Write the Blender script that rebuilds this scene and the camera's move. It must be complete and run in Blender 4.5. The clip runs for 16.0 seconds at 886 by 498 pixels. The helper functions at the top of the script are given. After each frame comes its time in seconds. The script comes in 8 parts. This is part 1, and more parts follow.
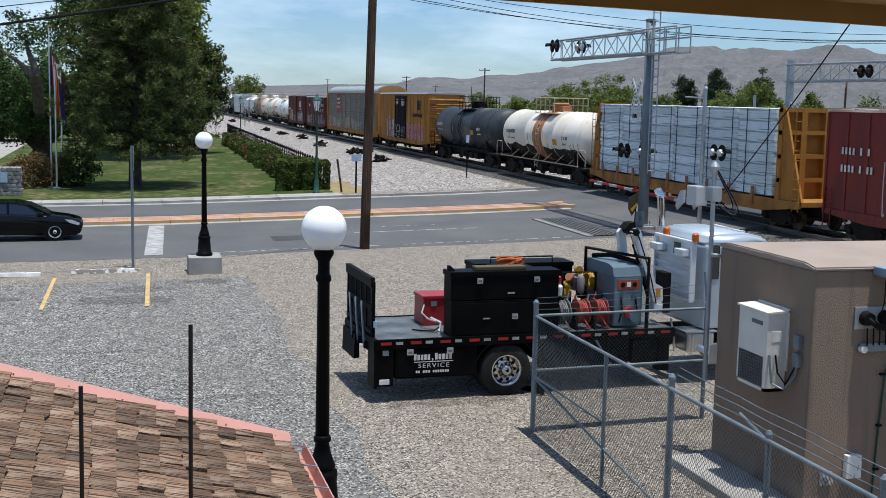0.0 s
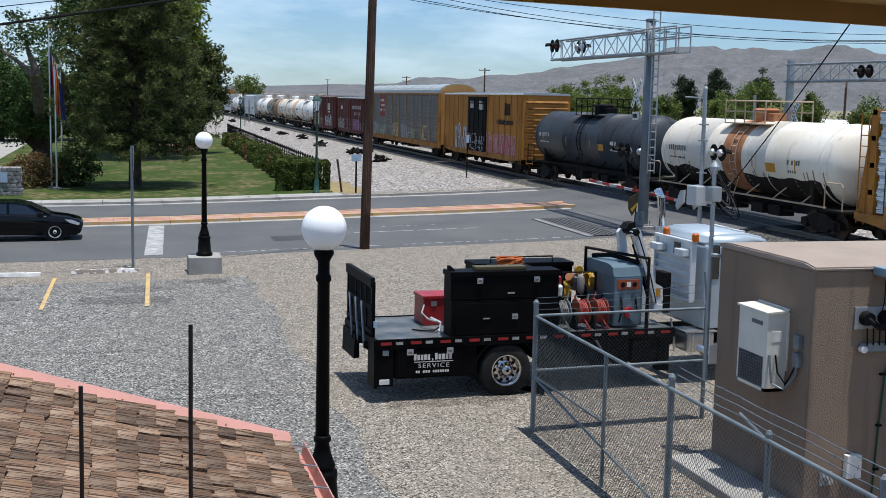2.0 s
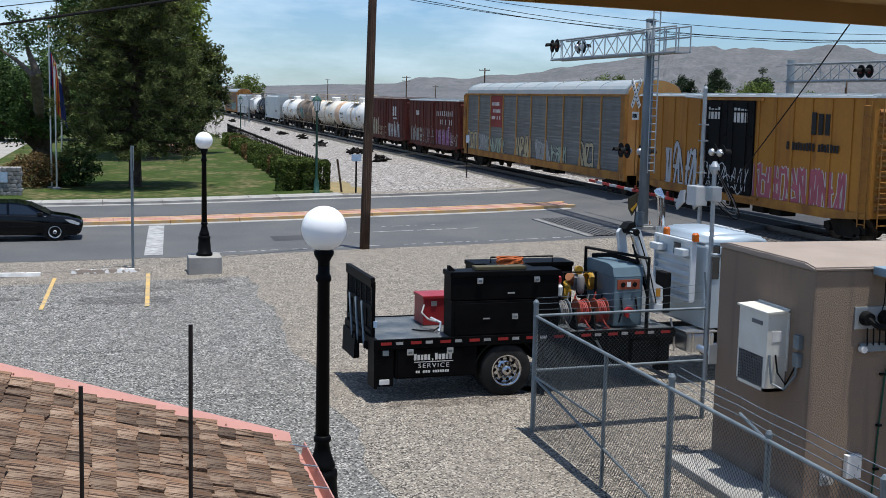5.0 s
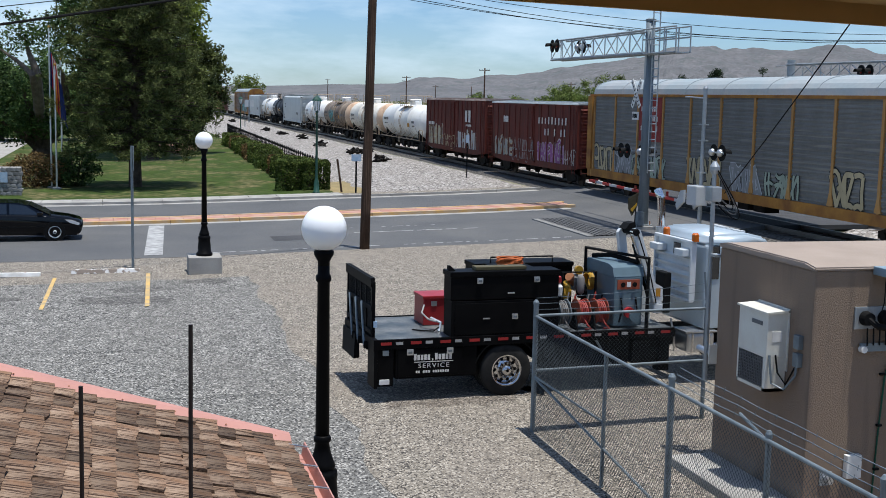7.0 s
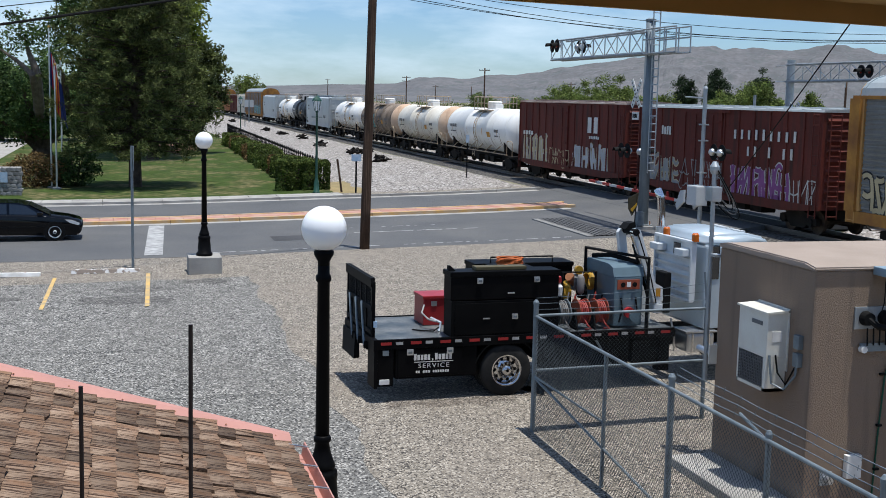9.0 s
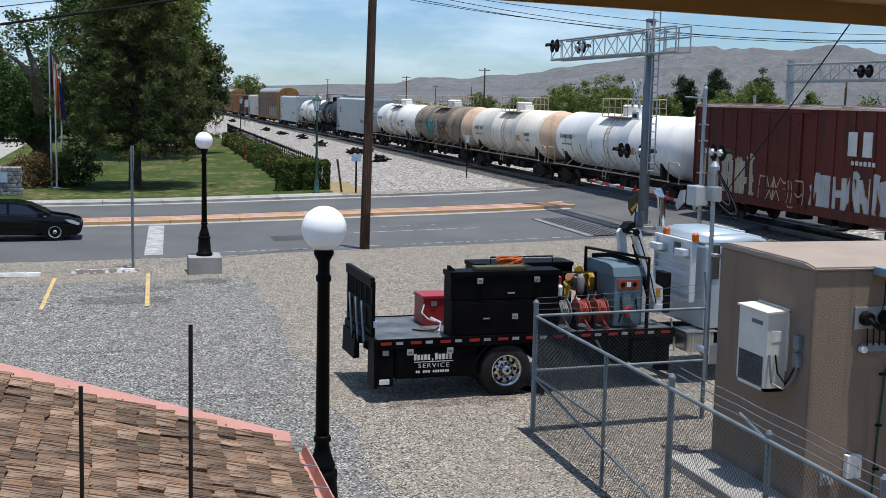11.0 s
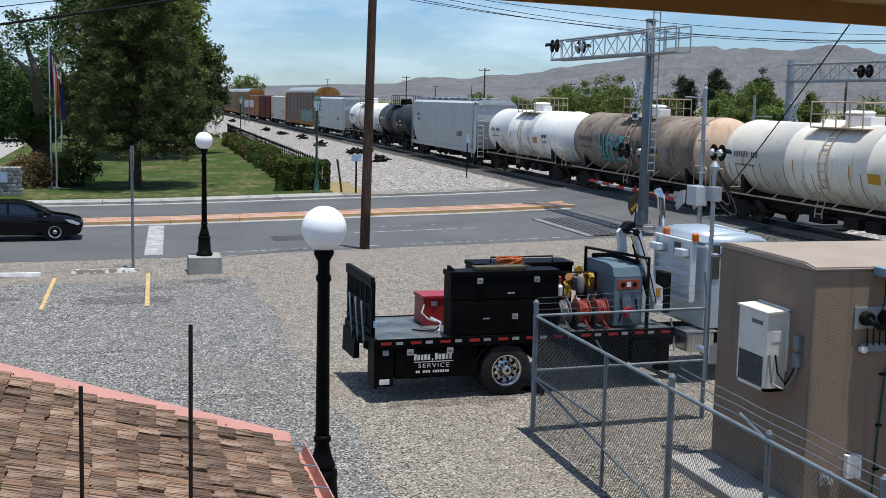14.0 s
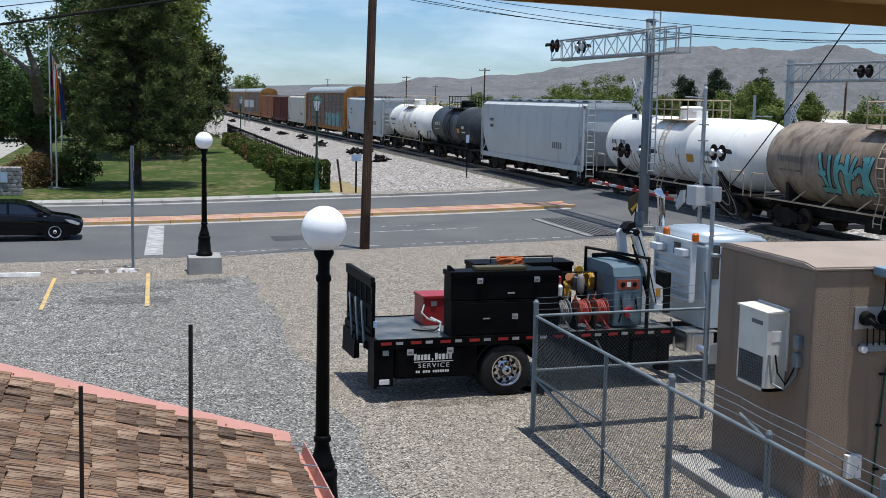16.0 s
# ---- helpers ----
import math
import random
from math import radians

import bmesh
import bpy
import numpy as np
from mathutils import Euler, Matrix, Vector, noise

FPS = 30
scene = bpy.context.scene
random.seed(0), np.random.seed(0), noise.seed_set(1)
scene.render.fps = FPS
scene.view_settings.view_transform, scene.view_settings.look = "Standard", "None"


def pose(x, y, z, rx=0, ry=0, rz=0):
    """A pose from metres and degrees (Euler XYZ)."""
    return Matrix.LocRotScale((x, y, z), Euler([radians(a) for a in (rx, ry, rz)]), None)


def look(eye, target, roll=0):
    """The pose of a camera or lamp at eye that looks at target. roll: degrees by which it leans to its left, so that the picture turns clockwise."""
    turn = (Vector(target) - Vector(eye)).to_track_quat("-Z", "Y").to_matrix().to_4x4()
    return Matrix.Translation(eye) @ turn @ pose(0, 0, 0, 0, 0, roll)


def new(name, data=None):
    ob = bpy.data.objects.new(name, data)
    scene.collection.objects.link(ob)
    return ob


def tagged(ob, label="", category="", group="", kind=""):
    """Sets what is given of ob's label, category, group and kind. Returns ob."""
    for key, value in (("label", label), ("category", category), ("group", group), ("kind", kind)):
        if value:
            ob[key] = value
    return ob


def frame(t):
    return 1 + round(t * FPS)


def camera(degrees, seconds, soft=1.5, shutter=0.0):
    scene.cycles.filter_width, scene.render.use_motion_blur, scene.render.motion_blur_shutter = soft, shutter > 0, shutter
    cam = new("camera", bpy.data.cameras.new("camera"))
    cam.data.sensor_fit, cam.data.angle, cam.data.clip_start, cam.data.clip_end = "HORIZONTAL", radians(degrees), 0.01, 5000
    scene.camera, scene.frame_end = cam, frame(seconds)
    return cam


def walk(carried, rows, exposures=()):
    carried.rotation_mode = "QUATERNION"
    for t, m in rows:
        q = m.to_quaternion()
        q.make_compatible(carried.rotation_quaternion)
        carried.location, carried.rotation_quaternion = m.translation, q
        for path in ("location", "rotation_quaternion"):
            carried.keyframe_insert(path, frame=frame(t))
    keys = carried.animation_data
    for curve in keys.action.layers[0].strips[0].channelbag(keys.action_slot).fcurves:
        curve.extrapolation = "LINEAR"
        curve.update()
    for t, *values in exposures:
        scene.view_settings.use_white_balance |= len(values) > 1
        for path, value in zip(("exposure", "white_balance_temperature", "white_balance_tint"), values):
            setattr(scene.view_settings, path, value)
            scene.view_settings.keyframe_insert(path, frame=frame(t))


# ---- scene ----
cam = camera(40.94, 16.0, soft=0.9)
EYE = (0, 0, 5.8)
VIEW = look(EYE, (-9.5732, 2.6010, 4.5397), 1.2)
walk(cam, [(0.0, VIEW), (16.0, VIEW)], exposures=[(0.0, 0.0), (16.0, 0.0)])

# ---- light: a high noon sun and a pale blue sky with thin cloud ----
SUN_EL, SUN_AZ = 82.0, 55.0   # azimuth from +y towards +x
world = bpy.data.worlds.new("sky")
scene.world = world
world.use_nodes = True
wn, wl = world.node_tree.nodes, world.node_tree.links
wn.clear()
w_out, w_bg = wn.new("ShaderNodeOutputWorld"), wn.new("ShaderNodeBackground")
w_sky = wn.new("ShaderNodeTexSky")
w_sky.sky_type, w_sky.sun_disc = "NISHITA", False
w_sky.sun_elevation, w_sky.sun_rotation = radians(SUN_EL), radians(SUN_AZ)
w_sky.air_density, w_sky.dust_density, w_sky.ozone_density = 1.0, 0.25, 2.0
w_co, w_map = wn.new("ShaderNodeTexCoord"), wn.new("ShaderNodeMapping")
w_map.inputs["Scale"].default_value = (2.2, 2.2, 9.0)
w_noise = wn.new("ShaderNodeTexNoise")
w_noise.inputs["Scale"].default_value, w_noise.inputs["Detail"].default_value = 2.4, 7.0
w_noise.inputs["Roughness"].default_value = 0.58
w_ramp = wn.new("ShaderNodeValToRGB")
w_ramp.color_ramp.elements[0].position, w_ramp.color_ramp.elements[1].position = 0.42, 0.78
w_mix = wn.new("ShaderNodeMix")
w_mix.data_type = "RGBA"
w_mix.inputs[7].default_value = (8.2, 10.2, 12.0, 1)
wl.new(w_co.outputs["Generated"], w_map.inputs["Vector"])
wl.new(w_map.outputs["Vector"], w_noise.inputs["Vector"])
wl.new(w_noise.outputs["Fac"], w_ramp.inputs["Fac"])
wl.new(w_ramp.outputs["Color"], w_mix.inputs[0])
w_tint = wn.new("ShaderNodeMix")
w_tint.data_type, w_tint.blend_type = "RGBA", "MULTIPLY"
w_tint.inputs[0].default_value, w_tint.inputs[7].default_value = 1.0, (0.76, 1.01, 1.38, 1)
wl.new(w_sky.outputs["Color"], w_tint.inputs[6])
wl.new(w_tint.outputs[2], w_mix.inputs[6])
wl.new(w_mix.outputs[2], w_bg.inputs["Color"])
w_bg.inputs["Strength"].default_value = 0.092
wl.new(w_bg.outputs["Background"], w_out.inputs["Surface"])
sun = new("sun", bpy.data.lights.new("sun", "SUN"))
sun.data.energy, sun.data.angle, sun.data.color = 5.0, radians(0.53), (1.0, 0.985, 0.945)
ce = math.cos(radians(SUN_EL))
SUN_DIR = Vector((ce * math.sin(radians(SUN_AZ)), ce * math.cos(radians(SUN_AZ)), math.sin(radians(SUN_EL))))
sun.matrix_world = look(SUN_DIR * 200, (0, 0, 0))

# ---- materials ----


def mat(name, base, rough=0.7, metal=0.0, dark=None, big=0.6, fine=18.0, amount=0.5, bump=0.0, bscale=60.0, streak=None, vary=0.0, edge=(0.35, 0.7), spec=None):
    """A procedural surface: base colour, a second colour in large blotches, fine grain, relief, vertical streaks, object to object variation."""
    m = bpy.data.materials.new(name)
    m.use_nodes = True
    n, l = m.node_tree.nodes, m.node_tree.links
    b = n["Principled BSDF"]
    b.inputs["Roughness"].default_value, b.inputs["Metallic"].default_value = rough, metal
    b.inputs["Specular IOR Level"].default_value = spec if spec is not None else (0.5 if rough < 0.5 else 0.22)
    co = n.new("ShaderNodeTexCoord")
    dark = dark or tuple(c * 0.72 for c in base)
    def noise_fac(scale, lo, hi, vec=None, detail=5.0):
        t, r = n.new("ShaderNodeTexNoise"), n.new("ShaderNodeMapRange")
        t.inputs["Scale"].default_value, t.inputs["Detail"].default_value = scale, detail
        r.inputs[1].default_value, r.inputs[2].default_value = lo, hi
        l.new(vec or co.outputs["Object"], t.inputs["Vector"])
        l.new(t.outputs["Fac"], r.inputs[0])
        return r.outputs[0], t.outputs["Fac"]
    def mix(fac, a, c, blend="MIX"):
        x = n.new("ShaderNodeMix")
        x.data_type, x.blend_type = "RGBA", blend
        for s, v in ((0, fac), (6, a), (7, c)):
            if isinstance(v, bpy.types.NodeSocket):
                l.new(v, x.inputs[s])
            else:
                x.inputs[s].default_value = v if s == 0 else (*v[:3], 1)
        return x.outputs[2]
    f1, _ = noise_fac(big, edge[0], edge[1])
    col = mix(f1, base, dark)
    f2, raw = noise_fac(fine, 0.3, 0.7, detail=8.0)
    g = n.new("ShaderNodeMath")
    g.operation = "MULTIPLY"
    l.new(f2, g.inputs[0])
    g.inputs[1].default_value = amount
    col = mix(g.outputs[0], col, tuple(c * 0.55 for c in base))
    if streak:
        scol, sx, sz, lo, hi = streak
        mp = n.new("ShaderNodeMapping")
        mp.inputs["Scale"].default_value = sx if isinstance(sx, tuple) else (sx, sx, sz)
        l.new(co.outputs["Object"], mp.inputs["Vector"])
        f3, _ = noise_fac(1.0, lo, hi, mp.outputs["Vector"])
        col = mix(f3, col, scol)
    if vary:
        oi, r = n.new("ShaderNodeObjectInfo"), n.new("ShaderNodeMapRange")
        l.new(oi.outputs["Random"], r.inputs[0])
        r.inputs[3].default_value, r.inputs[4].default_value = 1 - vary, 1 + vary
        h = n.new("ShaderNodeHueSaturation")
        l.new(r.outputs[0], h.inputs["Value"])
        l.new(col, h.inputs["Color"])
        col = h.outputs["Color"]
    l.new(col, b.inputs["Base Color"])
    if bump:
        t, bp = n.new("ShaderNodeTexNoise"), n.new("ShaderNodeBump")
        t.inputs["Scale"].default_value, t.inputs["Detail"].default_value = bscale, 6.0
        bp.inputs["Strength"].default_value, bp.inputs["Distance"].default_value = bump, 0.02
        l.new(co.outputs["Object"], t.inputs["Vector"])
        l.new(t.outputs["Fac"], bp.inputs["Height"])
        l.new(bp.outputs["Normal"], b.inputs["Normal"])
    return m


def leaf_mat(name, a, c, dead=None, light=0.22):
    """Foliage: colour varies clump by clump, painting in lit and shaded tufts, with a little light passing through."""
    m = bpy.data.materials.new(name)
    m.use_nodes = True
    n, l = m.node_tree.nodes, m.node_tree.links
    b = n["Principled BSDF"]
    b.inputs["Roughness"].default_value, b.inputs["Specular IOR Level"].default_value = 0.7, 0.12
    geo, ramp = n.new("ShaderNodeNewGeometry"), n.new("ShaderNodeValToRGB")
    l.new(geo.outputs["Random Per Island"], ramp.inputs["Fac"])
    ramp.color_ramp.elements[0].color, ramp.color_ramp.elements[1].color = (*a, 1), (*c, 1)
    if dead:
        e = ramp.color_ramp.elements.new(0.93)
        e.color = (*c, 1)
        ramp.color_ramp.elements[2].color = (*dead, 1)
    co, t, x = n.new("ShaderNodeTexCoord"), n.new("ShaderNodeTexNoise"), n.new("ShaderNodeMix")
    t.inputs["Scale"].default_value, x.data_type, x.blend_type = 1.1, "RGBA", "MULTIPLY"
    r = n.new("ShaderNodeMapRange")
    r.inputs[1].default_value, r.inputs[2].default_value, r.inputs[3].default_value, r.inputs[4].default_value = 0.36, 0.64, 0.42, 1.45
    l.new(co.outputs["Object"], t.inputs["Vector"])
    l.new(t.outputs["Fac"], r.inputs[0])
    x.inputs[0].default_value = 1.0
    l.new(ramp.outputs["Color"], x.inputs[6])
    l.new(r.outputs[0], x.inputs[7])
    l.new(x.outputs[2], b.inputs["Base Color"])
    tr, ad = n.new("ShaderNodeBsdfTranslucent"), n.new("ShaderNodeMixShader")
    l.new(x.outputs[2], tr.inputs["Color"])
    ad.inputs[0].default_value = light
    l.new(b.outputs[0], ad.inputs[1])
    l.new(tr.outputs[0], ad.inputs[2])
    l.new(ad.outputs[0], n["Material Output"].inputs["Surface"])
    return m


def glow_mat(name, col, strength):
    m = mat(name, col, 0.4)
    b = m.node_tree.nodes["Principled BSDF"]
    b.inputs["Emission Color"].default_value, b.inputs["Emission Strength"].default_value = (*col, 1), strength
    return m


def speckle(name, cols, scale, rough=0.95, bump=0.6, blotch=None, bl_scale=0.25):
    """Gravel or chip-seal: cells of different stones, relief, and large stains."""
    m = bpy.data.materials.new(name)
    m.use_nodes = True
    n, l = m.node_tree.nodes, m.node_tree.links
    b = n["Principled BSDF"]
    b.inputs["Roughness"].default_value = rough
    co, v, ramp = n.new("ShaderNodeTexCoord"), n.new("ShaderNodeTexVoronoi"), n.new("ShaderNodeValToRGB")
    v.inputs["Scale"].default_value = scale
    l.new(co.outputs["Object"], v.inputs["Vector"])
    sep = n.new("ShaderNodeSeparateColor")
    l.new(v.outputs["Color"], sep.inputs[0])
    l.new(sep.outputs[0], ramp.inputs["Fac"])
    ramp.color_ramp.interpolation = "CONSTANT"
    el = ramp.color_ramp.elements
    el[0].color, el[1].color = (*cols[0], 1), (*cols[-1], 1)
    el[1].position = 0.86 if len(cols) == 4 else 0.66
    for i, c in enumerate(cols[1:-1], 1):
        el.new((0.0, 0.20, 0.52)[i] if len(cols) == 4 else i / len(cols)).color = (*c, 1)
    col = ramp.outputs["Color"]
    for sc, lo, hi, c in ((bl_scale, 0.40, 0.72, blotch or cols[0]), (bl_scale * 9, 0.45, 0.8, cols[0])):
        t, r, x = n.new("ShaderNodeTexNoise"), n.new("ShaderNodeMapRange"), n.new("ShaderNodeMix")
        t.inputs["Scale"].default_value, t.inputs["Detail"].default_value = sc, 6.0
        r.inputs[1].default_value, r.inputs[2].default_value, r.inputs[4].default_value = lo, hi, 0.38
        x.data_type = "RGBA"
        l.new(co.outputs["Object"], t.inputs["Vector"])
        l.new(t.outputs["Fac"], r.inputs[0])
        l.new(r.outputs[0], x.inputs[0])
        l.new(col, x.inputs[6])
        x.inputs[7].default_value = (*c, 1)
        col = x.outputs[2]
    l.new(col, b.inputs["Base Color"])
    bp = n.new("ShaderNodeBump")
    bp.inputs["Strength"].default_value, bp.inputs["Distance"].default_value = bump, 0.03
    l.new(v.outputs["Distance"], bp.inputs["Height"])
    l.new(bp.outputs["Normal"], b.inputs["Normal"])
    return m


M = {}
M["lot"] = speckle("chip_seal_asphalt", [(0.022, 0.021, 0.020), (0.128, 0.123, 0.112), (0.228, 0.22, 0.199), (0.48, 0.455, 0.415)], 30, blotch=(0.14, 0.13, 0.116))
M["dirt"] = speckle("sandy_gravel", [(0.04, 0.035, 0.030), (0.19, 0.165, 0.132), (0.275, 0.24, 0.194), (0.47, 0.42, 0.35)], 34, blotch=(0.245, 0.205, 0.165), bl_scale=0.3)
M["lot_stain"] = speckle("oil_stained_asphalt", [(0.018, 0.017, 0.016), (0.085, 0.08, 0.073), (0.15, 0.143, 0.13), (0.32, 0.30, 0.275)], 30, blotch=(0.09, 0.084, 0.076))
M["dirt_dark"] = speckle("darker_gravel", [(0.03, 0.026, 0.022), (0.125, 0.105, 0.084), (0.19, 0.162, 0.13), (0.38, 0.33, 0.275)], 34, blotch=(0.13, 0.105, 0.082), bl_scale=0.6)
M["white_worn"] = mat("chipped_white_paint", (0.76, 0.75, 0.73), 0.9, dark=(0.27, 0.22, 0.18), big=5.0, fine=30, amount=0.15, edge=(0.47, 0.53))
M["desert"] = mat("dry_plain", (0.30, 0.26, 0.19), 0.95, dark=(0.16, 0.17, 0.09), big=0.02, fine=0.6, amount=0.4)
M["road"] = mat("worn_asphalt", (0.100, 0.102, 0.106), 0.85, dark=(0.135, 0.134, 0.132), big=0.35, fine=50, amount=0.35, bump=0.3, bscale=120)
M["road_patch"] = mat("asphalt_patch", (0.075, 0.075, 0.078), 0.85, big=0.8, fine=60, amount=0.3, bump=0.3)
M["concrete"] = mat("concrete", (0.40, 0.385, 0.355), 0.9, dark=(0.27, 0.255, 0.235), big=1.2, fine=40, amount=0.25, bump=0.25, bscale=80)
M["old_concrete"] = mat("grimy_concrete", (0.26, 0.255, 0.245), 0.9, dark=(0.17, 0.165, 0.155), big=1.6, fine=30, amount=0.3)
M["paver"] = mat("red_paver", (0.42, 0.20, 0.15), 0.9, dark=(0.50, 0.34, 0.27), big=1.5, fine=12, amount=0.3, bump=0.3)
M["kerb_yellow"] = mat("worn_yellow_paint", (0.55, 0.33, 0.12), 0.85, dark=(0.45, 0.38, 0.30), big=2.0, fine=30, amount=0.3)
M["white_line"] = mat("worn_white_paint", (0.46, 0.46, 0.45), 0.85, dark=(0.20, 0.20, 0.20), big=3.0, fine=25, amount=0.35)
M["white_stop"] = mat("white_kerb_paint", (0.80, 0.80, 0.78), 0.8, dark=(0.58, 0.56, 0.52), big=3, fine=20, amount=0.15)
M["yellow_line"] = mat("yellow_paint", (0.66, 0.42, 0.14), 0.85, dark=(0.36, 0.30, 0.20), big=3.0, fine=25, amount=0.3)
M["grass"] = mat("lawn", (0.060, 0.094, 0.024), 0.95, dark=(0.20, 0.165, 0.085), big=0.30, fine=2.2, amount=1.2, bump=0.8, bscale=14, edge=(0.46, 0.60), spec=0.08)
M["ballast"] = speckle("crushed_stone", [(0.06, 0.053, 0.047), (0.24, 0.215, 0.195), (0.33, 0.305, 0.28), (0.56, 0.53, 0.50)], 8.5, blotch=(0.25, 0.22, 0.19), bump=0.9)
M["oily"] = speckle("oily_stone", [(0.03, 0.028, 0.026), (0.07, 0.065, 0.06), (0.12, 0.11, 0.10)], 9, bump=0.9)
M["rail"] = mat("rail_steel", (0.30, 0.26, 0.23), 0.45, 0.8, fine=5, amount=0.3)
M["tie"] = mat("old_tie_wood", (0.09, 0.07, 0.055), 0.9, fine=8, amount=0.5, vary=0.3)
M["black"] = mat("black_paint", (0.0025, 0.0025, 0.003), 0.5, dark=(0.006, 0.006, 0.006), big=1.5, fine=20, amount=0.2, spec=0.06)
M["matt_black"] = mat("matt_black", (0.007, 0.007, 0.007), 0.75, fine=10, amount=0.3, spec=0.15)
M["rubber"] = mat("tyre_rubber", (0.012, 0.012, 0.012), 0.85, dark=(0.028, 0.027, 0.025), big=4, fine=15, amount=0.2)
M["galv"] = mat("galvanised_steel", (0.40, 0.43, 0.45), 0.5, 0.6, dark=(0.32, 0.345, 0.36), big=4, fine=30, amount=0.15)
M["fence_grey"] = mat("dull_galvanised", (0.22, 0.26, 0.28), 0.55, 0.4, dark=(0.15, 0.18, 0.20), big=4, fine=30, amount=0.2)
M["wire_grey"] = mat("aged_fence_wire", (0.085, 0.10, 0.11), 0.6, 0.2, dark=(0.05, 0.06, 0.065), big=4, fine=30, amount=0.2)
M["chrome"] = mat("polished_metal", (0.75, 0.75, 0.76), 0.12, 1.0, amount=0.05)
M["alu"] = mat("brushed_aluminium", (0.68, 0.69, 0.70), 0.35, 0.9, fine=30, amount=0.1)
M["globe"] = mat("frosted_white_globe", (0.93, 0.93, 0.92), 0.3, dark=(0.91, 0.91, 0.90), amount=0.0)
M["lamp_green"] = mat("dark_green_enamel", (0.015, 0.075, 0.05), 0.45, fine=8, amount=0.25)
M["wood_pole"] = mat("weathered_pole", (0.07, 0.042, 0.028), 0.9, dark=(0.04, 0.025, 0.017), big=2, fine=12, amount=0.5, streak=((0.14, 0.09, 0.06), 30, 0.8, 0.5, 0.75), bump=0.5, bscale=30)
M["stucco"] = mat("tan_stucco", (0.27, 0.20, 0.145), 0.95, dark=(0.235, 0.172, 0.13), big=0.8, fine=60, amount=0.22, bump=0.8, bscale=70, streak=((0.18, 0.135, 0.105), 5, 0.4, 0.55, 0.8))
M["roof_tan"] = mat("tan_roof_coat", (0.36, 0.29, 0.24), 0.95, dark=(0.31, 0.25, 0.205), big=1.5, fine=60, amount=0.15, bump=0.4)
M["beige"] = mat("beige_metal", (0.69, 0.68, 0.61), 0.5, dark=(0.63, 0.60, 0.53), big=3, fine=30, amount=0.1)
M["eave"] = mat("brown_fascia", (0.72, 0.47, 0.19), 0.7, dark=(0.62, 0.41, 0.17), big=2, fine=12, amount=0.25)
M["pink_trim"] = mat("pink_metal_trim", (0.50, 0.25, 0.205), 0.6, dark=(0.44, 0.22, 0.18), big=3, fine=25, amount=0.12)
M["shake"] = mat("cedar_shake", (0.175, 0.097, 0.056), 0.92, dark=(0.34, 0.25, 0.18), big=5.0, fine=9, amount=0.5, streak=((0.040, 0.022, 0.014), (75.0, 3.0, 40.0), 0, 0.47, 0.58), vary=0.5, bump=0.6, bscale=40)
M["underlay"] = mat("roof_deck", (0.05, 0.04, 0.033), 0.95)
M["bark"] = mat("dark_bark", (0.055, 0.04, 0.03), 0.95, dark=(0.11, 0.085, 0.065), big=3, fine=14, amount=0.5, bump=0.8, bscale=25)
# grey-blue tone takes in distance haze; dark patches mix rock tone and ravine shade
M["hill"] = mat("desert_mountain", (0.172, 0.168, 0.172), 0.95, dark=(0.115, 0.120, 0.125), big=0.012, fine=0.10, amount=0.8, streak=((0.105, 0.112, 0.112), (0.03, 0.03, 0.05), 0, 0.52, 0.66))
# the pale end of the needle colours paints in sunlit tufts
M["leaf_pine"] = leaf_mat("pine_needles", (0.034, 0.048, 0.015), (0.155, 0.180, 0.060), light=0.10)
M["leaf_dark"] = leaf_mat("broad_leaves", (0.026, 0.055, 0.018), (0.095, 0.150, 0.046), light=0.16)
M["leaf_cypress"] = leaf_mat("dark_conifer_needles", (0.010, 0.020, 0.010), (0.045, 0.070, 0.030), light=0.05)
M["leaf_lime"] = leaf_mat("light_leaves", (0.10, 0.145, 0.022), (0.25, 0.29, 0.055))
M["leaf_mesq"] = leaf_mat("mesquite_leaves", (0.075, 0.115, 0.028), (0.19, 0.23, 0.065))
M["leaf_hedge"] = leaf_mat("hedge_leaves", (0.035, 0.060, 0.014), (0.145, 0.185, 0.042), light=0.14)
M["leaf_brown"] = leaf_mat("dry_hedge_leaves", (0.09, 0.06, 0.025), (0.20, 0.13, 0.055))

# ---- mesh helpers ----


def part(name, bm, material, parent=None, label="", smooth=False):
    me = bpy.data.meshes.new(name)
    if isinstance(bm, tuple):
        me.from_pydata(*bm)
    else:
        bm.normal_update()
        bm.to_mesh(me)
        bm.free()
    if smooth:
        for p in me.polygons:
            p.use_smooth = True
    ob = new(name, me)
    me.materials.append(material if not isinstance(material, str) else M[material])
    ob.parent = parent
    if label:
        ob["label"] = label
    return ob


def thing(name, m, label, category, group="", kind=""):
    e = new(name)
    e.empty_display_size = 0.2
    e.matrix_world = m
    return tagged(e, label, category, group, kind)


def B():
    return bmesh.new()


def box(bm, x0, x1, y0, y1, z0, z1, bev=0.0):
    vs = [bm.verts.new((x, y, z)) for x in (x0, x1) for y in (y0, y1) for z in (z0, z1)]
    fs = [bm.faces.new([vs[i] for i in q]) for q in ((0, 1, 3, 2), (4, 6, 7, 5), (0, 4, 5, 1), (2, 3, 7, 6), (0, 2, 6, 4), (1, 5, 7, 3))]
    if bev:
        es = list({e for f in fs for e in f.edges})
        bmesh.ops.bevel(bm, geom=es, offset=bev, segments=2, affect="EDGES", profile=0.6)
    return bm


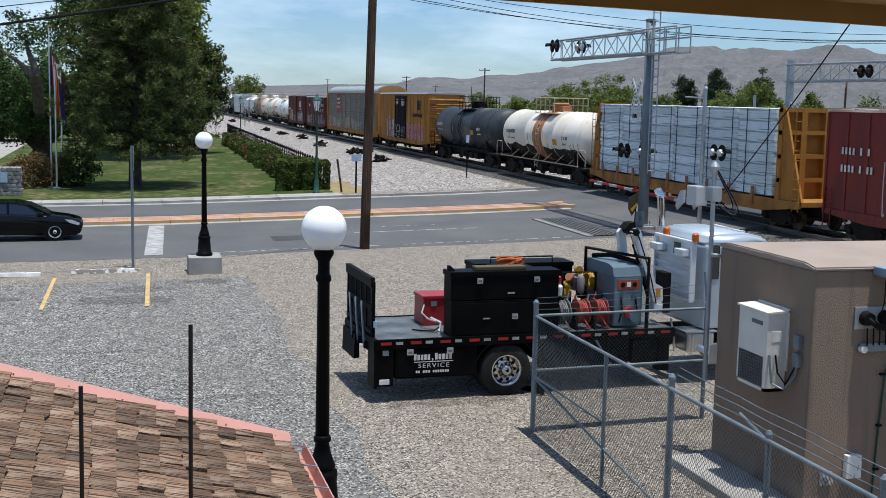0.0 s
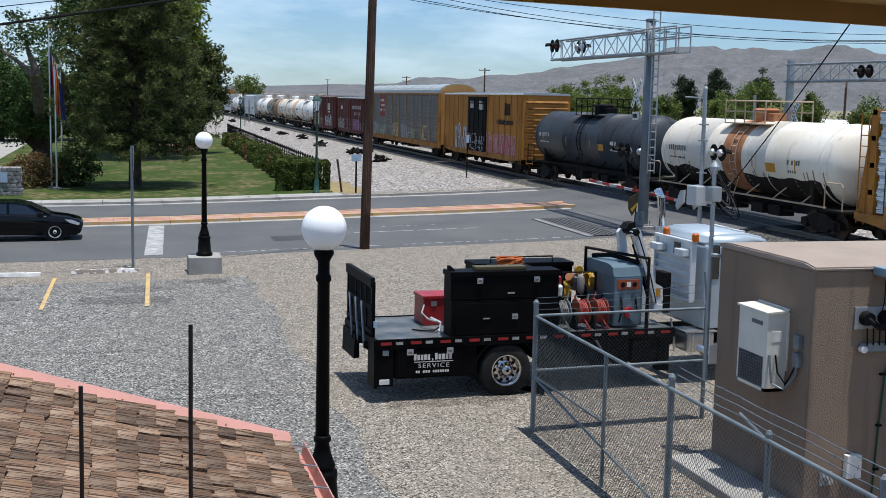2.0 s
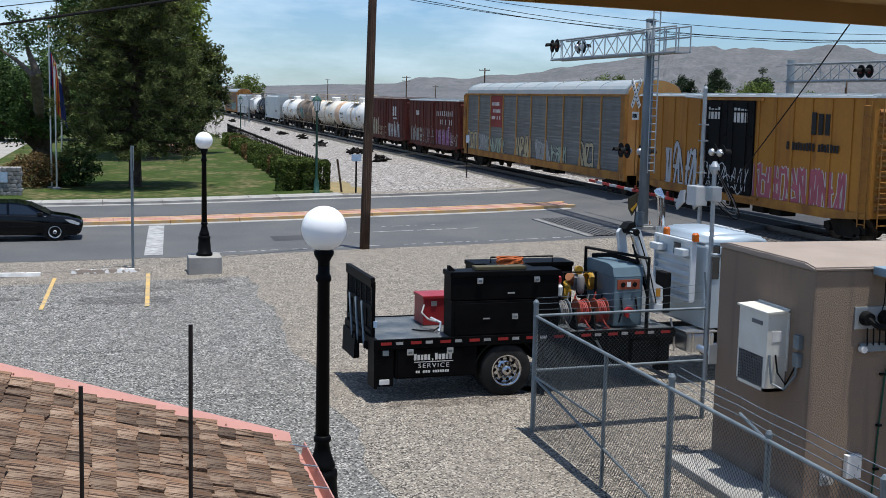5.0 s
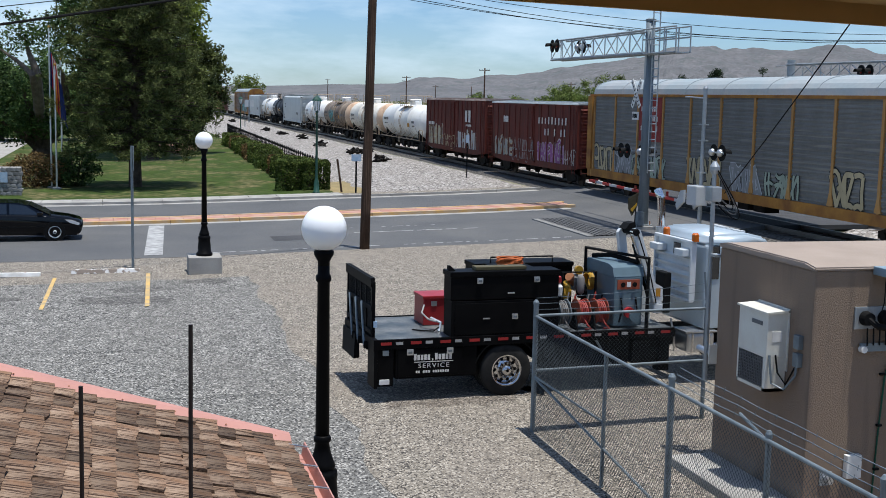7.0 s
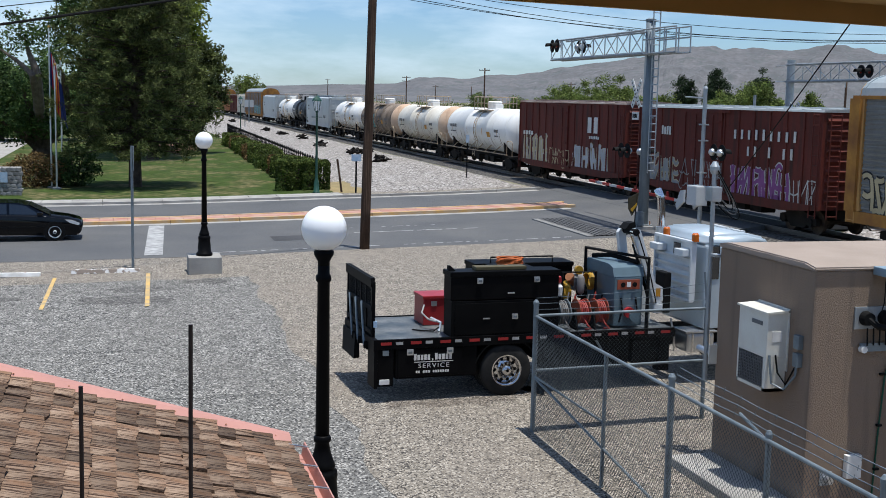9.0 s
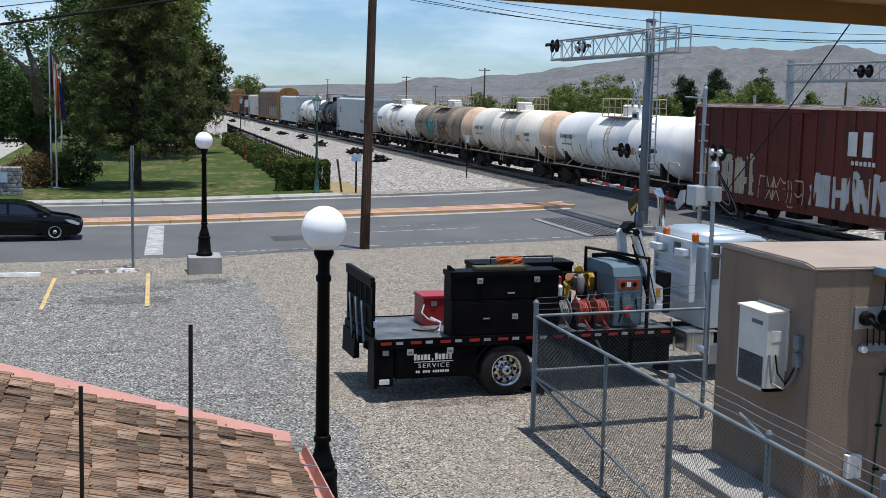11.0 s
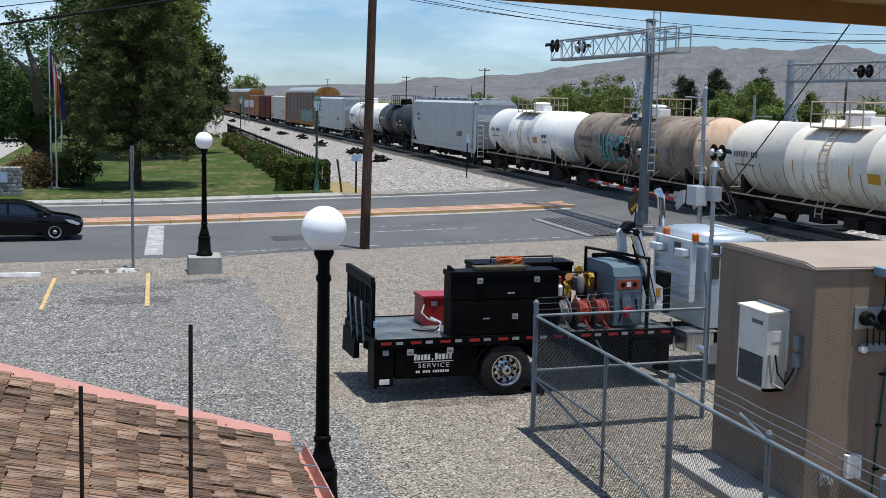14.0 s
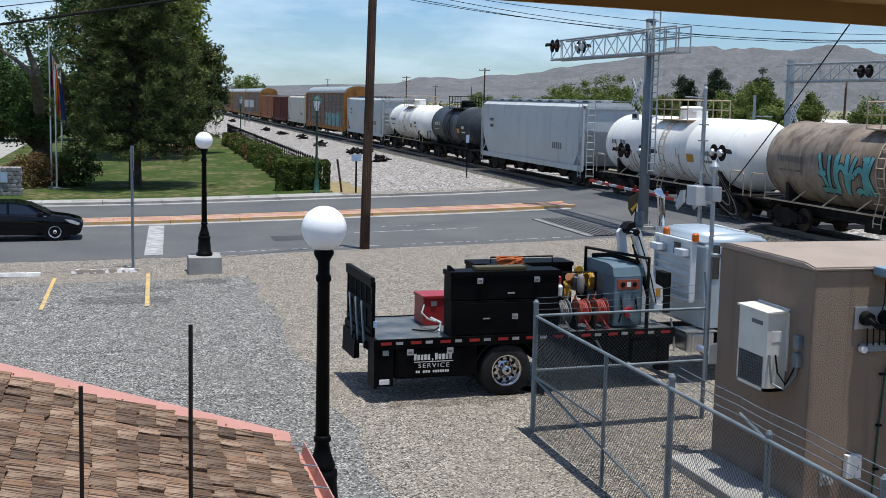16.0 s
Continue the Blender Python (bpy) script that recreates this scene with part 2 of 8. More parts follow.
def prism(bm, pts, axis, a0, a1):
    """A closed outline of 2D points drawn out along an axis ('x', 'y' or 'z')."""
    def at(p, a):
        return {"x": (a, p[0], p[1]), "y": (p[0], a, p[1]), "z": (p[0], p[1], a)}[axis]
    lo, hi = [bm.verts.new(at(p, a0)) for p in pts], [bm.verts.new(at(p, a1)) for p in pts]
    k = len(pts)
    fs = [bm.faces.new(lo), bm.faces.new(hi[::-1])]
    fs += [bm.faces.new((lo[i], hi[i], hi[(i + 1) % k], lo[(i + 1) % k])) for i in range(k)]
    bmesh.ops.recalc_face_normals(bm, faces=fs)
    return bm


def rod(bm, p0, p1, r0, r1=None, n=8, caps=True):
    p0, p1 = Vector(p0), Vector(p1)
    r1 = r0 if r1 is None else r1
    d = (p1 - p0).normalized()
    a = d.orthogonal().normalized()
    b = d.cross(a)
    rings = [[bm.verts.new(p + (a * math.cos(2 * math.pi * i / n) + b * math.sin(2 * math.pi * i / n)) * r) for i in range(n)] for p, r in ((p0, r0), (p1, r1))]
    for i in range(n):
        bm.faces.new((rings[0][i], rings[0][(i + 1) % n], rings[1][(i + 1) % n], rings[1][i]))
    if caps:
        bm.faces.new(rings[0][::-1]), bm.faces.new(rings[1])
    return bm


def pipe(bm, pts, r, n=6):
    """A bent round bar through points."""
    pts = [Vector(p) for p in pts]
    rings = []
    a = None
    for i, p in enumerate(pts):
        d = (pts[min(i + 1, len(pts) - 1)] - pts[max(i - 1, 0)]).normalized()
        a = d.orthogonal().normalized() if a is None else (a - d * a.dot(d)).normalized()
        b = d.cross(a)
        rr = r(i / (len(pts) - 1)) if callable(r) else r
        rings.append([bm.verts.new(p + (a * math.cos(2 * math.pi * k / n) + b * math.sin(2 * math.pi * k / n)) * rr) for k in range(n)])
    for q, s in zip(rings, rings[1:]):
        for k in range(n):
            bm.faces.new((q[k], q[(k + 1) % n], s[(k + 1) % n], s[k]))
    bm.faces.new(rings[0][::-1]), bm.faces.new(rings[-1])
    return bm


def lathe(bm, prof, centre=(0, 0, 0), axis="z", n=20, caps=True):
    """Turn a profile of (radius, along) about an axis through centre."""
    c = Vector(centre)
    def at(r, h, i):
        u, v = r * math.cos(2 * math.pi * i / n), r * math.sin(2 * math.pi * i / n)
        return c + Vector({"z": (u, v, h), "x": (h, u, v), "y": (v, h, u)}[axis])
    rings = [[bm.verts.new(at(max(r, 1e-4), h, i)) for i in range(n)] for r, h in prof]
    for q, s in zip(rings, rings[1:]):
        for k in range(n):
            bm.faces.new((q[k], q[(k + 1) % n], s[(k + 1) % n], s[k]))
    if caps:
        bm.faces.new(rings[0][::-1]), bm.faces.new(rings[-1])
    return bm


def curve_pts(a, b, sag, n=14):
    a, b = Vector(a), Vector(b)
    return [a.lerp(b, i / n) - Vector((0, 0, sag * 4 * (i / n) * (1 - i / n))) for i in range(n + 1)]


# ---- ground: flat by the lot, rising gently towards the tracks ----
RAIL_Z, TRACK_Y, SPEED = 1.08, 25.5, 11.88
PY = (-6000, -4, 2, 7, 11, 15, 19, 22, 24, 31, 40, 60, 6000)
PZ = (0, 0, 0.10, 0.25, 0.38, 0.50, 0.64, 0.80, 0.90, 0.90, 0.6, 0.4, 0.4)


def G(x, y):
    z = float(np.interp(y, PY, PZ))
    w = min(1.0, max(0.0, (-24.0 - x) / 14.0))
    hi = min(1.0, max(0.0, (y - 15.0) / 6.0))
    return z * max(w, hi)


def steps(a, b, n, extra=()):
    return sorted({a, b, *(a + (b - a) * i / n for i in range(n + 1)), *(e for e in extra if a < e < b)})


def sheet(name, x0, x1, y0, y1, nx, ny, dz, material, label, ragged=0.0, category=""):
    """A piece of ground that follows the rise, with an uneven outline where ragged."""
    xs, ys = steps(x0, x1, nx, (-38, -24)), steps(y0, y1, ny, PY)
    vs, fs = [], []
    for i, x in enumerate(xs):
        for j, y in enumerate(ys):
            dx = dy = 0
            if ragged and (i in (0, len(xs) - 1) or j in (0, len(ys) - 1)):
                dx, dy = ragged * noise.noise((x * 0.9, y * 0.9, 3.1)), ragged * noise.noise((x * 0.9, y * 0.9, 7.7))
            vs.append((x + dx, y + dy, G(x + dx, y + dy) + dz))
    k = len(ys)
    for i in range(len(xs) - 1):
        for j in range(k - 1):
            fs.append((i * k + j, (i + 1) * k + j, (i + 1) * k + j + 1, i * k + j + 1))
    ob = part(name, (vs, [], fs), material)
    return tagged(ob, label, category, kind="structure")


def build_ground():
    xs = sorted({-4500, -3000, -2000, -1200, -700, -400, -250, -160, -110, -90, -75, -62, -50, -42, -38, -31, -24, -16, -8, 0, 20, 80, 300, 1500})
    ys = sorted({*PY, -2500, -600, -150, -40, 150, 400, 1200, 2800} - {-6000, 6000} | {-4500, 4500})
    vs = [(x, y, G(x, y) - 0.12) for x in xs for y in ys]
    k = len(ys)
    fs = [(i * k + j, (i + 1) * k + j, (i + 1) * k + j + 1, i * k + j + 1) for i in range(len(xs) - 1) for j in range(k - 1)]
    tagged(part("ground", (vs, [], fs), "desert"), "dry brown desert plain reaching to the hills", kind="structure")
    sheet("gravel_yard", -42.2, 12, 3.85, 22.0, 90, 30, 0.017, "dirt", "pale sandy gravel yard beside the parking lot", 0.35)
    sheet("parking_lot", -37.6, 12, -40, 4.8, 60, 30, 0.010, "lot", "grey chip-seal parking lot with worn edges", 0.3)
    sheet("gravel_verge", -42.2, -37.0, -60, 4.0, 16, 40, 0.0135, "dirt", "sandy gravel verge between the road and the lot", 0.25)
    sheet("road", -62.6, -41.9, -200, 23.2, 20, 60, 0.020, "road", "grey asphalt road leading up to the rail crossing", 0.12)
    sheet("road_beyond", -62.6, -41.9, 31.2, 300, 12, 24, 0.020, "road", "grey asphalt road beyond the tracks", 0.12)
    sheet("lawn", -215, -64.6, -120, 11.6, 60, 50, 0.030, "grass", "park lawn with green and dry patches", 0.4)
    sheet("gravel_strip", -420, -62.8, 11.2, 22.6, 80, 14, 0.016, "ballast", "pale crushed stone strip beside the railway", 0.4)


build_ground()

# ---- the freight train ----
M["red_car"] = mat("oxide_red_paint", (0.145, 0.032, 0.023), 0.75, dark=(0.095, 0.026, 0.019), big=0.5, fine=6, amount=0.35, streak=((0.05, 0.025, 0.02), 3.0, 0.3, 0.5, 0.75))
M["red_bright"] = mat("faded_red_paint", (0.22, 0.035, 0.026), 0.7, dark=(0.15, 0.035, 0.027), big=0.5, fine=6, amount=0.3, streak=((0.10, 0.03, 0.025), 3.0, 0.3, 0.5, 0.75))
M["yellow_car"] = mat("faded_orange_yellow_paint", (0.44, 0.195, 0.034), 0.7, dark=(0.34, 0.14, 0.03), big=0.5, fine=6, amount=0.25, streak=((0.26, 0.10, 0.03), 3.0, 0.25, 0.55, 0.8))
M["yellow_rust"] = mat("rusty_yellow_paint", (0.42, 0.20, 0.045), 0.8, dark=(0.20, 0.085, 0.035), big=1.2, fine=8, amount=0.4)
M["roof_grey"] = mat("galvanised_roof", (0.33, 0.385, 0.405), 0.6, 0.2, dark=(0.40, 0.41, 0.41), big=0.7, fine=8, amount=0.2)
M["roof_brown"] = mat("rusty_roof", (0.17, 0.11, 0.09), 0.85, dark=(0.32, 0.28, 0.26), big=0.7, fine=6, amount=0.4)
M["rack_panel"] = mat("weathered_rack_panel", (0.20, 0.205, 0.198), 0.7, 0.1, dark=(0.145, 0.142, 0.13), big=0.8, fine=9, amount=0.4, streak=((0.27, 0.27, 0.255), 0.22, 10.0, 0.50, 0.70))
M["rack_brown"] = mat("rusty_rack_panel", (0.20, 0.165, 0.145), 0.75, dark=(0.15, 0.11, 0.09), big=0.7, fine=9, amount=0.35, streak=((0.26, 0.23, 0.21), 0.4, 7.0, 0.5, 0.72))
M["tank_black"] = mat("black_tank_paint", (0.036, 0.043, 0.052), 0.5, dark=(0.052, 0.06, 0.07), big=0.6, fine=6, amount=0.25, streak=((0.016, 0.017, 0.02), 2.5, 0.4, 0.55, 0.8))
M["tank_white"] = mat("dusty_white_tank_paint", (0.80, 0.765, 0.68), 0.5, dark=(0.70, 0.63, 0.52), big=0.5, fine=5, amount=0.10, streak=((0.45, 0.37, 0.29), 2.6, 0.35, 0.58, 0.85))
M["tank_clean"] = mat("white_tank_paint", (0.84, 0.835, 0.81), 0.45, dark=(0.76, 0.745, 0.70), big=0.5, fine=5, amount=0.08, streak=((0.52, 0.46, 0.40), 2.6, 0.35, 0.62, 0.9))
M["tank_brown"] = mat("grimy_brown_tank_paint", (0.19, 0.145, 0.110), 0.75, dark=(0.44, 0.36, 0.29), big=0.45, fine=4, amount=0.4, streak=((0.06, 0.045, 0.035), 2.2, 0.35, 0.5, 0.75))
M["tank_peach"] = mat("rust_stained_tank_end", (0.66, 0.50, 0.37), 0.65, dark=(0.58, 0.38, 0.25), big=0.8, fine=5, amount=0.2, streak=((0.34, 0.20, 0.12), 2.6, 0.35, 0.55, 0.85))
M["grime"] = mat("brown_grime", (0.36, 0.29, 0.22), 0.85, dark=(0.22, 0.165, 0.12), big=2.0, fine=8, amount=0.3)
M["rust"] = mat("rust_stain", (0.33, 0.125, 0.055), 0.85, dark=(0.46, 0.24, 0.13), big=1.5, fine=8, amount=0.4)
M["hopper_grey"] = mat("grey_hopper_paint", (0.50, 0.53, 0.53), 0.5, dark=(0.44, 0.46, 0.46), big=0.5, fine=5, amount=0.14, streak=((0.27, 0.26, 0.25), 2.5, 0.3, 0.58, 0.85))
M["hopper_cream"] = mat("cream_hopper_paint", (0.56, 0.52, 0.44), 0.65, dark=(0.48, 0.43, 0.35), big=0.5, fine=5, amount=0.15, streak=((0.33, 0.24, 0.17), 2.5, 0.3, 0.58, 0.85))
M["under"] = mat("grimy_underframe", (0.010, 0.009, 0.008), 0.85, dark=(0.028, 0.022, 0.018), big=2, fine=10, amount=0.4)
M["rail_cream"] = mat("cream_handrail", (0.55, 0.45, 0.33), 0.7, dark=(0.36, 0.24, 0.15), big=3, fine=8, amount=0.3)
M["lumber"] = mat("wrapped_lumber", (0.78, 0.85, 0.87), 0.7, dark=(0.68, 0.755, 0.785), big=1.5, fine=10, amount=0.15, streak=((0.33, 0.39, 0.43), (0.45, 0.45, 15.0), 0, 0.54, 0.62), vary=0.16)
M["strap"] = mat("grey_strap", (0.05, 0.07, 0.08), 0.7)
M["mark_white"] = mat("stencil_white", (0.72, 0.70, 0.66), 0.75, fine=8, amount=0.3)
M["mark_dark"] = mat("stencil_dark", (0.03, 0.03, 0.03), 0.8, fine=8, amount=0.3)
M["mark_grey"] = mat("stencil_grey", (0.17, 0.17, 0.17), 0.8, fine=8, amount=0.3)
M["mark_orange"] = mat("reflective_orange", (0.62, 0.30, 0.04), 0.6, amount=0.2)
M["sign_red"] = mat("red_sign_panel", (0.27, 0.035, 0.03), 0.6, fine=8, amount=0.25)
SPRAY = {k: mat("spray_" + k, c, 0.6, fine=5, amount=0.3, big=1.5) for k, c in dict(
    silver=(0.52, 0.53, 0.55), pink=(0.55, 0.22, 0.42), blue=(0.10, 0.22, 0.38), black=(0.02, 0.02, 0.022), white=(0.58, 0.57, 0.54),
    sage=(0.36, 0.43, 0.35), teal=(0.12, 0.36, 0.36), tan=(0.50, 0.42, 0.26), purple=(0.27, 0.09, 0.26), grey=(0.30, 0.31, 0.31), redpink=(0.45, 0.12, 0.16)).items()}
M["rack_orange"] = mat("faded_peach_orange_paint", (0.50, 0.28, 0.10), 0.75, dark=(0.40, 0.19, 0.06), big=0.8, fine=8, amount=0.3)
TRAIN = []


def ribbon(bm, pts, w, y):
    """A painted stroke on the near side of a car: a flat band of width w through (x, z) points."""
    pts = [Vector(p) for p in pts]
    rows = []
    for i, p in enumerate(pts):
        d = (pts[min(i + 1, len(pts) - 1)] - pts[max(i - 1, 0)])
        nrm = Vector((-d.y, d.x)).normalized() * w / 2
        rows.append([bm.verts.new((q.x, y(q.x, q.y) if callable(y) else y, q.y)) for q in (p + nrm, p - nrm)])
    for a, b in zip(rows, rows[1:]):
        bm.faces.new((a[0], a[1], b[1], b[0]))


SKELETONS = (((0, 0), (0, 1)), ((1, 0), (1, 1)), ((0, 1), (1, 1)), ((0, 0.5), (1, 0.5)), ((0, 0), (1, 0)), ((0, 0), (1, 1)), ((0, 1), (1, 0)), ((0.5, 0), (0.5, 1)))


def graffiti(car, x0, x1, z0, z1, y, fill, line, seed, letters=5):
    """Crowded spray lettering that cannot be read: thick bent strokes with an outline round them."""
    rnd = random.Random(seed)
    fb, lb = B(), B()
    letters = max(letters, int((x1 - x0) / 0.46))
    step, hz = (x1 - x0) / letters, z1 - z0
    yy = (lambda x, z, o: y(x, z) - o) if callable(y) else (lambda x, z, o: y - o)
    thick = min(0.20, hz * 0.18)
    for i in range(letters):
        w, lift, lean = step * rnd.uniform(0.80, 1.05), rnd.uniform(-0.06, 0.06), rnd.uniform(-0.12, 0.12)
        for k, ((a, b), (c, d)) in enumerate(rnd.sample(SKELETONS, rnd.choice((3, 3, 4)))):
            bend, pts = rnd.uniform(-0.16, 0.16), []
            for q in range(8):
                u = q / 7
                px_, pz = a + (c - a) * u + bend * (d - b) * math.sin(math.pi * u), b + (d - b) * u + bend * (c - a) * math.sin(math.pi * u)
                pts.append((x0 + step * i + w * px_ + lean * pz, z0 + lift + hz * pz))
            o = 0.0006 * (i % 3) + 0.0002 * k
            if fill:
                ribbon(lb, pts, thick + 0.07, lambda x, z: yy(x, z, 0.006 + o))
                ribbon(fb, pts, thick * rnd.uniform(0.75, 1.0), lambda x, z: yy(x, z, 0.010 + o))
            else:
                ribbon(lb, pts, 0.055, lambda x, z: yy(x, z, 0.006 + o))
    if fill:
        tagged(part("graffiti_fill", fb, SPRAY[fill], car, fill + " spray paint"), kind="stuff")
    else:
        fb.free()
    tagged(part("graffiti_outline", lb, SPRAY[line], car, line + " spray-painted outlines"), kind="stuff")


def stencil(car, x, z, w, h, y, material="mark_white", n=6, seed=0, gap=0.35):
    """Writing that cannot be read, as short upright bars."""
    rnd, bm = random.Random(seed + int(x * 10)), B()
    step = w / n
    for i in range(n):
        if n > 5 and rnd.random() < 0.12:
            continue
        a = x + step * i
        hh = h * rnd.uniform(0.85, 1.0)
        yv = y(a, z) if callable(y) else y
        if n <= 9:
            part("marking", box(B(), a, a + step * (1 - gap), yv - 0.012, yv + 0.003, z, z + hh), material, car)
        else:
            box(bm, a, a + step * (1 - gap), yv - 0.012, yv + 0.003, z, z + hh)
    if n > 9:
        part("marking", bm, material, car)
    else:
        bm.free()


WHEEL_PROFILE = [(0.10, -0.09), (0.12, -0.03), (0.36, 0.0), (0.42, 0.0), (0.42, 0.10), (0.45, 0.12), (0.45, 0.15), (0.10, 0.15)]


def bogie_meshes():
    bm = B()
    for s in (-1, 1):
        y = s * 1.02
        prism(bm, [(-1.25, 0.36), (-1.25, 0.62), (-0.75, 0.72), (-0.35, 0.86), (0.35, 0.86), (0.75, 0.72), (1.25, 0.62), (1.25, 0.36), (0.7, 0.42), (0.45, 0.22), (-0.45, 0.22), (-0.7, 0.42)], "y", y - 0.09, y + 0.09)
        for x in (-0.9, 0.9):
            rod(bm, (x, y - 0.14 * s, 0.46), (x, y + 0.16 * s, 0.46), 0.15, n=10)
        for x in (-0.2, -0.07, 0.07, 0.2):
            rod(bm, (x, y + 0.02, 0.30), (x, y + 0.02, 0.62), 0.055, n=7)
    box(bm, -0.3, 0.3, -1.0, 1.0, 0.45, 0.8)
    frame_me = bpy.data.meshes.new("bogie")
    bm.normal_update(), bm.to_mesh(frame_me), bm.free()
    bm = B()
    rod(bm, (0, -0.8, 0.46), (0, 0.8, 0.46), 0.075, n=8)
    for s in (-1, 1):
        lathe(bm, [(r, s * (0.68 + h)) for r, h in WHEEL_PROFILE], (0, 0, 0.46), "y", 22)
    wheel_me = bpy.data.meshes.new("wheelset")
    bmesh.ops.recalc_face_normals(bm, faces=bm.faces)
    bm.normal_update(), bm.to_mesh(wheel_me), bm.free()
    frame_me.materials.append(M["under"]), wheel_me.materials.append(M["rust_dark"])
    return frame_me, wheel_me


M["rust_dark"] = mat("dark_wheel_steel", (0.05, 0.036, 0.028), 0.7, 0.3, dark=(0.12, 0.085, 0.06), big=3, fine=8, amount=0.3)
BOGIE, WHEELSET = bogie_meshes()


def running_gear(car, half, spread=2.0):
    """Two bogies with two wheelsets each, couplers and a centre sill."""
    for s in (-1, 1):
        b = new("bogie", BOGIE)
        b.parent, b.location = car, (s * (half - spread), 0, 0)
        for x in (-0.9, 0.9):
            w = new("wheelset", WHEELSET)
            w.parent, w.location = b, (x, 0, 0)
        bm = B()
        box(bm, s * half - 0.1, s * half + s * 0.55 + 0.1, -0.14, 0.14, 0.72, 0.98)
        box(bm, s * half + s * 0.45 - 0.12, s * half + s * 0.45 + 0.25 * s, -0.2, 0.2, 0.66, 1.02, 0.03)
        pipe(bm, [(s * half, 0.3, 0.8), (s * (half + 0.25), 0.32, 0.45), (s * (half + 0.6), 0.25, 0.35)], 0.03)
        part("coupler", bm, "under", car)
    bm = B()
    box(bm, -half, half, -0.35, 0.35, 0.62, 1.0)
    for x in (-1.6, 0.6, 1.9):
        box(bm, x, x + 0.9, -0.9, -0.25, 0.45, 0.85, 0.03)
    rod(bm, (-half * 0.5, -0.7, 0.7), (half * 0.5, -0.7, 0.7), 0.035)
    part("centre_sill", bm, "under", car)


def ladder(name, car, x, y, z0, z1, material, axis="x", w=0.42, gap=0.36):
    bm = B()
    e = Vector((1, 0, 0)) if axis == "x" else Vector((0, 1, 0))
    o = Vector((x, y, 0))
    for s in (-0.5, 0.5):
        rod(bm, o + e * w * s + Vector((0, 0, z0)), o + e * w * s + Vector((0, 0, z1)), 0.022, n=6)
    z = z0 + 0.1
    while z < z1:
        rod(bm, o - e * w / 2 + Vector((0, 0, z)), o + e * w / 2 + Vector((0, 0, z)), 0.018, n=6)
        z += gap
    return part(name, bm, material, car)


def new_car(name, s0, s1, label, category="freight car"):
    mid = (s0 + s1) / 2
    car = thing(name, pose(mid, TRACK_Y, RAIL_Z), label, category, "cars of the freight train")
    TRAIN.append((car, mid))
    return car, (s1 - s0) / 2


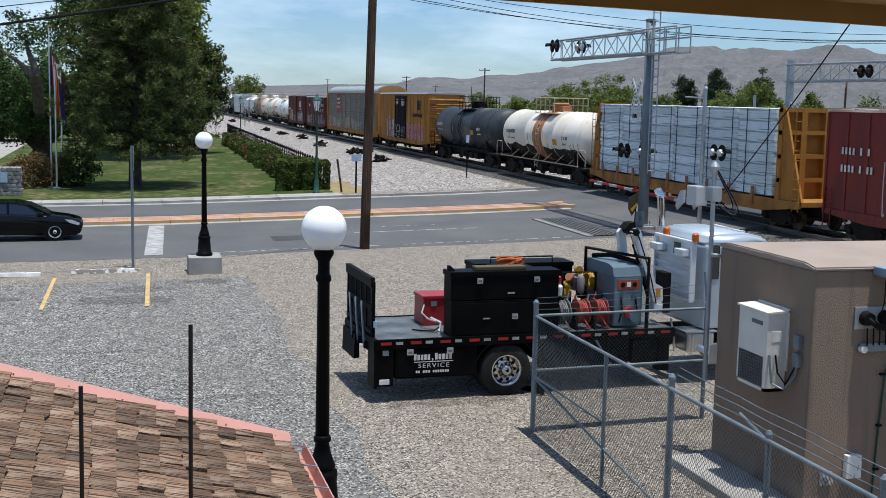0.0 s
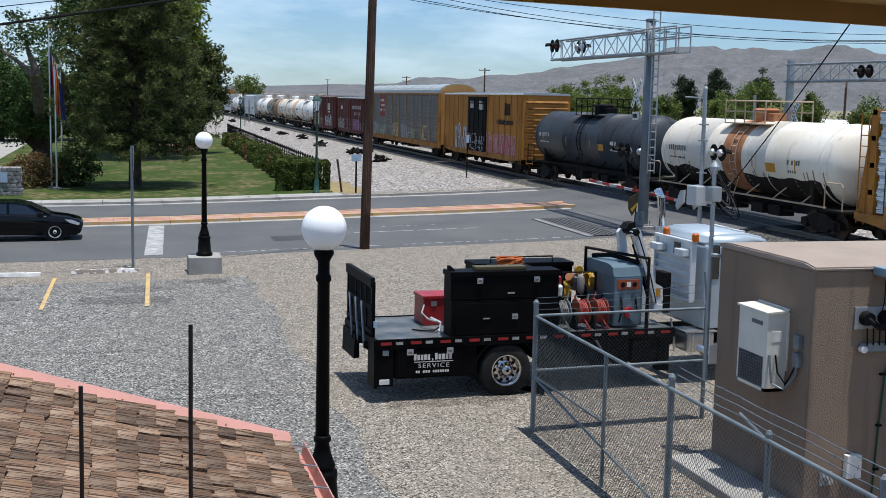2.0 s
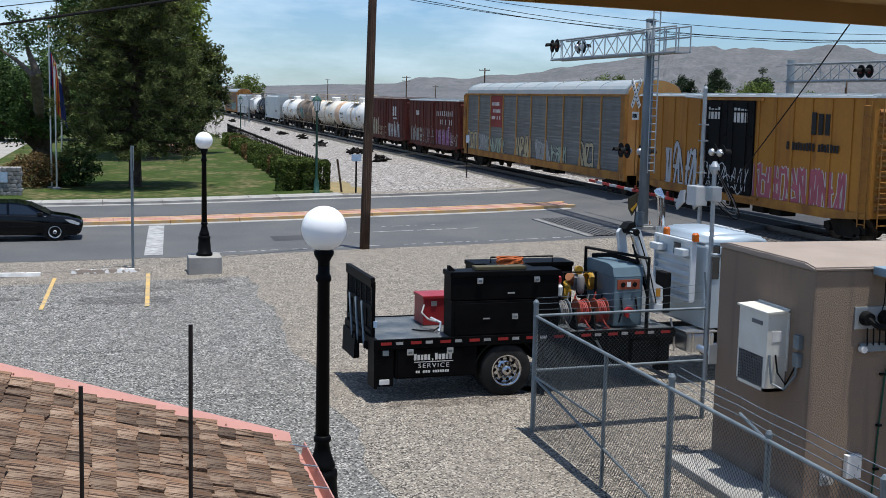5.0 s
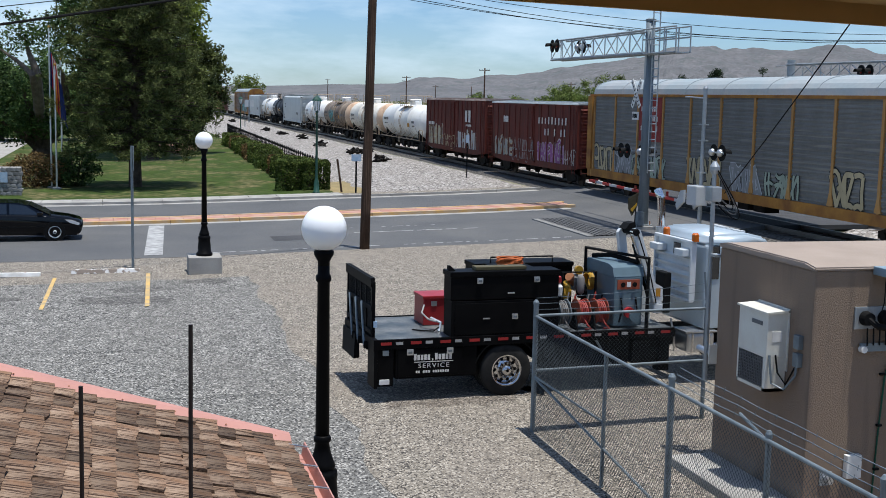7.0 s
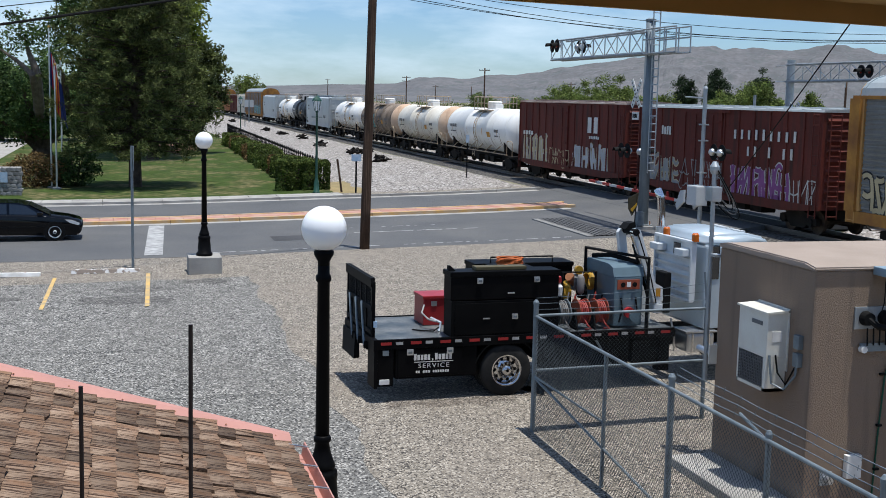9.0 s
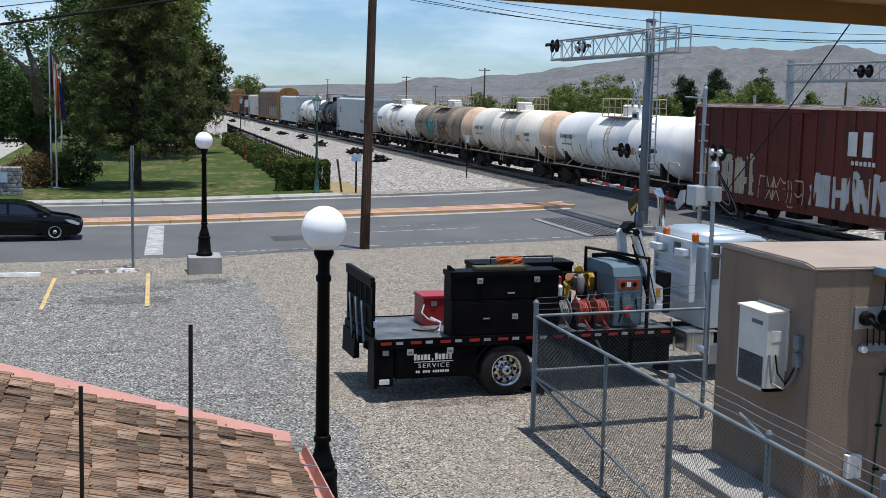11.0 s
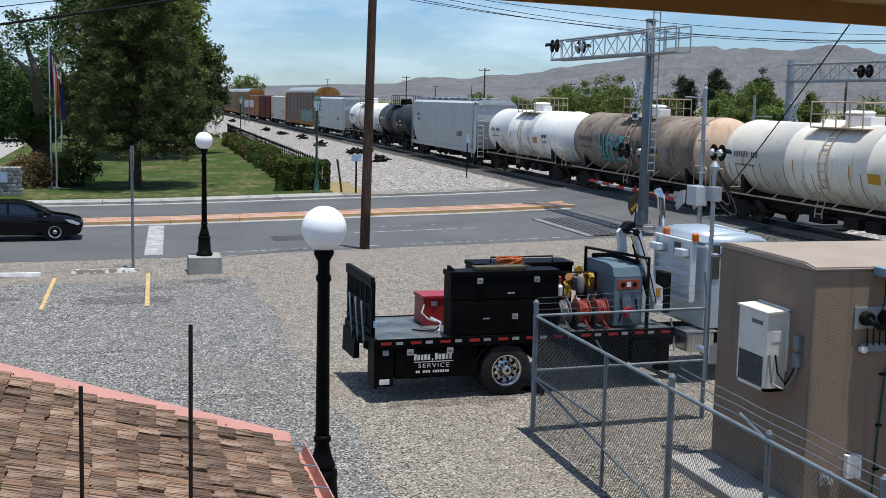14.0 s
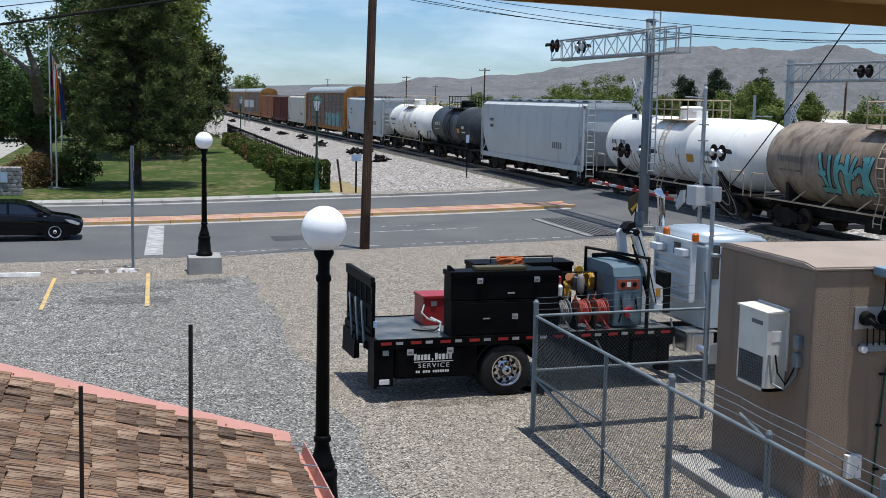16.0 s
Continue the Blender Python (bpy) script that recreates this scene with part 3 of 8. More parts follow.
def boxcar(s0, s1, H, body, roof, label, ribs=14, door=(0.0, 3.0), door_mat=None, plug=False, end_mat=None):
    car, h = new_car("boxcar", s0, s1, label)
    W, zf = 1.50, 1.02
    bm = B()
    box(bm, -h, h, -W, W, zf, H - 0.12)
    part("body", bm, body, car)
    rib = None
    for i in range(ribs + 1):
        x = -h + 0.06 + (2 * h - 0.12) * i / ribs
        if abs(x - door[0]) < door[1] / 2:
            continue
        for s in (-1, 1):
            if rib is None:
                o = part("side_rib", box(B(), -0.055, 0.055, -0.045, 0.045, zf, H - 0.2), body, car)
                rib = o.data
            else:
                o = new("side_rib", rib)
                o.parent = car
            o.location = (x, s * W, 0)
    bm = B()
    for s in (-1, 1):
        prism(bm, [(-h, zf - 0.02), (-h, zf + 0.14), (h, zf + 0.14), (h, zf - 0.02), (h - 2.6, zf - 0.22), (-h + 2.6, zf - 0.22)], "y", s * (W + 0.03) - 0.03, s * (W + 0.03) + 0.03)
    part("side_sill", bm, end_mat or body, car)
    bm = B()
    prism(bm, [(-W - 0.06, H - 0.16), (W + 0.06, H - 0.16), (W + 0.02, H - 0.08), (0, H), (-W - 0.02, H - 0.08)], "x", -h - 0.04, h + 0.04)
    for i in range(13):
        x = -h + 0.2 + (2 * h - 0.4) * i / 12
        prism(bm, [(-W, H - 0.1), (W, H - 0.1), (W, H - 0.05), (0, H + 0.03), (-W, H - 0.05)], "x", x - 0.04, x + 0.04)
    part("roof", bm, roof, car)
    for s in (-1, 1):
        z = zf + 0.3
        while z < H - 0.4:
            part("end_corrugation", prism(B(), [(s * h, z - 0.11), (s * (h + 0.09), z), (s * h, z + 0.11)], "y", -W + 0.12, W - 0.12), end_mat or body, car)
            z += 0.36
    n = 2 if plug else 1
    for k in range(n):
        dw = door[1] / n
        x0 = door[0] - door[1] / 2 + dw * k + 0.02
        for s in (-1, 1):
            bm = B()
            box(bm, x0, x0 + dw - 0.04, s * (W + 0.055) - 0.04, s * (W + 0.055) + 0.04, zf + 0.1, H - 0.3, 0.015)
            for q in range(4):
                z = zf + 0.5 + q * (H - zf - 0.9) / 3.4
                box(bm, x0 + 0.1, x0 + dw - 0.14, s * (W + 0.11) - 0.02, s * (W + 0.11) + 0.02, z, z + 0.08)
            for f in (0.25, 0.75):
                rod(bm, (x0 + dw * f, s * (W + 0.13), zf + 0.15), (x0 + dw * f, s * (W + 0.13), H - 0.4), 0.025, n=6)
            part("door", bm, door_mat or body, car)
    for s in (-1, 1):
        bm = B()
        box(bm, door[0] - door[1] / 2 - 0.3, door[0] + door[1] / 2 + 0.6, s * (W + 0.1) - 0.04, s * (W + 0.1) + 0.04, H - 0.3, H - 0.2)
        part("door_track", bm, end_mat or body, car)
        bm = B()
        box(bm, door[0] - door[1] / 2 - 0.3, door[0] + door[1] / 2 + 0.6, s * (W + 0.1) - 0.05, s * (W + 0.1) + 0.05, zf, zf + 0.09)
        part("door_track", bm, end_mat or body, car)
    ladder("ladder", car, h - 0.35, -W - 0.09, 0.7, H - 0.2, end_mat or body)
    ladder("end_ladder", car, h + 0.14, -W + 0.4, 0.7, H - 0.2, end_mat or body, "y")
    ladder("step", car, -h + 0.35, -W - 0.09, 0.55, 1.9, end_mat or body)
    running_gear(car, h)
    return car, h, W


def autorack(s0, s1, panel, frame_mat, label, H=5.85, seed=1, sign=True):
    car, h = new_car("autorack_car", s0, s1, label)
    W = 1.50
    bm = B()
    box(bm, -h + 0.5, h - 0.5, -W + 0.03, W - 0.03, 1.15, 5.0)
    part("side_screen", bm, panel, car)
    n = 10
    step = (2 * h - 1.2) / n
    pm, qm = None, None
    for i in range(n):
        for s in (-1, 1):
            if pm is None:
                wave = [(0.0, 1.3)]
                for q in range(22):
                    z = 1.3 + q * 0.168
                    wave += [(-0.035, z + 0.015), (-0.035, z + 0.075), (-0.012, z + 0.09), (-0.012, z + 0.155)]
                wave.append((0.0, 1.3 + 22 * 0.168))
                half_ = wave + [(0.035, wave[-1][1]), (0.035, 1.3)]
                bm = prism(B(), half_, "x", 0.10, step - 0.10)
                o = part("corrugated_panel", bm, panel, car)
                pm = o.data
            else:
                o = new("corrugated_panel", pm)
                o.parent = car
            o.location = (-h + 0.6 + step * i, s * (W - 0.023), 0)
    for i in range(n + 1):
        for s in (-1, 1):
            if qm is None:
                bm = box(B(), -0.07, 0.07, -0.055, 0.055, 1.1, 5.03)
                prism(bm, [(-0.18, 1.25), (0.18, 1.25), (0.07, 1.7), (-0.07, 1.7)], "y", -0.065, 0.065)
                o = part("post", bm, frame_mat, car)
                qm = o.data
            else:
                o = new("post", qm)
                o.parent = car
            o.location = (-h + 0.6 + step * i, s * W, 0)
    bm = B()
    for s in (-1, 1):
        box(bm, -h, h, s * W - 0.08, s * W + 0.08, 0.82, 1.22)
        box(bm, -h, h, s * W - 0.06, s * W + 0.07, 4.98, 5.10)
        for e in (-1, 1):
            box(bm, min(e * h, e * (h - 0.55)), max(e * h, e * (h - 0.55)), s * W - 0.16, s * W + 0.02, 1.2, 5.0)
    part("body_frame", bm, "yellow_rust" if frame_mat == "rack_orange" else frame_mat, car)
    arc = [(-W * math.cos(math.pi * i / 12), 5.06 + (H - 5.06) * math.sin(math.pi * i / 12) ** 0.75) for i in range(13)]
    bm = B()
    prism(bm, arc, "x", -h + 0.35, h - 0.35)
    for i in range(9):
        x = -h + 0.5 + (2 * h - 1.0) * i / 8
        prism(bm, [(y * 1.006, 5.05 + (z - 5.05) * 1.02 + 0.01) for y, z in arc], "x", x - 0.05, x + 0.05)
    part("curved_roof", bm, "roof_grey", car, "pale galvanised curved roof")
    for e in (-1, 1):
        bm = B()
        prism(bm, [(-W + 0.1, 1.1), (W - 0.1, 1.1), *[(y * 0.94, z - 0.03) for y, z in arc[::-1]]], "x", e * (h - 0.22) - 0.06, e * (h - 0.22) + 0.06)
        for y in (-0.9, -0.3, 0.3, 0.9):
            box(bm, e * (h - 0.16) - 0.05, e * (h - 0.16) + 0.05, y - 0.05, y + 0.05, 1.15, 5.2)
        part("end_door", bm, frame_mat, car, "rusty end door")
    for x in (-h + 0.28, h - 0.28):
        ladder("ladder", car, x, -W - 0.08, 0.8, 5.0, frame_mat)
    if sign:
        x0 = -h + 0.6 + (2 * h - 1.2) * 3 / n
        bm = B()
        box(bm, x0 - 2.55, x0 - 0.12, -W - 0.05, -W - 0.02, 2.9, 4.95, 0.01)
        part("sign_panel", bm, "sign_red", car, "red company panel with white bars")
        for z in (4.3, 3.85, 3.4):
            stencil(car, x0 - 2.3, z, 1.9, 0.24, -W - 0.055, n=7, seed=int(z * 9))
    running_gear(car, h, 2.6)
    return car, h, W


def tank_car(s0, s1, shell, label, band=None, end=None, deck="rail_cream", R=1.47, stain=None, marks=True, seed=0, zc=2.62, belly=None):
    """s0, s1: the ends of the tank itself; the frame is a little longer at each end."""
    car, h0 = new_car("tank_car", s0 - 0.4, s1 + 0.4, label)
    h = h0 - 0.4
    prof = [(R * math.sin(math.pi / 2 * i / 8), -h + 0.75 * (1 - math.cos(math.pi / 2 * i / 8))) for i in range(9)]
    prof = prof + [(R, -h * 0.33), (R + 0.012, -h * 0.33), (R + 0.012, -h * 0.33 + 0.05), (R, -h * 0.33 + 0.05), (R, h * 0.33), (R + 0.012, h * 0.33), (R + 0.012, h * 0.33 + 0.05), (R, h * 0.33 + 0.05)] + [(r, -z) for r, z in prof[::-1]]
    part("tank", lathe(B(), prof, (0, 0, zc), "x", 48), shell, car, smooth=True)
    if end:
        e = [(r + 0.006, z + 0.005) for r, z in prof[-9:]]
        part("tank_end", lathe(B(), [(R + 0.006, h - 0.85)] + e, (0, 0, zc), "x", 48), end, car, "rust-stained end of the tank", smooth=True)
    if band:
        part("stained_band", lathe(B(), [(R + 0.008, -1.0), (R + 0.016, -0.95), (R + 0.016, 0.55), (R + 0.008, 0.6)], (0, 0, zc), "x", 48), band, car, "rust streaks down from the dome", smooth=True)
    for x in (-h + 0.9, h - 1.2):
        bm = lathe(B(), [(R + 0.01, x), (R + 0.03, x + 0.01), (R + 0.03, x + 0.09), (R + 0.01, x + 0.10)], (0, 0, zc), "x", 48)
        part("band", bm, shell, car, smooth=True)
    if belly:
        # dark up to an uneven line along the lower shell
        bm, rows = B(), []
        for i in range(60):
            x = -h + 0.8 + (2 * h - 1.6) * i / 59
            lim = radians(64 + 8 * noise.noise((x * 0.8, seed, 0)))
            rows.append([bm.verts.new((x, (R + 0.008) * math.sin(-lim + 2 * lim * q / 16), zc - (R + 0.008) * math.cos(-lim + 2 * lim * q / 16))) for q in range(17)])
        for a, b in zip(rows, rows[1:]):
            for q in range(16):
                bm.faces.new((a[q], a[q + 1], b[q + 1], b[q]))
        part("grimy_belly", bm, belly, car, "black lower part of the tank shell", smooth=True)
    top = zc + R
    bm = B()
    rod(bm, (-0.1, 0, top - 0.3), (-0.1, 0, top + 0.42), 0.52, 0.50, 16)
    rod(bm, (-0.1, 0, top + 0.42), (-0.1, 0, top + 0.5), 0.56, 0.4, 16)
    box(bm, 0.5, 0.95, -0.3, 0.3, top - 0.1, top + 0.3, 0.04)
    part("manway", bm, "rust" if stain else "matt_black" if shell == "tank_black" else "tank_clean", car)
    bm = B()
    for s in (-1, 1):
        box(bm, -1.6, 1.6, s * 0.85 - 0.22, s * 0.85 + 0.22, top - 0.16, top - 0.11)
    part("platform", bm, deck, car)
    bm = B()
    zt = top + 0.78
    for y in (-1.05, 1.05):
        for z in (zt, top + 0.35):
            rod(bm, (-1.6, y, z), (1.6, y, z), 0.028, n=6)
        for x in (-1.6, -0.8, 0.0, 0.8, 1.6):
            rod(bm, (x, y, top - 0.15), (x, y, zt), 0.028, n=6)
    for x in (-1.6, 1.6):
        rod(bm, (x, -1.05, zt), (x, 1.05, zt), 0.028, n=6)
    part("platform_railing", bm, deck, car)
    bm = B()
    e = []
    for i in range(9):
        a = radians(64 - i * 12)
        e.append((-(R + 0.06) * math.cos(a), zc + (R + 0.06) * math.sin(a)))
    for x in (-0.22, 0.22):
        pipe(bm, [(x, y, z) for y, z in e] + [(x, -1.53, 1.0), (x, -1.53, 0.75)], 0.022)
    for y, z in e + [(-1.53, 1.9), (-1.53, 1.55), (-1.53, 1.2), (-1.53, 0.9)]:
        rod(bm, (-0.22, y, z), (0.22, y, z), 0.02, n=6)
    part("side_ladder", bm, deck, car)
    bm = B()
    box(bm, -h0, h0, -0.32, 0.32, 0.78, 1.12)
    for s in (-1, 1):
        box(bm, min(s * h0, s * (h0 - 1.5)), max(s * h0, s * (h0 - 1.5)), -1.45, 1.45, 1.02, 1.10)
        prism(bm, [(-1.25, 1.08), (1.25, 1.08), (1.3, 2.1), (0.9, 1.62), (0, 1.35), (-0.9, 1.62), (-1.3, 2.1)], "x", s * (h - 1.9) - 0.12, s * (h - 1.9) + 0.12)
    part("stub_sill", bm, "under", car)
    bm = B()
    for y in (-1.50, 1.50):
        rod(bm, (-h + 0.6, y, 1.16), (h - 0.6, y, 1.16), 0.035, n=6)
        x = -h + 2.6
        while x < h - 2:
            rod(bm, (x, y, 1.16), (x + 0.35, y * 0.74, 1.62), 0.03, n=6)
            x += 2.0
        for s in (-1, 1):
            pipe(bm, [(s * h0, y, 1.1), (s * h0, y, 1.95), (s * (h0 - 0.12), y, 2.05), (s * (h0 - 1.0), y, 2.05), (s * (h0 - 1.1), y, 1.95), (s * (h0 - 1.1), y, 1.1)], 0.026)
    part("handrail", bm, deck, car)
    def skin(x, z):
        return -math.sqrt(max(R * R - (z - zc) ** 2, 0.01))
    # plate seams round the shell and runs of grime down the near side
    for x in (-h * 0.62, -h * 0.08, h * 0.12, h * 0.60):
        part("seam", lathe(B(), [(R + 0.001, x), (R + 0.007, x + 0.008), (R + 0.007, x + 0.022), (R + 0.001, x + 0.03)], (0, 0, zc), "x", 48), shell, car, smooth=True)
    if shell != "tank_black":
        rn = random.Random(seed + 90)
        bm = B()
        for q in range(26):
            x, z1 = rn.uniform(-h + 0.9, h - 0.9), zc - rn.uniform(0.1, 0.9)
            z0, w = zc - R * rn.uniform(0.82, 0.97), rn.uniform(0.02, 0.09)
            ribbon(bm, [(x + 0.02 * math.sin(e), z1 + (z0 - z1) * e / 7) for e in range(8)], w, lambda a, z: skin(a, z) - 0.006)
        tagged(part("grime_run", bm, "grime", car, "thin brown grime runs"), kind="stuff")
    if marks:
        for x in (-h * 0.72, -h * 0.25, h * 0.2, h * 0.62):
            bm = B()
            ribbon(bm, [(x, zc - 0.35 + 0.09 * q) for q in range(6)], 0.07, lambda a, z: skin(a, z) - 0.012)
            part("reflector", bm, "mark_orange", car)
        ink = "mark_white" if shell == "tank_black" else "mark_grey"
        stencil(car, -h + 1.5, zc + 0.02, 1.9, 0.24, lambda a, z: skin(a, z) - 0.01, ink, 10, seed, 0.6)
        stencil(car, -h + 1.6, zc - 0.32, 1.5, 0.07, lambda a, z: skin(a, z) - 0.01, ink, 14, seed + 1, 0.5)
        stencil(car, h * 0.55, zc - 0.1, 0.9, 0.2, lambda a, z: skin(a, z) - 0.01, ink, 6, seed + 2)
        stencil(car, h * 0.55, zc - 0.4, 0.9, 0.2, lambda a, z: skin(a, z) - 0.01, ink, 6, seed + 3)
        bm = B()
        ribbon(bm, [(h * 0.33, zc - 0.28), (h * 0.33 + 0.75, zc - 0.28)], 0.34, lambda a, z: skin(a, z) - 0.012)
        part("placard", bm, "mark_orange", car)
    running_gear(car, h0, 1.9)
    return car, h, skin


def hopper_car(s0, s1, paint, label, roof="roof_grey", H=4.72, seed=0):
    car, h = new_car("hopper_car", s0, s1, label)
    W = 1.55
    # cross-section with softly bowed sides; the lower body draws in towards the ends
    vs_rows = []
    bm = B()
    for x, low in ((-h + 0.05, 3.1), (-h + 0.35, 2.6), (-h + 0.9, 1.75), (-h + 1.5, 1.15), (h - 1.5, 1.15), (h - 0.9, 1.75), (h - 0.35, 2.6), (h - 0.05, 3.1)):
        row = []
        for i in range(9):
            z = low + (H - 0.32 - low) * i / 8
            f = (z - 1.15) / (H - 0.32 - 1.15)
            row.append((-(W - 0.10 + 0.10 * math.sin(math.pi * f)), z))
        row += [(-W + 0.45, H - 0.06), (W - 0.45, H - 0.06)] + [(-y, z) for y, z in row[::-1]]
        vs_rows.append([bm.verts.new((x, y, z)) for y, z in row])
    for a, b in zip(vs_rows, vs_rows[1:]):
        k = len(a)
        for i in range(k):
            bm.faces.new((a[i], b[i], b[(i + 1) % k], a[(i + 1) % k]))
    bm.faces.new(vs_rows[0]), bm.faces.new(vs_rows[-1][::-1])
    bmesh.ops.recalc_face_normals(bm, faces=bm.faces)
    part("body", bm, paint, car)
    bm = B()
    for s in (-1, 1):
        box(bm, -h, h, s * (W - 0.05) - 0.04, s * (W - 0.05) + 0.04, 0.92, 1.22)
    part("side_sill", bm, paint, car)
    bm = B()
    for x in (-h * 0.6, -h * 0.2, h * 0.2, h * 0.6):
        prism(bm, [(x - 1.4, 1.2), (x + 1.4, 1.2), (x + 0.35, 0.45), (x - 0.35, 0.45)], "y", -1.2, 1.2)
    part("discharge_hopper", bm, "under", car)
    bm = B()
    for y in (-1.05, -0.45, 0.45, 1.05):
        box(bm, -h + 0.05, h - 0.05, y - 0.16, y + 0.16, H, H + 0.03)
    for i in range(10):
        x = -h + 0.8 + (2 * h - 1.6) * i / 9
        box(bm, x - 0.5, x + 0.3, -0.35, 0.35, H - 0.06, H + 0.07, 0.02)
    part("roof_walk", bm, roof, car)
    for s in (-1, 1):
        bm = B()
        for y in (-W + 0.05, W - 0.05):
            box(bm, s * (h - 0.02) - 0.05, s * (h - 0.02) + 0.05, y - 0.06, y + 0.06, 1.0, H - 0.25)
            rod(bm, (s * h, y, 1.1), (s * (h - 1.5), y * 0.9, 2.4), 0.05, n=6)
        box(bm, s * (h - 0.02) - 0.05, s * (h - 0.02) + 0.05, -W, W, H - 0.42, H - 0.25)
        part("end_frame", bm, paint, car)
    ladder("ladder", car, h - 0.3, -W - 0.02, 0.6, H - 0.1, paint)
    ladder("end_ladder", car, h + 0.08, -W + 0.45, 0.6, H - 0.1, paint, "y")
    ladder("ladder", car, -h + 0.3, -W - 0.02, 0.6, H - 0.1, paint)
    stencil(car, -h + 1.9, 3.3, 0.9, 0.2, -W - 0.01, "mark_grey", 4, seed)
    stencil(car, -h + 1.9, 2.9, 0.9, 0.2, -W - 0.01, "mark_grey", 6, seed + 1)
    stencil(car, h * 0.5, 2.0, 1.6, 0.5, -W + 0.02, "mark_grey", 5, seed + 2)
    running_gear(car, h, 1.8)
    return car, h, W


def lumber_car(s0, s1):
    car, h = new_car("bulkhead_flatcar", s0, s1, "yellow bulkhead flatcar carrying wrapped grey lumber bundles")
    W = 1.45
    bm = B()
    box(bm, -h, h, -W, W, 1.0, 1.18)
    for s in (-1, 1):
        prism(bm, [(-h, 1.18), (h, 1.18), (h, 0.95), (h - 2.6, 0.66), (-h + 2.6, 0.66), (-h, 0.95)], "y", s * W - 0.05, s * W + 0.05)
    part("deck", bm, "yellow_rust", car)
    for e in (-1, 1):
        o = 0.9 if e < 0 else 1.75
        bh_ = part("bulkhead", box(B(), e * (h - o) - 0.04, e * (h - o) + 0.04, -W, W, 1.1, 4.6), "yellow_car", car, "yellow end bulkhead")
        for y in (-W + 0.1, -W / 3, W / 3, W - 0.1):
            part("bulkhead_post", box(B(), e * (h - o + 0.15) - 0.12, e * (h - o + 0.15) + 0.12, y - 0.1, y + 0.1, 1.1, 4.65), "yellow_car", bh_)
        for z in (1.9, 2.8, 3.7, 4.55):
            part("bulkhead_rail", box(B(), e * (h - o + 0.15) - 0.11, e * (h - o + 0.15) + 0.11, -W, W, z - 0.08, z + 0.08), "yellow_car", bh_)
        for y in (-W + 0.1, W - 0.1):
            part("gusset", prism(B(), [(e * (h - o + 0.2), 4.6), (e * (h - o + 0.35), 4.6), (e * h, 1.15), (e * (h - o + 0.2), 1.15)], "y", y - 0.04, y + 0.04), "yellow_car", bh_)
        ladder("ladder", car, e * (h - 0.3), -W - 0.02, 0.8, 4.5, "yellow_car")
    cols, rows = 6, 8
    bw, bh = (2 * h - 3.05) / cols, 0.42
    rnd = random.Random(4)
    packs = []
    for k in range(6):
        near_, far_ = [], []
        for q in range(6):
            o, p_, za, zb = rnd.uniform(-0.03, 0.025), rnd.uniform(-0.03, 0.03), q * bh / 6, (q + 1) * bh / 6
            near_ += [(-W + 0.12, za), (-W + 0.07 + o, za + 0.006), (-W + 0.07 + o, zb - 0.010), (-W + 0.12, zb - 0.004)]
            far_ += [(W - 0.12, za), (W - 0.07 + p_, za + 0.006), (W - 0.07 + p_, zb - 0.010), (W - 0.12, zb - 0.004)]
        bm = prism(B(), near_ + far_[::-1], "x", -bw / 2 - rnd.uniform(0.0, 0.12), bw / 2 - rnd.uniform(0.13, 0.17))
        me = bpy.data.meshes.new("lumber_pack")
        bm.normal_update(), bm.to_mesh(me), bm.free()
        me.materials.append(M["lumber"])
        packs.append(me)
    straps = B()
    for c in range(cols):
        for r in range(rows):
            ob = new("lumber_pack", packs[(c * 5 + r * 3 + c * r) % 6])
            ob.parent = car
            x, y, z = -h + 1.1 + bw * (c + 0.5), rnd.uniform(-0.03, 0.03), 1.24 + bh * r
            ob.location = (x, y, z)
            if r == rows - 1:
                for q in (-0.34, 0.24):
                    xx = x + bw * q + rnd.uniform(-0.3, 0.3)
                    box(straps, xx - 0.009, xx + 0.009, -W + 0.012, -W + 0.045, 1.24, z + bh - 0.02)
    part("strap", straps, "strap", car, "dull grey steel straps")
    bm = B()
    i = 0
    x = -h + 1.8
    while x < h - 1.4:
        for y in (-W - 0.09, W + 0.09):
            part("stake_pocket", box(B(), x - 0.07, x + 0.07, y - 0.04, y + 0.04, 0.85, 1.55), "rust", car)
        x += 1.9
    bm.free()
    running_gear(car, h, 2.0)


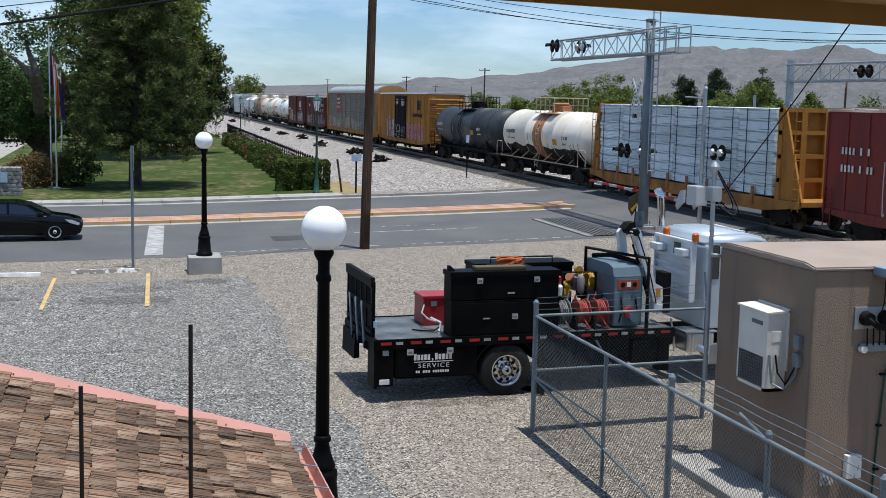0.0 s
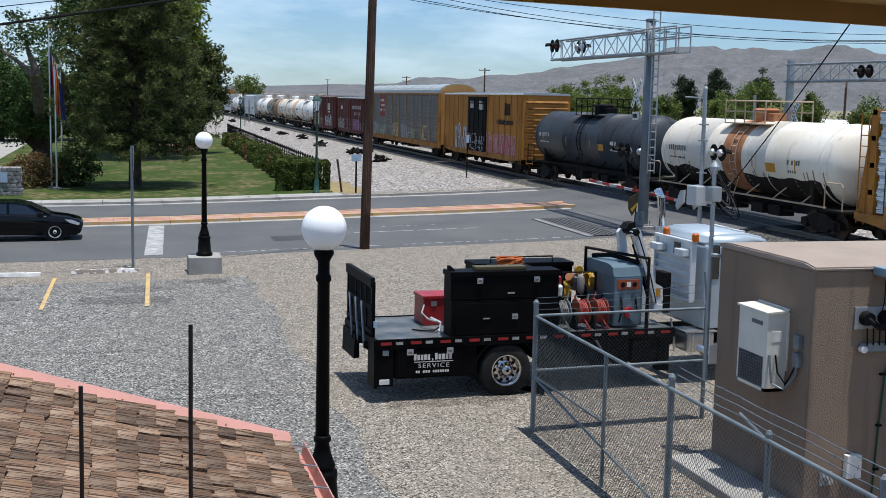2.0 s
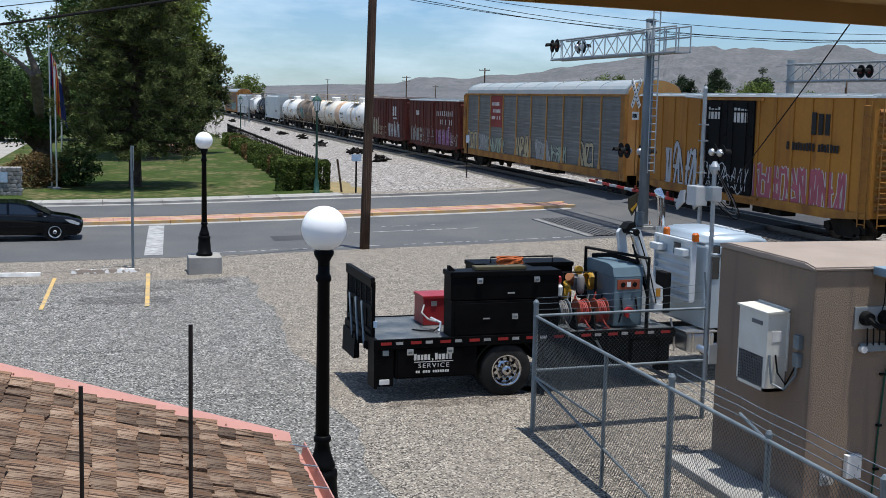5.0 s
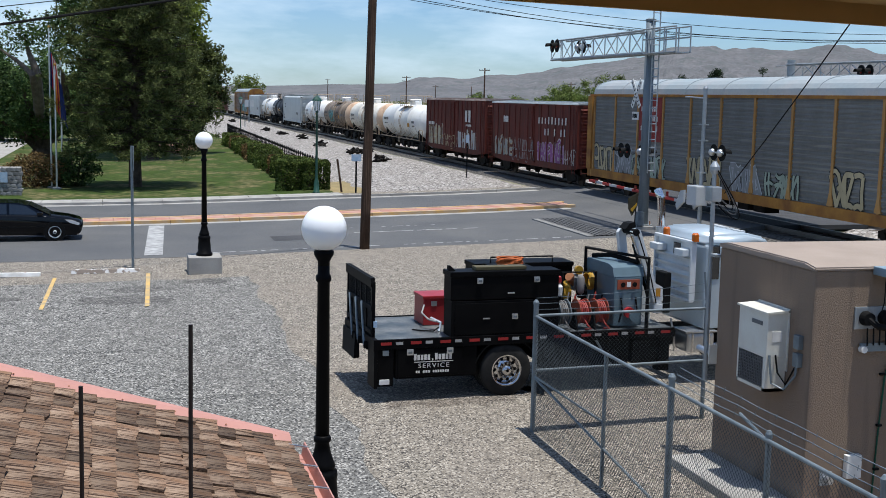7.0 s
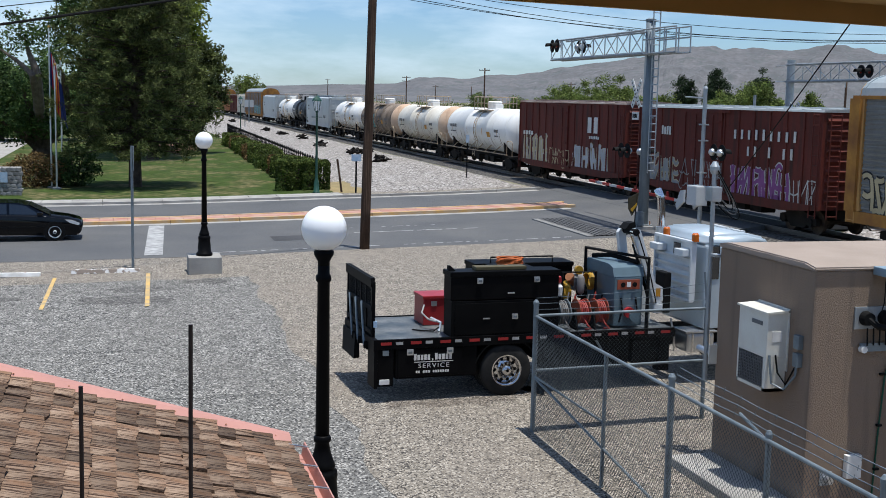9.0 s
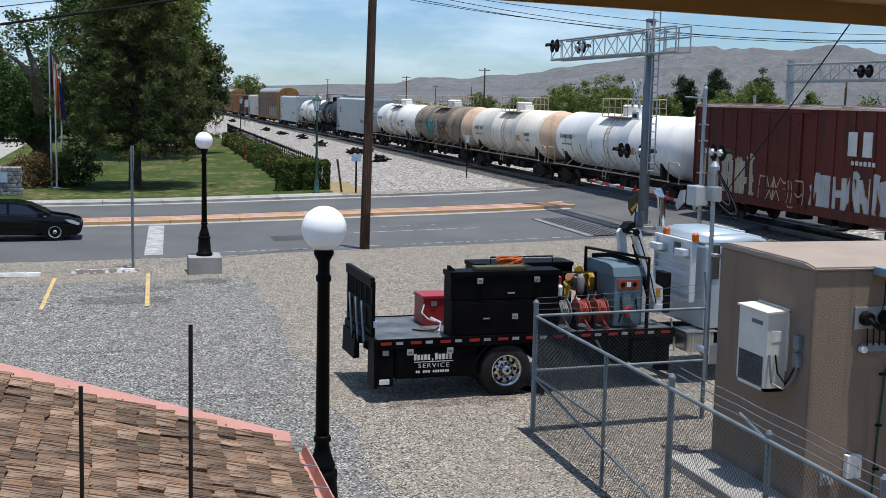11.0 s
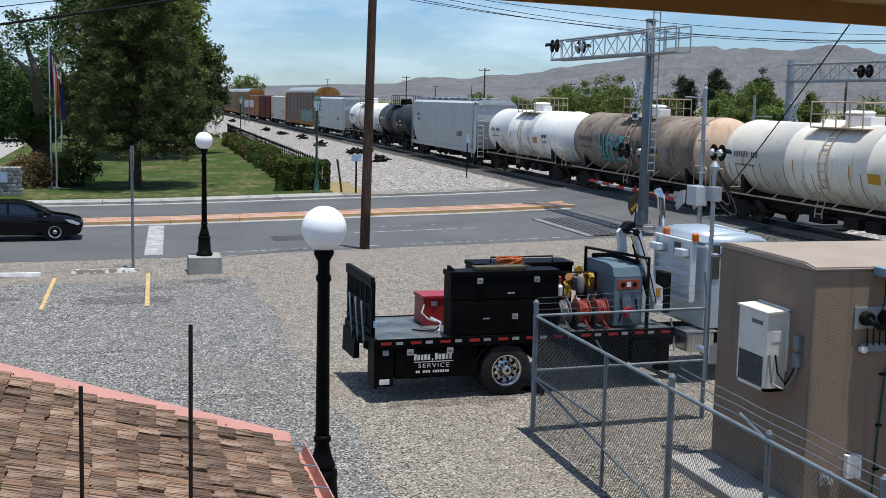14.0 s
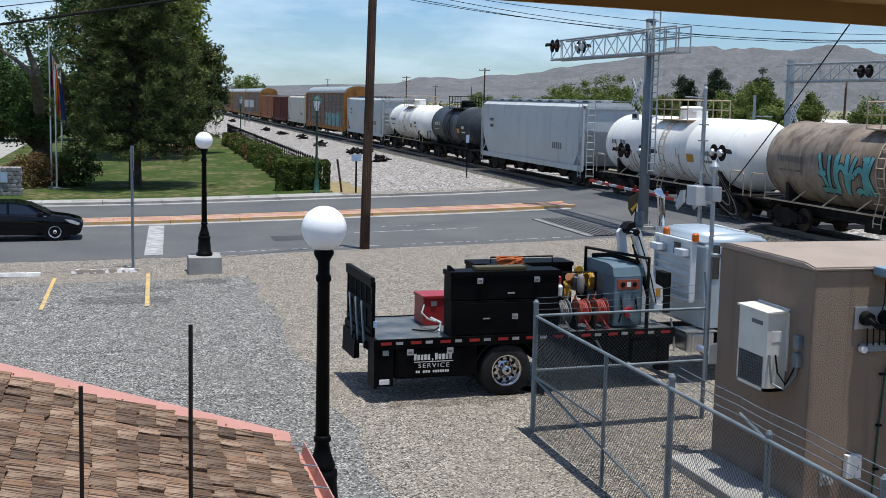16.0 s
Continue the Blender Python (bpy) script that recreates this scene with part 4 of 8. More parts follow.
def build_train():
    c, h, W = boxcar(-37.0, -20.3, 4.7, "red_bright", "roof_brown", "faded red steel boxcar with silver graffiti", 14, (0.5, 2.6))
    graffiti(c, -h + 3.4, 0.5, 1.2, 3.0, -W, None, "silver", 31, 3)
    stencil(c, -h + 1.0, 3.1, 1.7, 0.26, -W - 0.05, n=8, gap=0.55)
    stencil(c, -h + 1.0, 2.5, 1.9, 0.26, -W - 0.05, n=9, gap=0.55)
    lumber_car(-58.9, -38.6)
    tank_car(-74.8, -60.0, "tank_white", "white tank car with rust streaks below its dome", band="rust", stain=True, seed=3, belly="under")
    tank_car(-92.3, -76.6, "tank_black", "black tank car with orange reflector bars", deck="matt_black", seed=5)
    c, h, W = boxcar(-112.3, -93.7, 5.18, "yellow_car", "roof_grey", "orange-yellow high-cube boxcar with black doors and graffiti", 15, (-0.55, 4.3), "matt_black", True, "yellow_rust")
    graffiti(c, -h + 3.0, -2.9, 1.1, 2.7, -W, "silver", "black", 11, 3)
    graffiti(c, -2.6, 1.4, 1.3, 2.2, -W - 0.10, None, "silver", 17, 5)
    graffiti(c, 1.7, h - 1.6, 1.15, 2.4, -W, "redpink", "white", 12, 5)
    stencil(c, 4.0, 3.1, 3.4, 0.3, -W - 0.05, "mark_dark", 18)
    stencil(c, 5.6, 3.7, 1.3, 0.8, -W - 0.05, "mark_dark", 3)
    stencil(c, -2.2, 4.1, 1.2, 0.5, -W - 0.10, "mark_white", 4)
    stencil(c, 0.0, 4.0, 1.2, 0.6, -W - 0.10, "mark_white", 4)
    c, h, W = autorack(-142.3, -113.7, "rack_panel", "rack_orange", "grey-panelled autorack with orange frame and curved roof")
    for i, (a, b) in enumerate(((0.9, 3.0), (3.2, 5.4), (5.7, 9.3), (11.5, 14.5), (15.2, 17.8), (18.2, 20.4), (22.4, 24.4))):
        graffiti(c, -h + a, -h + b, 1.25, 2.35 - 0.1 * (i % 3), -W - 0.02, ("tan", "grey", "sage")[i % 3], ("black", "silver", "black")[i % 3], 40 + i, 3)
    c, h, W = boxcar(-159.6, -144.0, 4.66, "red_car", "roof_grey", "dark oxide-red boxcar with pink graffiti and white bars", 13, (-1.0, 3.0))
    graffiti(c, 1.3, 5.6, 1.1, 2.25, -W, "purple", "white", 21, 4)
    graffiti(c, -6.9, -3.4, 1.2, 2.2, -W, "grey", "tan", 22, 3)
    graffiti(c, -3.2, 0.9, 1.1, 2.3, -W - 0.09, None, "grey", 25, 5)
    graffiti(c, 5.8, 7.6, 1.1, 2.0, -W, None, "white", 26, 2)
    stencil(c, 1.5, 3.35, 5.0, 0.42, -W - 0.05, n=9, gap=0.72)
    stencil(c, 2.6, 2.7, 3.7, 0.42, -W - 0.05, n=7, gap=0.72)
    stencil(c, -5.2, 3.3, 1.0, 0.4, -W - 0.05, "mark_white", 4)
    c, h, W = boxcar(-177.4, -161.1, 4.75, "red_car", "roof_brown", "dark oxide-red boxcar with pale yellow graffiti", 14, (-1.2, 3.0))
    graffiti(c, -h + 0.9, -3.0, 1.1, 2.5, -W, "tan", "silver", 23, 4)
    graffiti(c, 1.0, 6.0, 1.1, 2.3, -W, "silver", "tan", 24, 5)
    graffiti(c, -2.5, 0.6, 1.1, 2.0, -W - 0.09, None, "tan", 27, 4)
    stencil(c, 3.2, 3.05, 1.7, 0.95, -W - 0.05, n=2, gap=0.4)
    stencil(c, 3.2, 2.75, 1.9, 0.16, -W - 0.05, n=8)
    stencil(c, -h + 0.9, 2.65, 1.9, 0.25, -W - 0.05, n=4)
    tank_car(-195.4, -179.2, "tank_clean", "long white tank car with grey streaks", seed=7)
    tank_car(-212.4, -196.7, "tank_white", "white tank car with a peach rust-stained end", end="tank_peach", seed=9)
    c, h, skin = tank_car(-229.4, -213.6, "tank_brown", "grimy brown tank car with teal graffiti", end="tank_peach", deck="rail_cream", seed=11, R=1.50)
    graffiti(c, -3.6, -0.5, 1.75, 3.05, lambda x, z: skin(x, z) - 0.01, "teal", "black", 51, 3)
    graffiti(c, 0.6, 2.6, 2.0, 2.9, lambda x, z: skin(x, z) - 0.01, None, "black", 52, 3)
    tank_car(-245.3, -230.8, "tank_clean", "clean white tank car with a yellow placard", seed=13)
    hopper_car(-266.4, -247.7, "hopper_grey", "pale grey covered hopper car with slanted ends", seed=1)
    tank_car(-281.2, -269.0, "tank_black", "short black tank car", deck="matt_black", seed=15)
    tank_car(-296.8, -283.6, "tank_clean", "white tank car with a high dome platform", seed=17)
    hopper_car(-317.1, -298.8, "hopper_grey", "grey covered hopper car with rust streaks on top", roof="roof_brown", seed=5)
    c, h, W = autorack(-347.0, -318.6, "rack_brown", "yellow_rust", "rusty brown autorack with blue graffiti", seed=2, sign=False)
    graffiti(c, 1.0, h - 3.0, 1.3, 2.7, -W - 0.02, "teal", "white", 61, 6)
    hopper_car(-365.5, -348.4, "hopper_cream", "cream covered hopper car", seed=8)
    boxcar(-383.5, -367.2, 4.6, "red_car", "roof_brown", "brown weathered boxcar far down the train", 13)
    boxcar(-400.5, -385.2, 4.6, "rust", "roof_brown", "rust-coloured weathered boxcar far down the train", 13)
    for i in range(4):
        autorack(-429.5 - 28.8 * i, -402.0 - 28.8 * i, "rack_brown", "yellow_rust", "rusty brown autorack far down the train", seed=3 + i, sign=False)


build_train()


# ---- tracks, road furniture and paving ----
def build_tracks():
    for k, yc in enumerate((TRACK_Y, TRACK_Y + 4.6)):
        bm = B()
        for xa, xb in ((-700, -62.5), (-41.6, 150)):
            prism(bm, [(yc - 3.0, 0.55), (yc - 1.7, 0.90), (yc + 1.7, 0.90), (yc + 3.0, 0.55)], "x", xa, xb)
        tagged(part("ballast_bed", bm, "oily" if k == 0 else "ballast"), "dark oily crushed-stone ballast under the rails", kind="structure")
        track = thing("railway_track", pose(0, yc, 0), "steel rails on dark timber ties", "railway track", kind="structure")
        for s in (-0.75, 0.75):
            bm = B()
            prism(bm, [(s - 0.07, 0.90), (s + 0.07, 0.90), (s + 0.02, 0.94), (s + 0.02, 1.02), (s + 0.037, 1.03), (s + 0.037, RAIL_Z), (s - 0.037, RAIL_Z), (s - 0.037, 1.03), (s - 0.02, 1.02), (s - 0.02, 0.94)], "x", -700, 150)
            part("rail", bm, "rail", track)
        tie = bpy.data.meshes.new("tie")
        bm = box(B(), -0.11, 0.11, -1.3, 1.3, 0.80, 0.915)
        bm.normal_update(), bm.to_mesh(tie), bm.free()
        tie.materials.append(M["tie"])
        for i in range(150):
            x = -125 + i * 0.6
            if -62.5 < x < -41.5:
                continue
            ob = new("tie", tie)
            ob.parent, ob.location = track, (x, 0, 0)
        vs, fs = [], []
        for i in range(700):
            x, o = -125.6 - i * 0.6, len(vs)
            vs += [(x + dx, dy, z) for dx in (-0.11, 0.11) for dy in (-1.3, 1.3) for z in (0.8, 0.915)]
            fs += [tuple(o + q for q in f) for f in ((1, 3, 7, 5), (0, 1, 5, 4), (4, 5, 7, 6), (0, 2, 3, 1))]
        tagged(part("far_tie", (vs, [], fs), "tie", track), kind="stuff")
    # level crossing: panels flush with the rails
    cr = thing("crossing_surface", pose(0, 0, 0), "asphalt and rubber crossing panels between the rails", "level crossing", kind="structure")
    bm = B()
    prism(bm, [(23.0, 0.86), (23.0, 0.875), (24.55, RAIL_Z - 0.015), (24.55, 0.9)], "x", -62.4, -41.8)
    prism(bm, [(31.2, 0.6), (31.2, 0.92), (30.95, RAIL_Z - 0.015), (30.95, 0.6)], "x", -62.4, -41.8)
    part("approach", bm, "road", cr)
    for y0, y1 in ((24.84, 26.16), (26.34, 29.25), (29.44, 30.76)):
        bm = B()
        for i in range(9):
            x = -62.4 + i * 2.29
            box(bm, x, x + 2.27, y0, y1, 0.88, RAIL_Z - 0.01)
        part("crossing_panel", bm, "road_patch", cr)
    # an old siding's grated panel in the road
    g = thing("grated_panel", pose(-46.9, 18.15, G(-46.9, 18.15) + 0.045, 2.0), "dark grated panel strip set into the road", "road grate", kind="structure")
    for s in (-1, 1):
        bm = box(B(), -2.0, 4.4, s * 0.72 - 0.13, s * 0.72 + 0.13, -0.05, 0.02)
        part("concrete_edge", bm, "old_concrete" if s < 0 else "road_patch", g)
    # black slab close under the bars stands in for the recess's shade
    part("pit", box(B(), -2.0, 4.38, -0.585, 0.585, -0.06, 0.004), "matt_black", g)
    for i in range(6):
        y = -0.52 + i * 0.208
        part("grate_bar", box(B(), -2.0, 4.38, y - 0.062, y + 0.062, -0.03, 0.020), "road", g)
    for i in range(22):
        x = -1.95 + i * 0.295
        part("cross_bar", box(B(), x, x + 0.07, -0.58, 0.58, -0.03, 0.024), "road_patch", g)


def build_kerbs():
    def strip(name, x0, x1, y0, y1, h, material, label, piece=3.0, gap=0.012):
        t = thing(name, pose(0, 0, 0), label, "kerb" if "kerb" in name else "paving", kind="structure")
        y = y0
        while y < y1 - 0.01:
            b = min(y1, y + piece)
            bm = B()
            vs = [bm.verts.new((x, yy, G(x, yy) + z)) for yy in (y + gap, b - gap) for x in (x0, x1) for z in (-0.1, h)]
            for q in ((0, 1, 3, 2), (4, 6, 7, 5), (0, 4, 5, 1), (2, 3, 7, 6), (0, 2, 6, 4), (1, 5, 7, 3)):
                bm.faces.new([vs[i] for i in q])
            bmesh.ops.recalc_face_normals(bm, faces=bm.faces)
            part("slab", bm, material, t)
            y = b
    strip("kerb_far", -62.75, -62.55, -40, 22.6, 0.15, "concrete", "pale concrete kerb along the far side of the road")
    strip("pavement", -64.5, -62.76, -40, 11.5, 0.14, "concrete", "pale concrete sidewalk beside the park lawn", 1.5)
    strip("pavement_end", -64.3, -62.76, 11.5, 22.4, 0.10, "dirt", "sandy verge behind the kerb", 3.0, 0)
    strip("median_kerb_near", -53.15, -52.9, -40, 20.9, 0.16, "kerb_yellow", "worn yellow kerb of the road median")
    strip("median_kerb_far", -54.7, -54.45, -40, 20.9, 0.16, "kerb_yellow", "worn yellow kerb of the road median")
    strip("median", -54.44, -53.16, -40, 20.7, 0.15, "paver", "red brick-paved road median", 0.6, 0.006)
    strip("gutter_near", -52.9, -52.3, -40, 20.5, 0.03, "concrete", "dusty gutter beside the median", 3.0)
    strip("gutter_far", -62.55, -61.9, -40, 22.3, 0.03, "concrete", "dusty gutter beside the kerb", 3.0)


def flat(name, x0, x1, y0, y1, dz, material, label, worn=0.0, seed=0, skew=0.0):
    """Thin paint on the ground, broken up where worn; skew shifts its far end (x0) along y."""
    rnd, bm = random.Random(seed), B()
    nx, ny = max(1, int(abs(x1 - x0) / 0.15)), max(1, int(abs(y1 - y0) / 0.15))
    for i in range(nx):
        for j in range(ny):
            if rnd.random() < worn:
                continue
            xs, ys = (x0 + (x1 - x0) * i / nx, x0 + (x1 - x0) * (i + 1) / nx), (y0 + (y1 - y0) * j / ny, y0 + (y1 - y0) * (j + 1) / ny)
            bm.faces.new([bm.verts.new((x, y + skew * (x1 - x) / (x1 - x0), G(x, y) + dz)) for x, y in ((xs[0], ys[0]), (xs[1], ys[0]), (xs[1], ys[1]), (xs[0], ys[1]))])
    tagged(part(name, bm, material), label, kind="structure")


def build_marks():
    flat("stall_line", -38.0, -32.5, -2.18, -2.07, 0.030, "yellow_line", "worn yellow parking stall line", 0.0, 1, 0.08)
    flat("stall_line", -38.3, -32.5, 0.54, 0.66, 0.030, "yellow_line", "worn yellow parking stall line", 0.0, 2, 0.15)
    flat("stall_line", -38.2, -32.5, -5.1, -4.98, 0.030, "yellow_line", "worn yellow parking stall line", 0.10, 3)
    flat("stop_line", -52.2, -42.6, 0.70, 1.34, 0.030, "white_line", "faded white stop line on the road", 0.0, 4, 0.38)
    flat("edge_line", -42.75, -42.62, 3.0, 22.0, 0.030, "white_line", "broken white edge line of the road", 0.45, 5)
    flat("lane_line", -46.9, -46.75, 9.0, 14.2, 0.030, "white_line", "faint white lane line", 0.25, 6)
    flat("lane_line", -48.6, -48.5, 8.5, 12.8, 0.030, "white_line", "faint white lane line", 0.5, 7)
    flat("road_repair", -46.8, -45.3, 5.6, 7.2, 0.026, "road_patch", "dark asphalt repair on the road")
    # tar-sealed cracks across the lot
    for k, (x, y0, y1) in enumerate(((-22.6, -12, 3.5), (-31.0, -12, 3.4), (-27.0, -12, 1.2))):
        bm = B()
        pts = [(x + 0.30 * noise.noise((x, y0 + i * 0.6, 0)) + 0.12 * noise.noise((x, y0 + i * 2.1, 5)), y0 + i * 0.25) for i in range(int((y1 - y0) / 0.25))]
        for (a, b), (c, d) in zip(pts, pts[1:]):
            bm.faces.new([bm.verts.new((p, q, G(p, q) + 0.027)) for p, q in ((a - 0.009, b), (a + 0.009, b), (c + 0.009, d), (c - 0.009, d))])
        tagged(part("lot_crack", bm, "matt_black"), "thin dark crack across the parking lot", kind="structure")
    # oil stains on the lot, then one darker gravel patch beneath the truck
    for k, (x, y, rx, ry) in enumerate(((-33.7, 0.1, 0.75, 1.2), (-35.4, 0.5, 0.45, 0.9), (-34.4, -4.6, 0.6, 1.6), (-36.4, 2.5, 0.4, 0.7), (-22.8, 6.3, 1.7, 1.9))):
        bm, ring = B(), []
        for i in range(36):
            a = 2 * math.pi * i / 36
            r = 1 + 0.45 * noise.noise((3 * math.cos(a), 3 * math.sin(a), k * 7.3)) + 0.2 * noise.noise((8 * math.cos(a), 8 * math.sin(a), k * 3.1))
            u, v = x + rx * r * math.cos(a), y + ry * r * math.sin(a)
            ring.append(bm.verts.new((u, v, G(u, v) + (0.014 if y < 4 else 0.021))))
        bm.faces.new(ring)
        bmesh.ops.triangulate(bm, faces=bm.faces)
        tagged(part("ground_stain", bm, "lot_stain" if y < 4 else "dirt_dark"), "dark patch on the ground", kind="structure")
    def wheel_stop(m, label, paint="white_stop"):
        w = thing("wheel_stop", m, label, "wheel stop", "parking wheel stops")
        bm = prism(B(), [(-0.09, 0), (0.09, 0), (0.06, 0.13), (-0.06, 0.13)], "y", -1.05, 1.05)
        bmesh.ops.bevel(bm, geom=list(bm.edges), offset=0.012, segments=2, affect="EDGES")
        part("bar", bm, paint, w)
        for y in (-0.6, 0.6):
            part("anchor_pin", rod(B(), (0, y, 0.1), (0, y, 0.145), 0.018), "rust", w)
    wheel_stop(pose(-38.6, -3.55, G(-38.6, -3.5) + 0.015), "white-painted concrete wheel stop")
    wheel_stop(pose(-38.8, -0.55, G(-38.8, -0.5) + 0.005, 0, 0, 2), "chipped white concrete wheel stop sunk in gravel", "white_worn")
    wheel_stop(pose(-38.6, -6.45, G(-38.6, -6.4) + 0.015), "white-painted concrete wheel stop")


# ---- lamps, poles and the crossing signals ----
def globe_lamp(x, y, z0, base, label):
    """A black cast post lamp with a white globe, on a concrete block; z0 is the top of the block."""
    g = G(x, y)
    lamp = thing("globe_lamp", pose(x, y, z0), label, "street lamp", "black globe lamps")
    prof = [(0.25, 0), (0.26, 0.05), (0.25, 0.09), (0.215, 0.11), (0.185, 0.50), (0.19, 0.54), (0.195, 0.57), (0.19, 0.62), (0.15, 0.645), (0.16, 0.67), (0.165, 0.70), (0.145, 0.74), (0.11, 0.85), (0.085, 0.98), (0.105, 1.0), (0.11, 1.03), (0.105, 1.06), (0.088, 1.08)]
    part("base", lathe(B(), prof, n=24), "black", lamp, "fluted cast base", smooth=True)
    bm = lathe(B(), [(0.088, 1.05), (0.075, 3.0), (0.095, 3.02), (0.095, 3.08), (0.075, 3.1), (0.072, 3.22)], n=24)
    part("post", bm, "black", lamp, smooth=True)
    part("collar", lathe(B(), [(0.072, 3.2), (0.075, 3.26), (0.12, 3.34), (0.125, 3.38), (0.10, 3.40), (0.10, 3.42)], n=24), "black", lamp, smooth=True)
    R = 0.275
    part("globe", lathe(B(), [(R * math.sin(math.pi * i / 20), 3.66 - R * math.cos(math.pi * i / 20)) for i in range(1, 21)], n=32), "globe", lamp, "white frosted globe", smooth=True)
    bl = thing("concrete_block", pose(x, y, g), "weathered concrete footing block under a lamp", "footing")
    part("block", box(B(), -base, base, -base, base, -0.05, z0 - g, 0.02), "concrete", bl)


def green_lamp(x, y, h, label):
    z = G(x, y)
    lamp = thing("green_street_lamp", pose(x, y, z), label, "street lamp", "green lantern lamps")
    part("post", lathe(B(), [(0.22, 0), (0.22, 0.08), (0.16, 0.12), (0.15, 0.6), (0.10, 0.75), (0.075, 0.9), (0.055, h - 1.0), (0.09, h - 0.95), (0.06, h - 0.9)], n=14), "lamp_green", lamp, smooth=True)
    part("crossbar", rod(B(), (0, -0.3, h - 1.25), (0, 0.3, h - 1.25), 0.02), "lamp_green", lamp)
    part("lantern", lathe(B(), [(0.12, h - 0.9), (0.22, h - 0.35)], n=8), "globe", lamp, "pale lantern glass")
    bm = B()
    for i in range(8):
        a = 2 * math.pi * i / 8
        rod(bm, (0.125 * math.cos(a), 0.125 * math.sin(a), h - 0.9), (0.225 * math.cos(a), 0.225 * math.sin(a), h - 0.35), 0.016, n=4)
    part("lantern_frame", bm, "lamp_green", lamp)
    part("cap", lathe(B(), [(0.28, h - 0.36), (0.25, h - 0.28), (0.12, h - 0.12), (0.03, h - 0.08), (0.03, h), (0.01, h + 0.05)], n=8), "lamp_green", lamp)


def utility_pole(x, y, h, r, lean, label, arms=0):
    z = G(x, y)
    p = thing("utility_pole", pose(x, y, z), label, "utility pole")
    lx, ly = lean
    part("pole", pipe(B(), [(lx * i / 6, ly * i / 6, -0.3 + (h + 0.3) * i / 6) for i in range(7)], lambda u: r * (1 - 0.22 * u), 14), "wood_pole", p, smooth=True)
    if not arms:
        part("metal_sleeve", rod(B(), (lx * 0.93 + 0.02, ly * 0.93 - 0.1, h * 0.90), (lx * 0.95 + 0.02, ly * 0.95 - 0.1, h * 0.97), 0.05), "galv", p)
    for k in range(arms):
        zz = h - 0.5 - 0.9 * k
        part("crossarm", box(B(), -0.06, 0.06, -1.1, 1.1, zz, zz + 0.14), "wood_pole", p)
        for q in (-1.0, -0.5, 0.5, 1.0):
            part("insulator", rod(B(), (0, q, zz + 0.14), (0, q, zz + 0.3), 0.05, 0.03), "galv", p)
    return p


def signal_pair(parent, name, at, face, axis="x", gap=0.62, r=0.30):
    """Two round flashers side by side on a short bar; face -1 or 1 along the other axis."""
    x, y, z = at
    sp = part(name, (rod(B(), (x - gap * 0.9, y, z), (x + gap * 0.9, y, z), 0.03) if axis == "x" else rod(B(), (x, y - gap * 0.9, z), (x, y + gap * 0.9, z), 0.03)), "galv", parent, "pair of round crossing flashers")
    for s in (-0.5, 0.5):
        c = (x + gap * s, y + 0.08 * face, z) if axis == "x" else (x + 0.08 * face, y + gap * s, z)
        ax = "y" if axis == "x" else "x"
        part("backboard", lathe(B(), [(r, -0.012 * 1), (r, 0.012)], c, ax, 24), "matt_black", sp)
        back = [(0.13, -0.012 * face), (0.145, -0.06 * face), (0.12, -0.15 * face), (0.05, -0.2 * face)]
        part("lamp_housing", lathe(B(), back, c, ax, 18), "alu", sp, "silver lamp housing", smooth=True)
        part("lens", lathe(B(), [(0.11, 0.013 * face), (0.10, 0.035 * face), (0.05, 0.05 * face)], c, ax, 18), "lens_red", sp, "dark red lens", smooth=True)
        hood = B()
        n = 10
        rows = []
        for d in (0.01, 0.32):
            rows.append([])
            for i in range(n + 1):
                a = math.pi * i / n
                u, v = 0.15 * math.cos(a), 0.15 * math.sin(a) - (0.03 if d > 0.1 else 0)
                rows[-1].append(hood.verts.new((c[0] + u, c[1] + d * face, c[2] + v) if axis == "x" else (c[0] + d * face, c[1] + u, c[2] + v)))
        for i in range(n):
            hood.faces.new((rows[0][i], rows[0][i + 1], rows[1][i + 1], rows[1][i]))
        ob = part("hood", hood, "matt_black", sp)
        ob.modifiers.new("thick", "SOLIDIFY").thickness = 0.012


def truss_arm(parent, x0, x1, y, z0, z1):
    """A tapering lattice arm along x from the mast at x0 to its tip at x1."""
    bm = B()
    for dy in (-0.28, 0.28):
        pipe(bm, [(x0, y + dy, z1), (x1 + 0.5, y + dy, z1 - 0.02)], 0.045)
        pipe(bm, [(x0, y + dy, z0), (x1, y + dy, z0)], 0.055)
    part("chord", bm, "galv", parent)
    n = 8
    for i in range(n):
        a, b = x0 + (x1 - x0) * i / n, x0 + (x1 - x0) * (i + 1) / n
        bm = B()
        for dy in (-0.28, 0.28):
            za, zb = (z0, z1) if i % 2 == 0 else (z1, z0)
            rod(bm, (a, y + dy, za), (b, y + dy, zb), 0.021, n=6)
            rod(bm, (b, y + dy, z0), (b, y + dy, z1), 0.021, n=6)
        rod(bm, (b, y - 0.28, z0), (b, y + 0.28, z0), 0.025, n=6)
        part("brace", bm, "galv", parent)
    bm = B()
    for dy in (-0.2, -0.1, 0.0, 0.1, 0.2):
        box(bm, min(x0, x1), max(x0, x1), y + dy - 0.03, y + dy + 0.03, z0 + 0.05, z0 + 0.075)
    part("walkway", bm, "galv", parent)


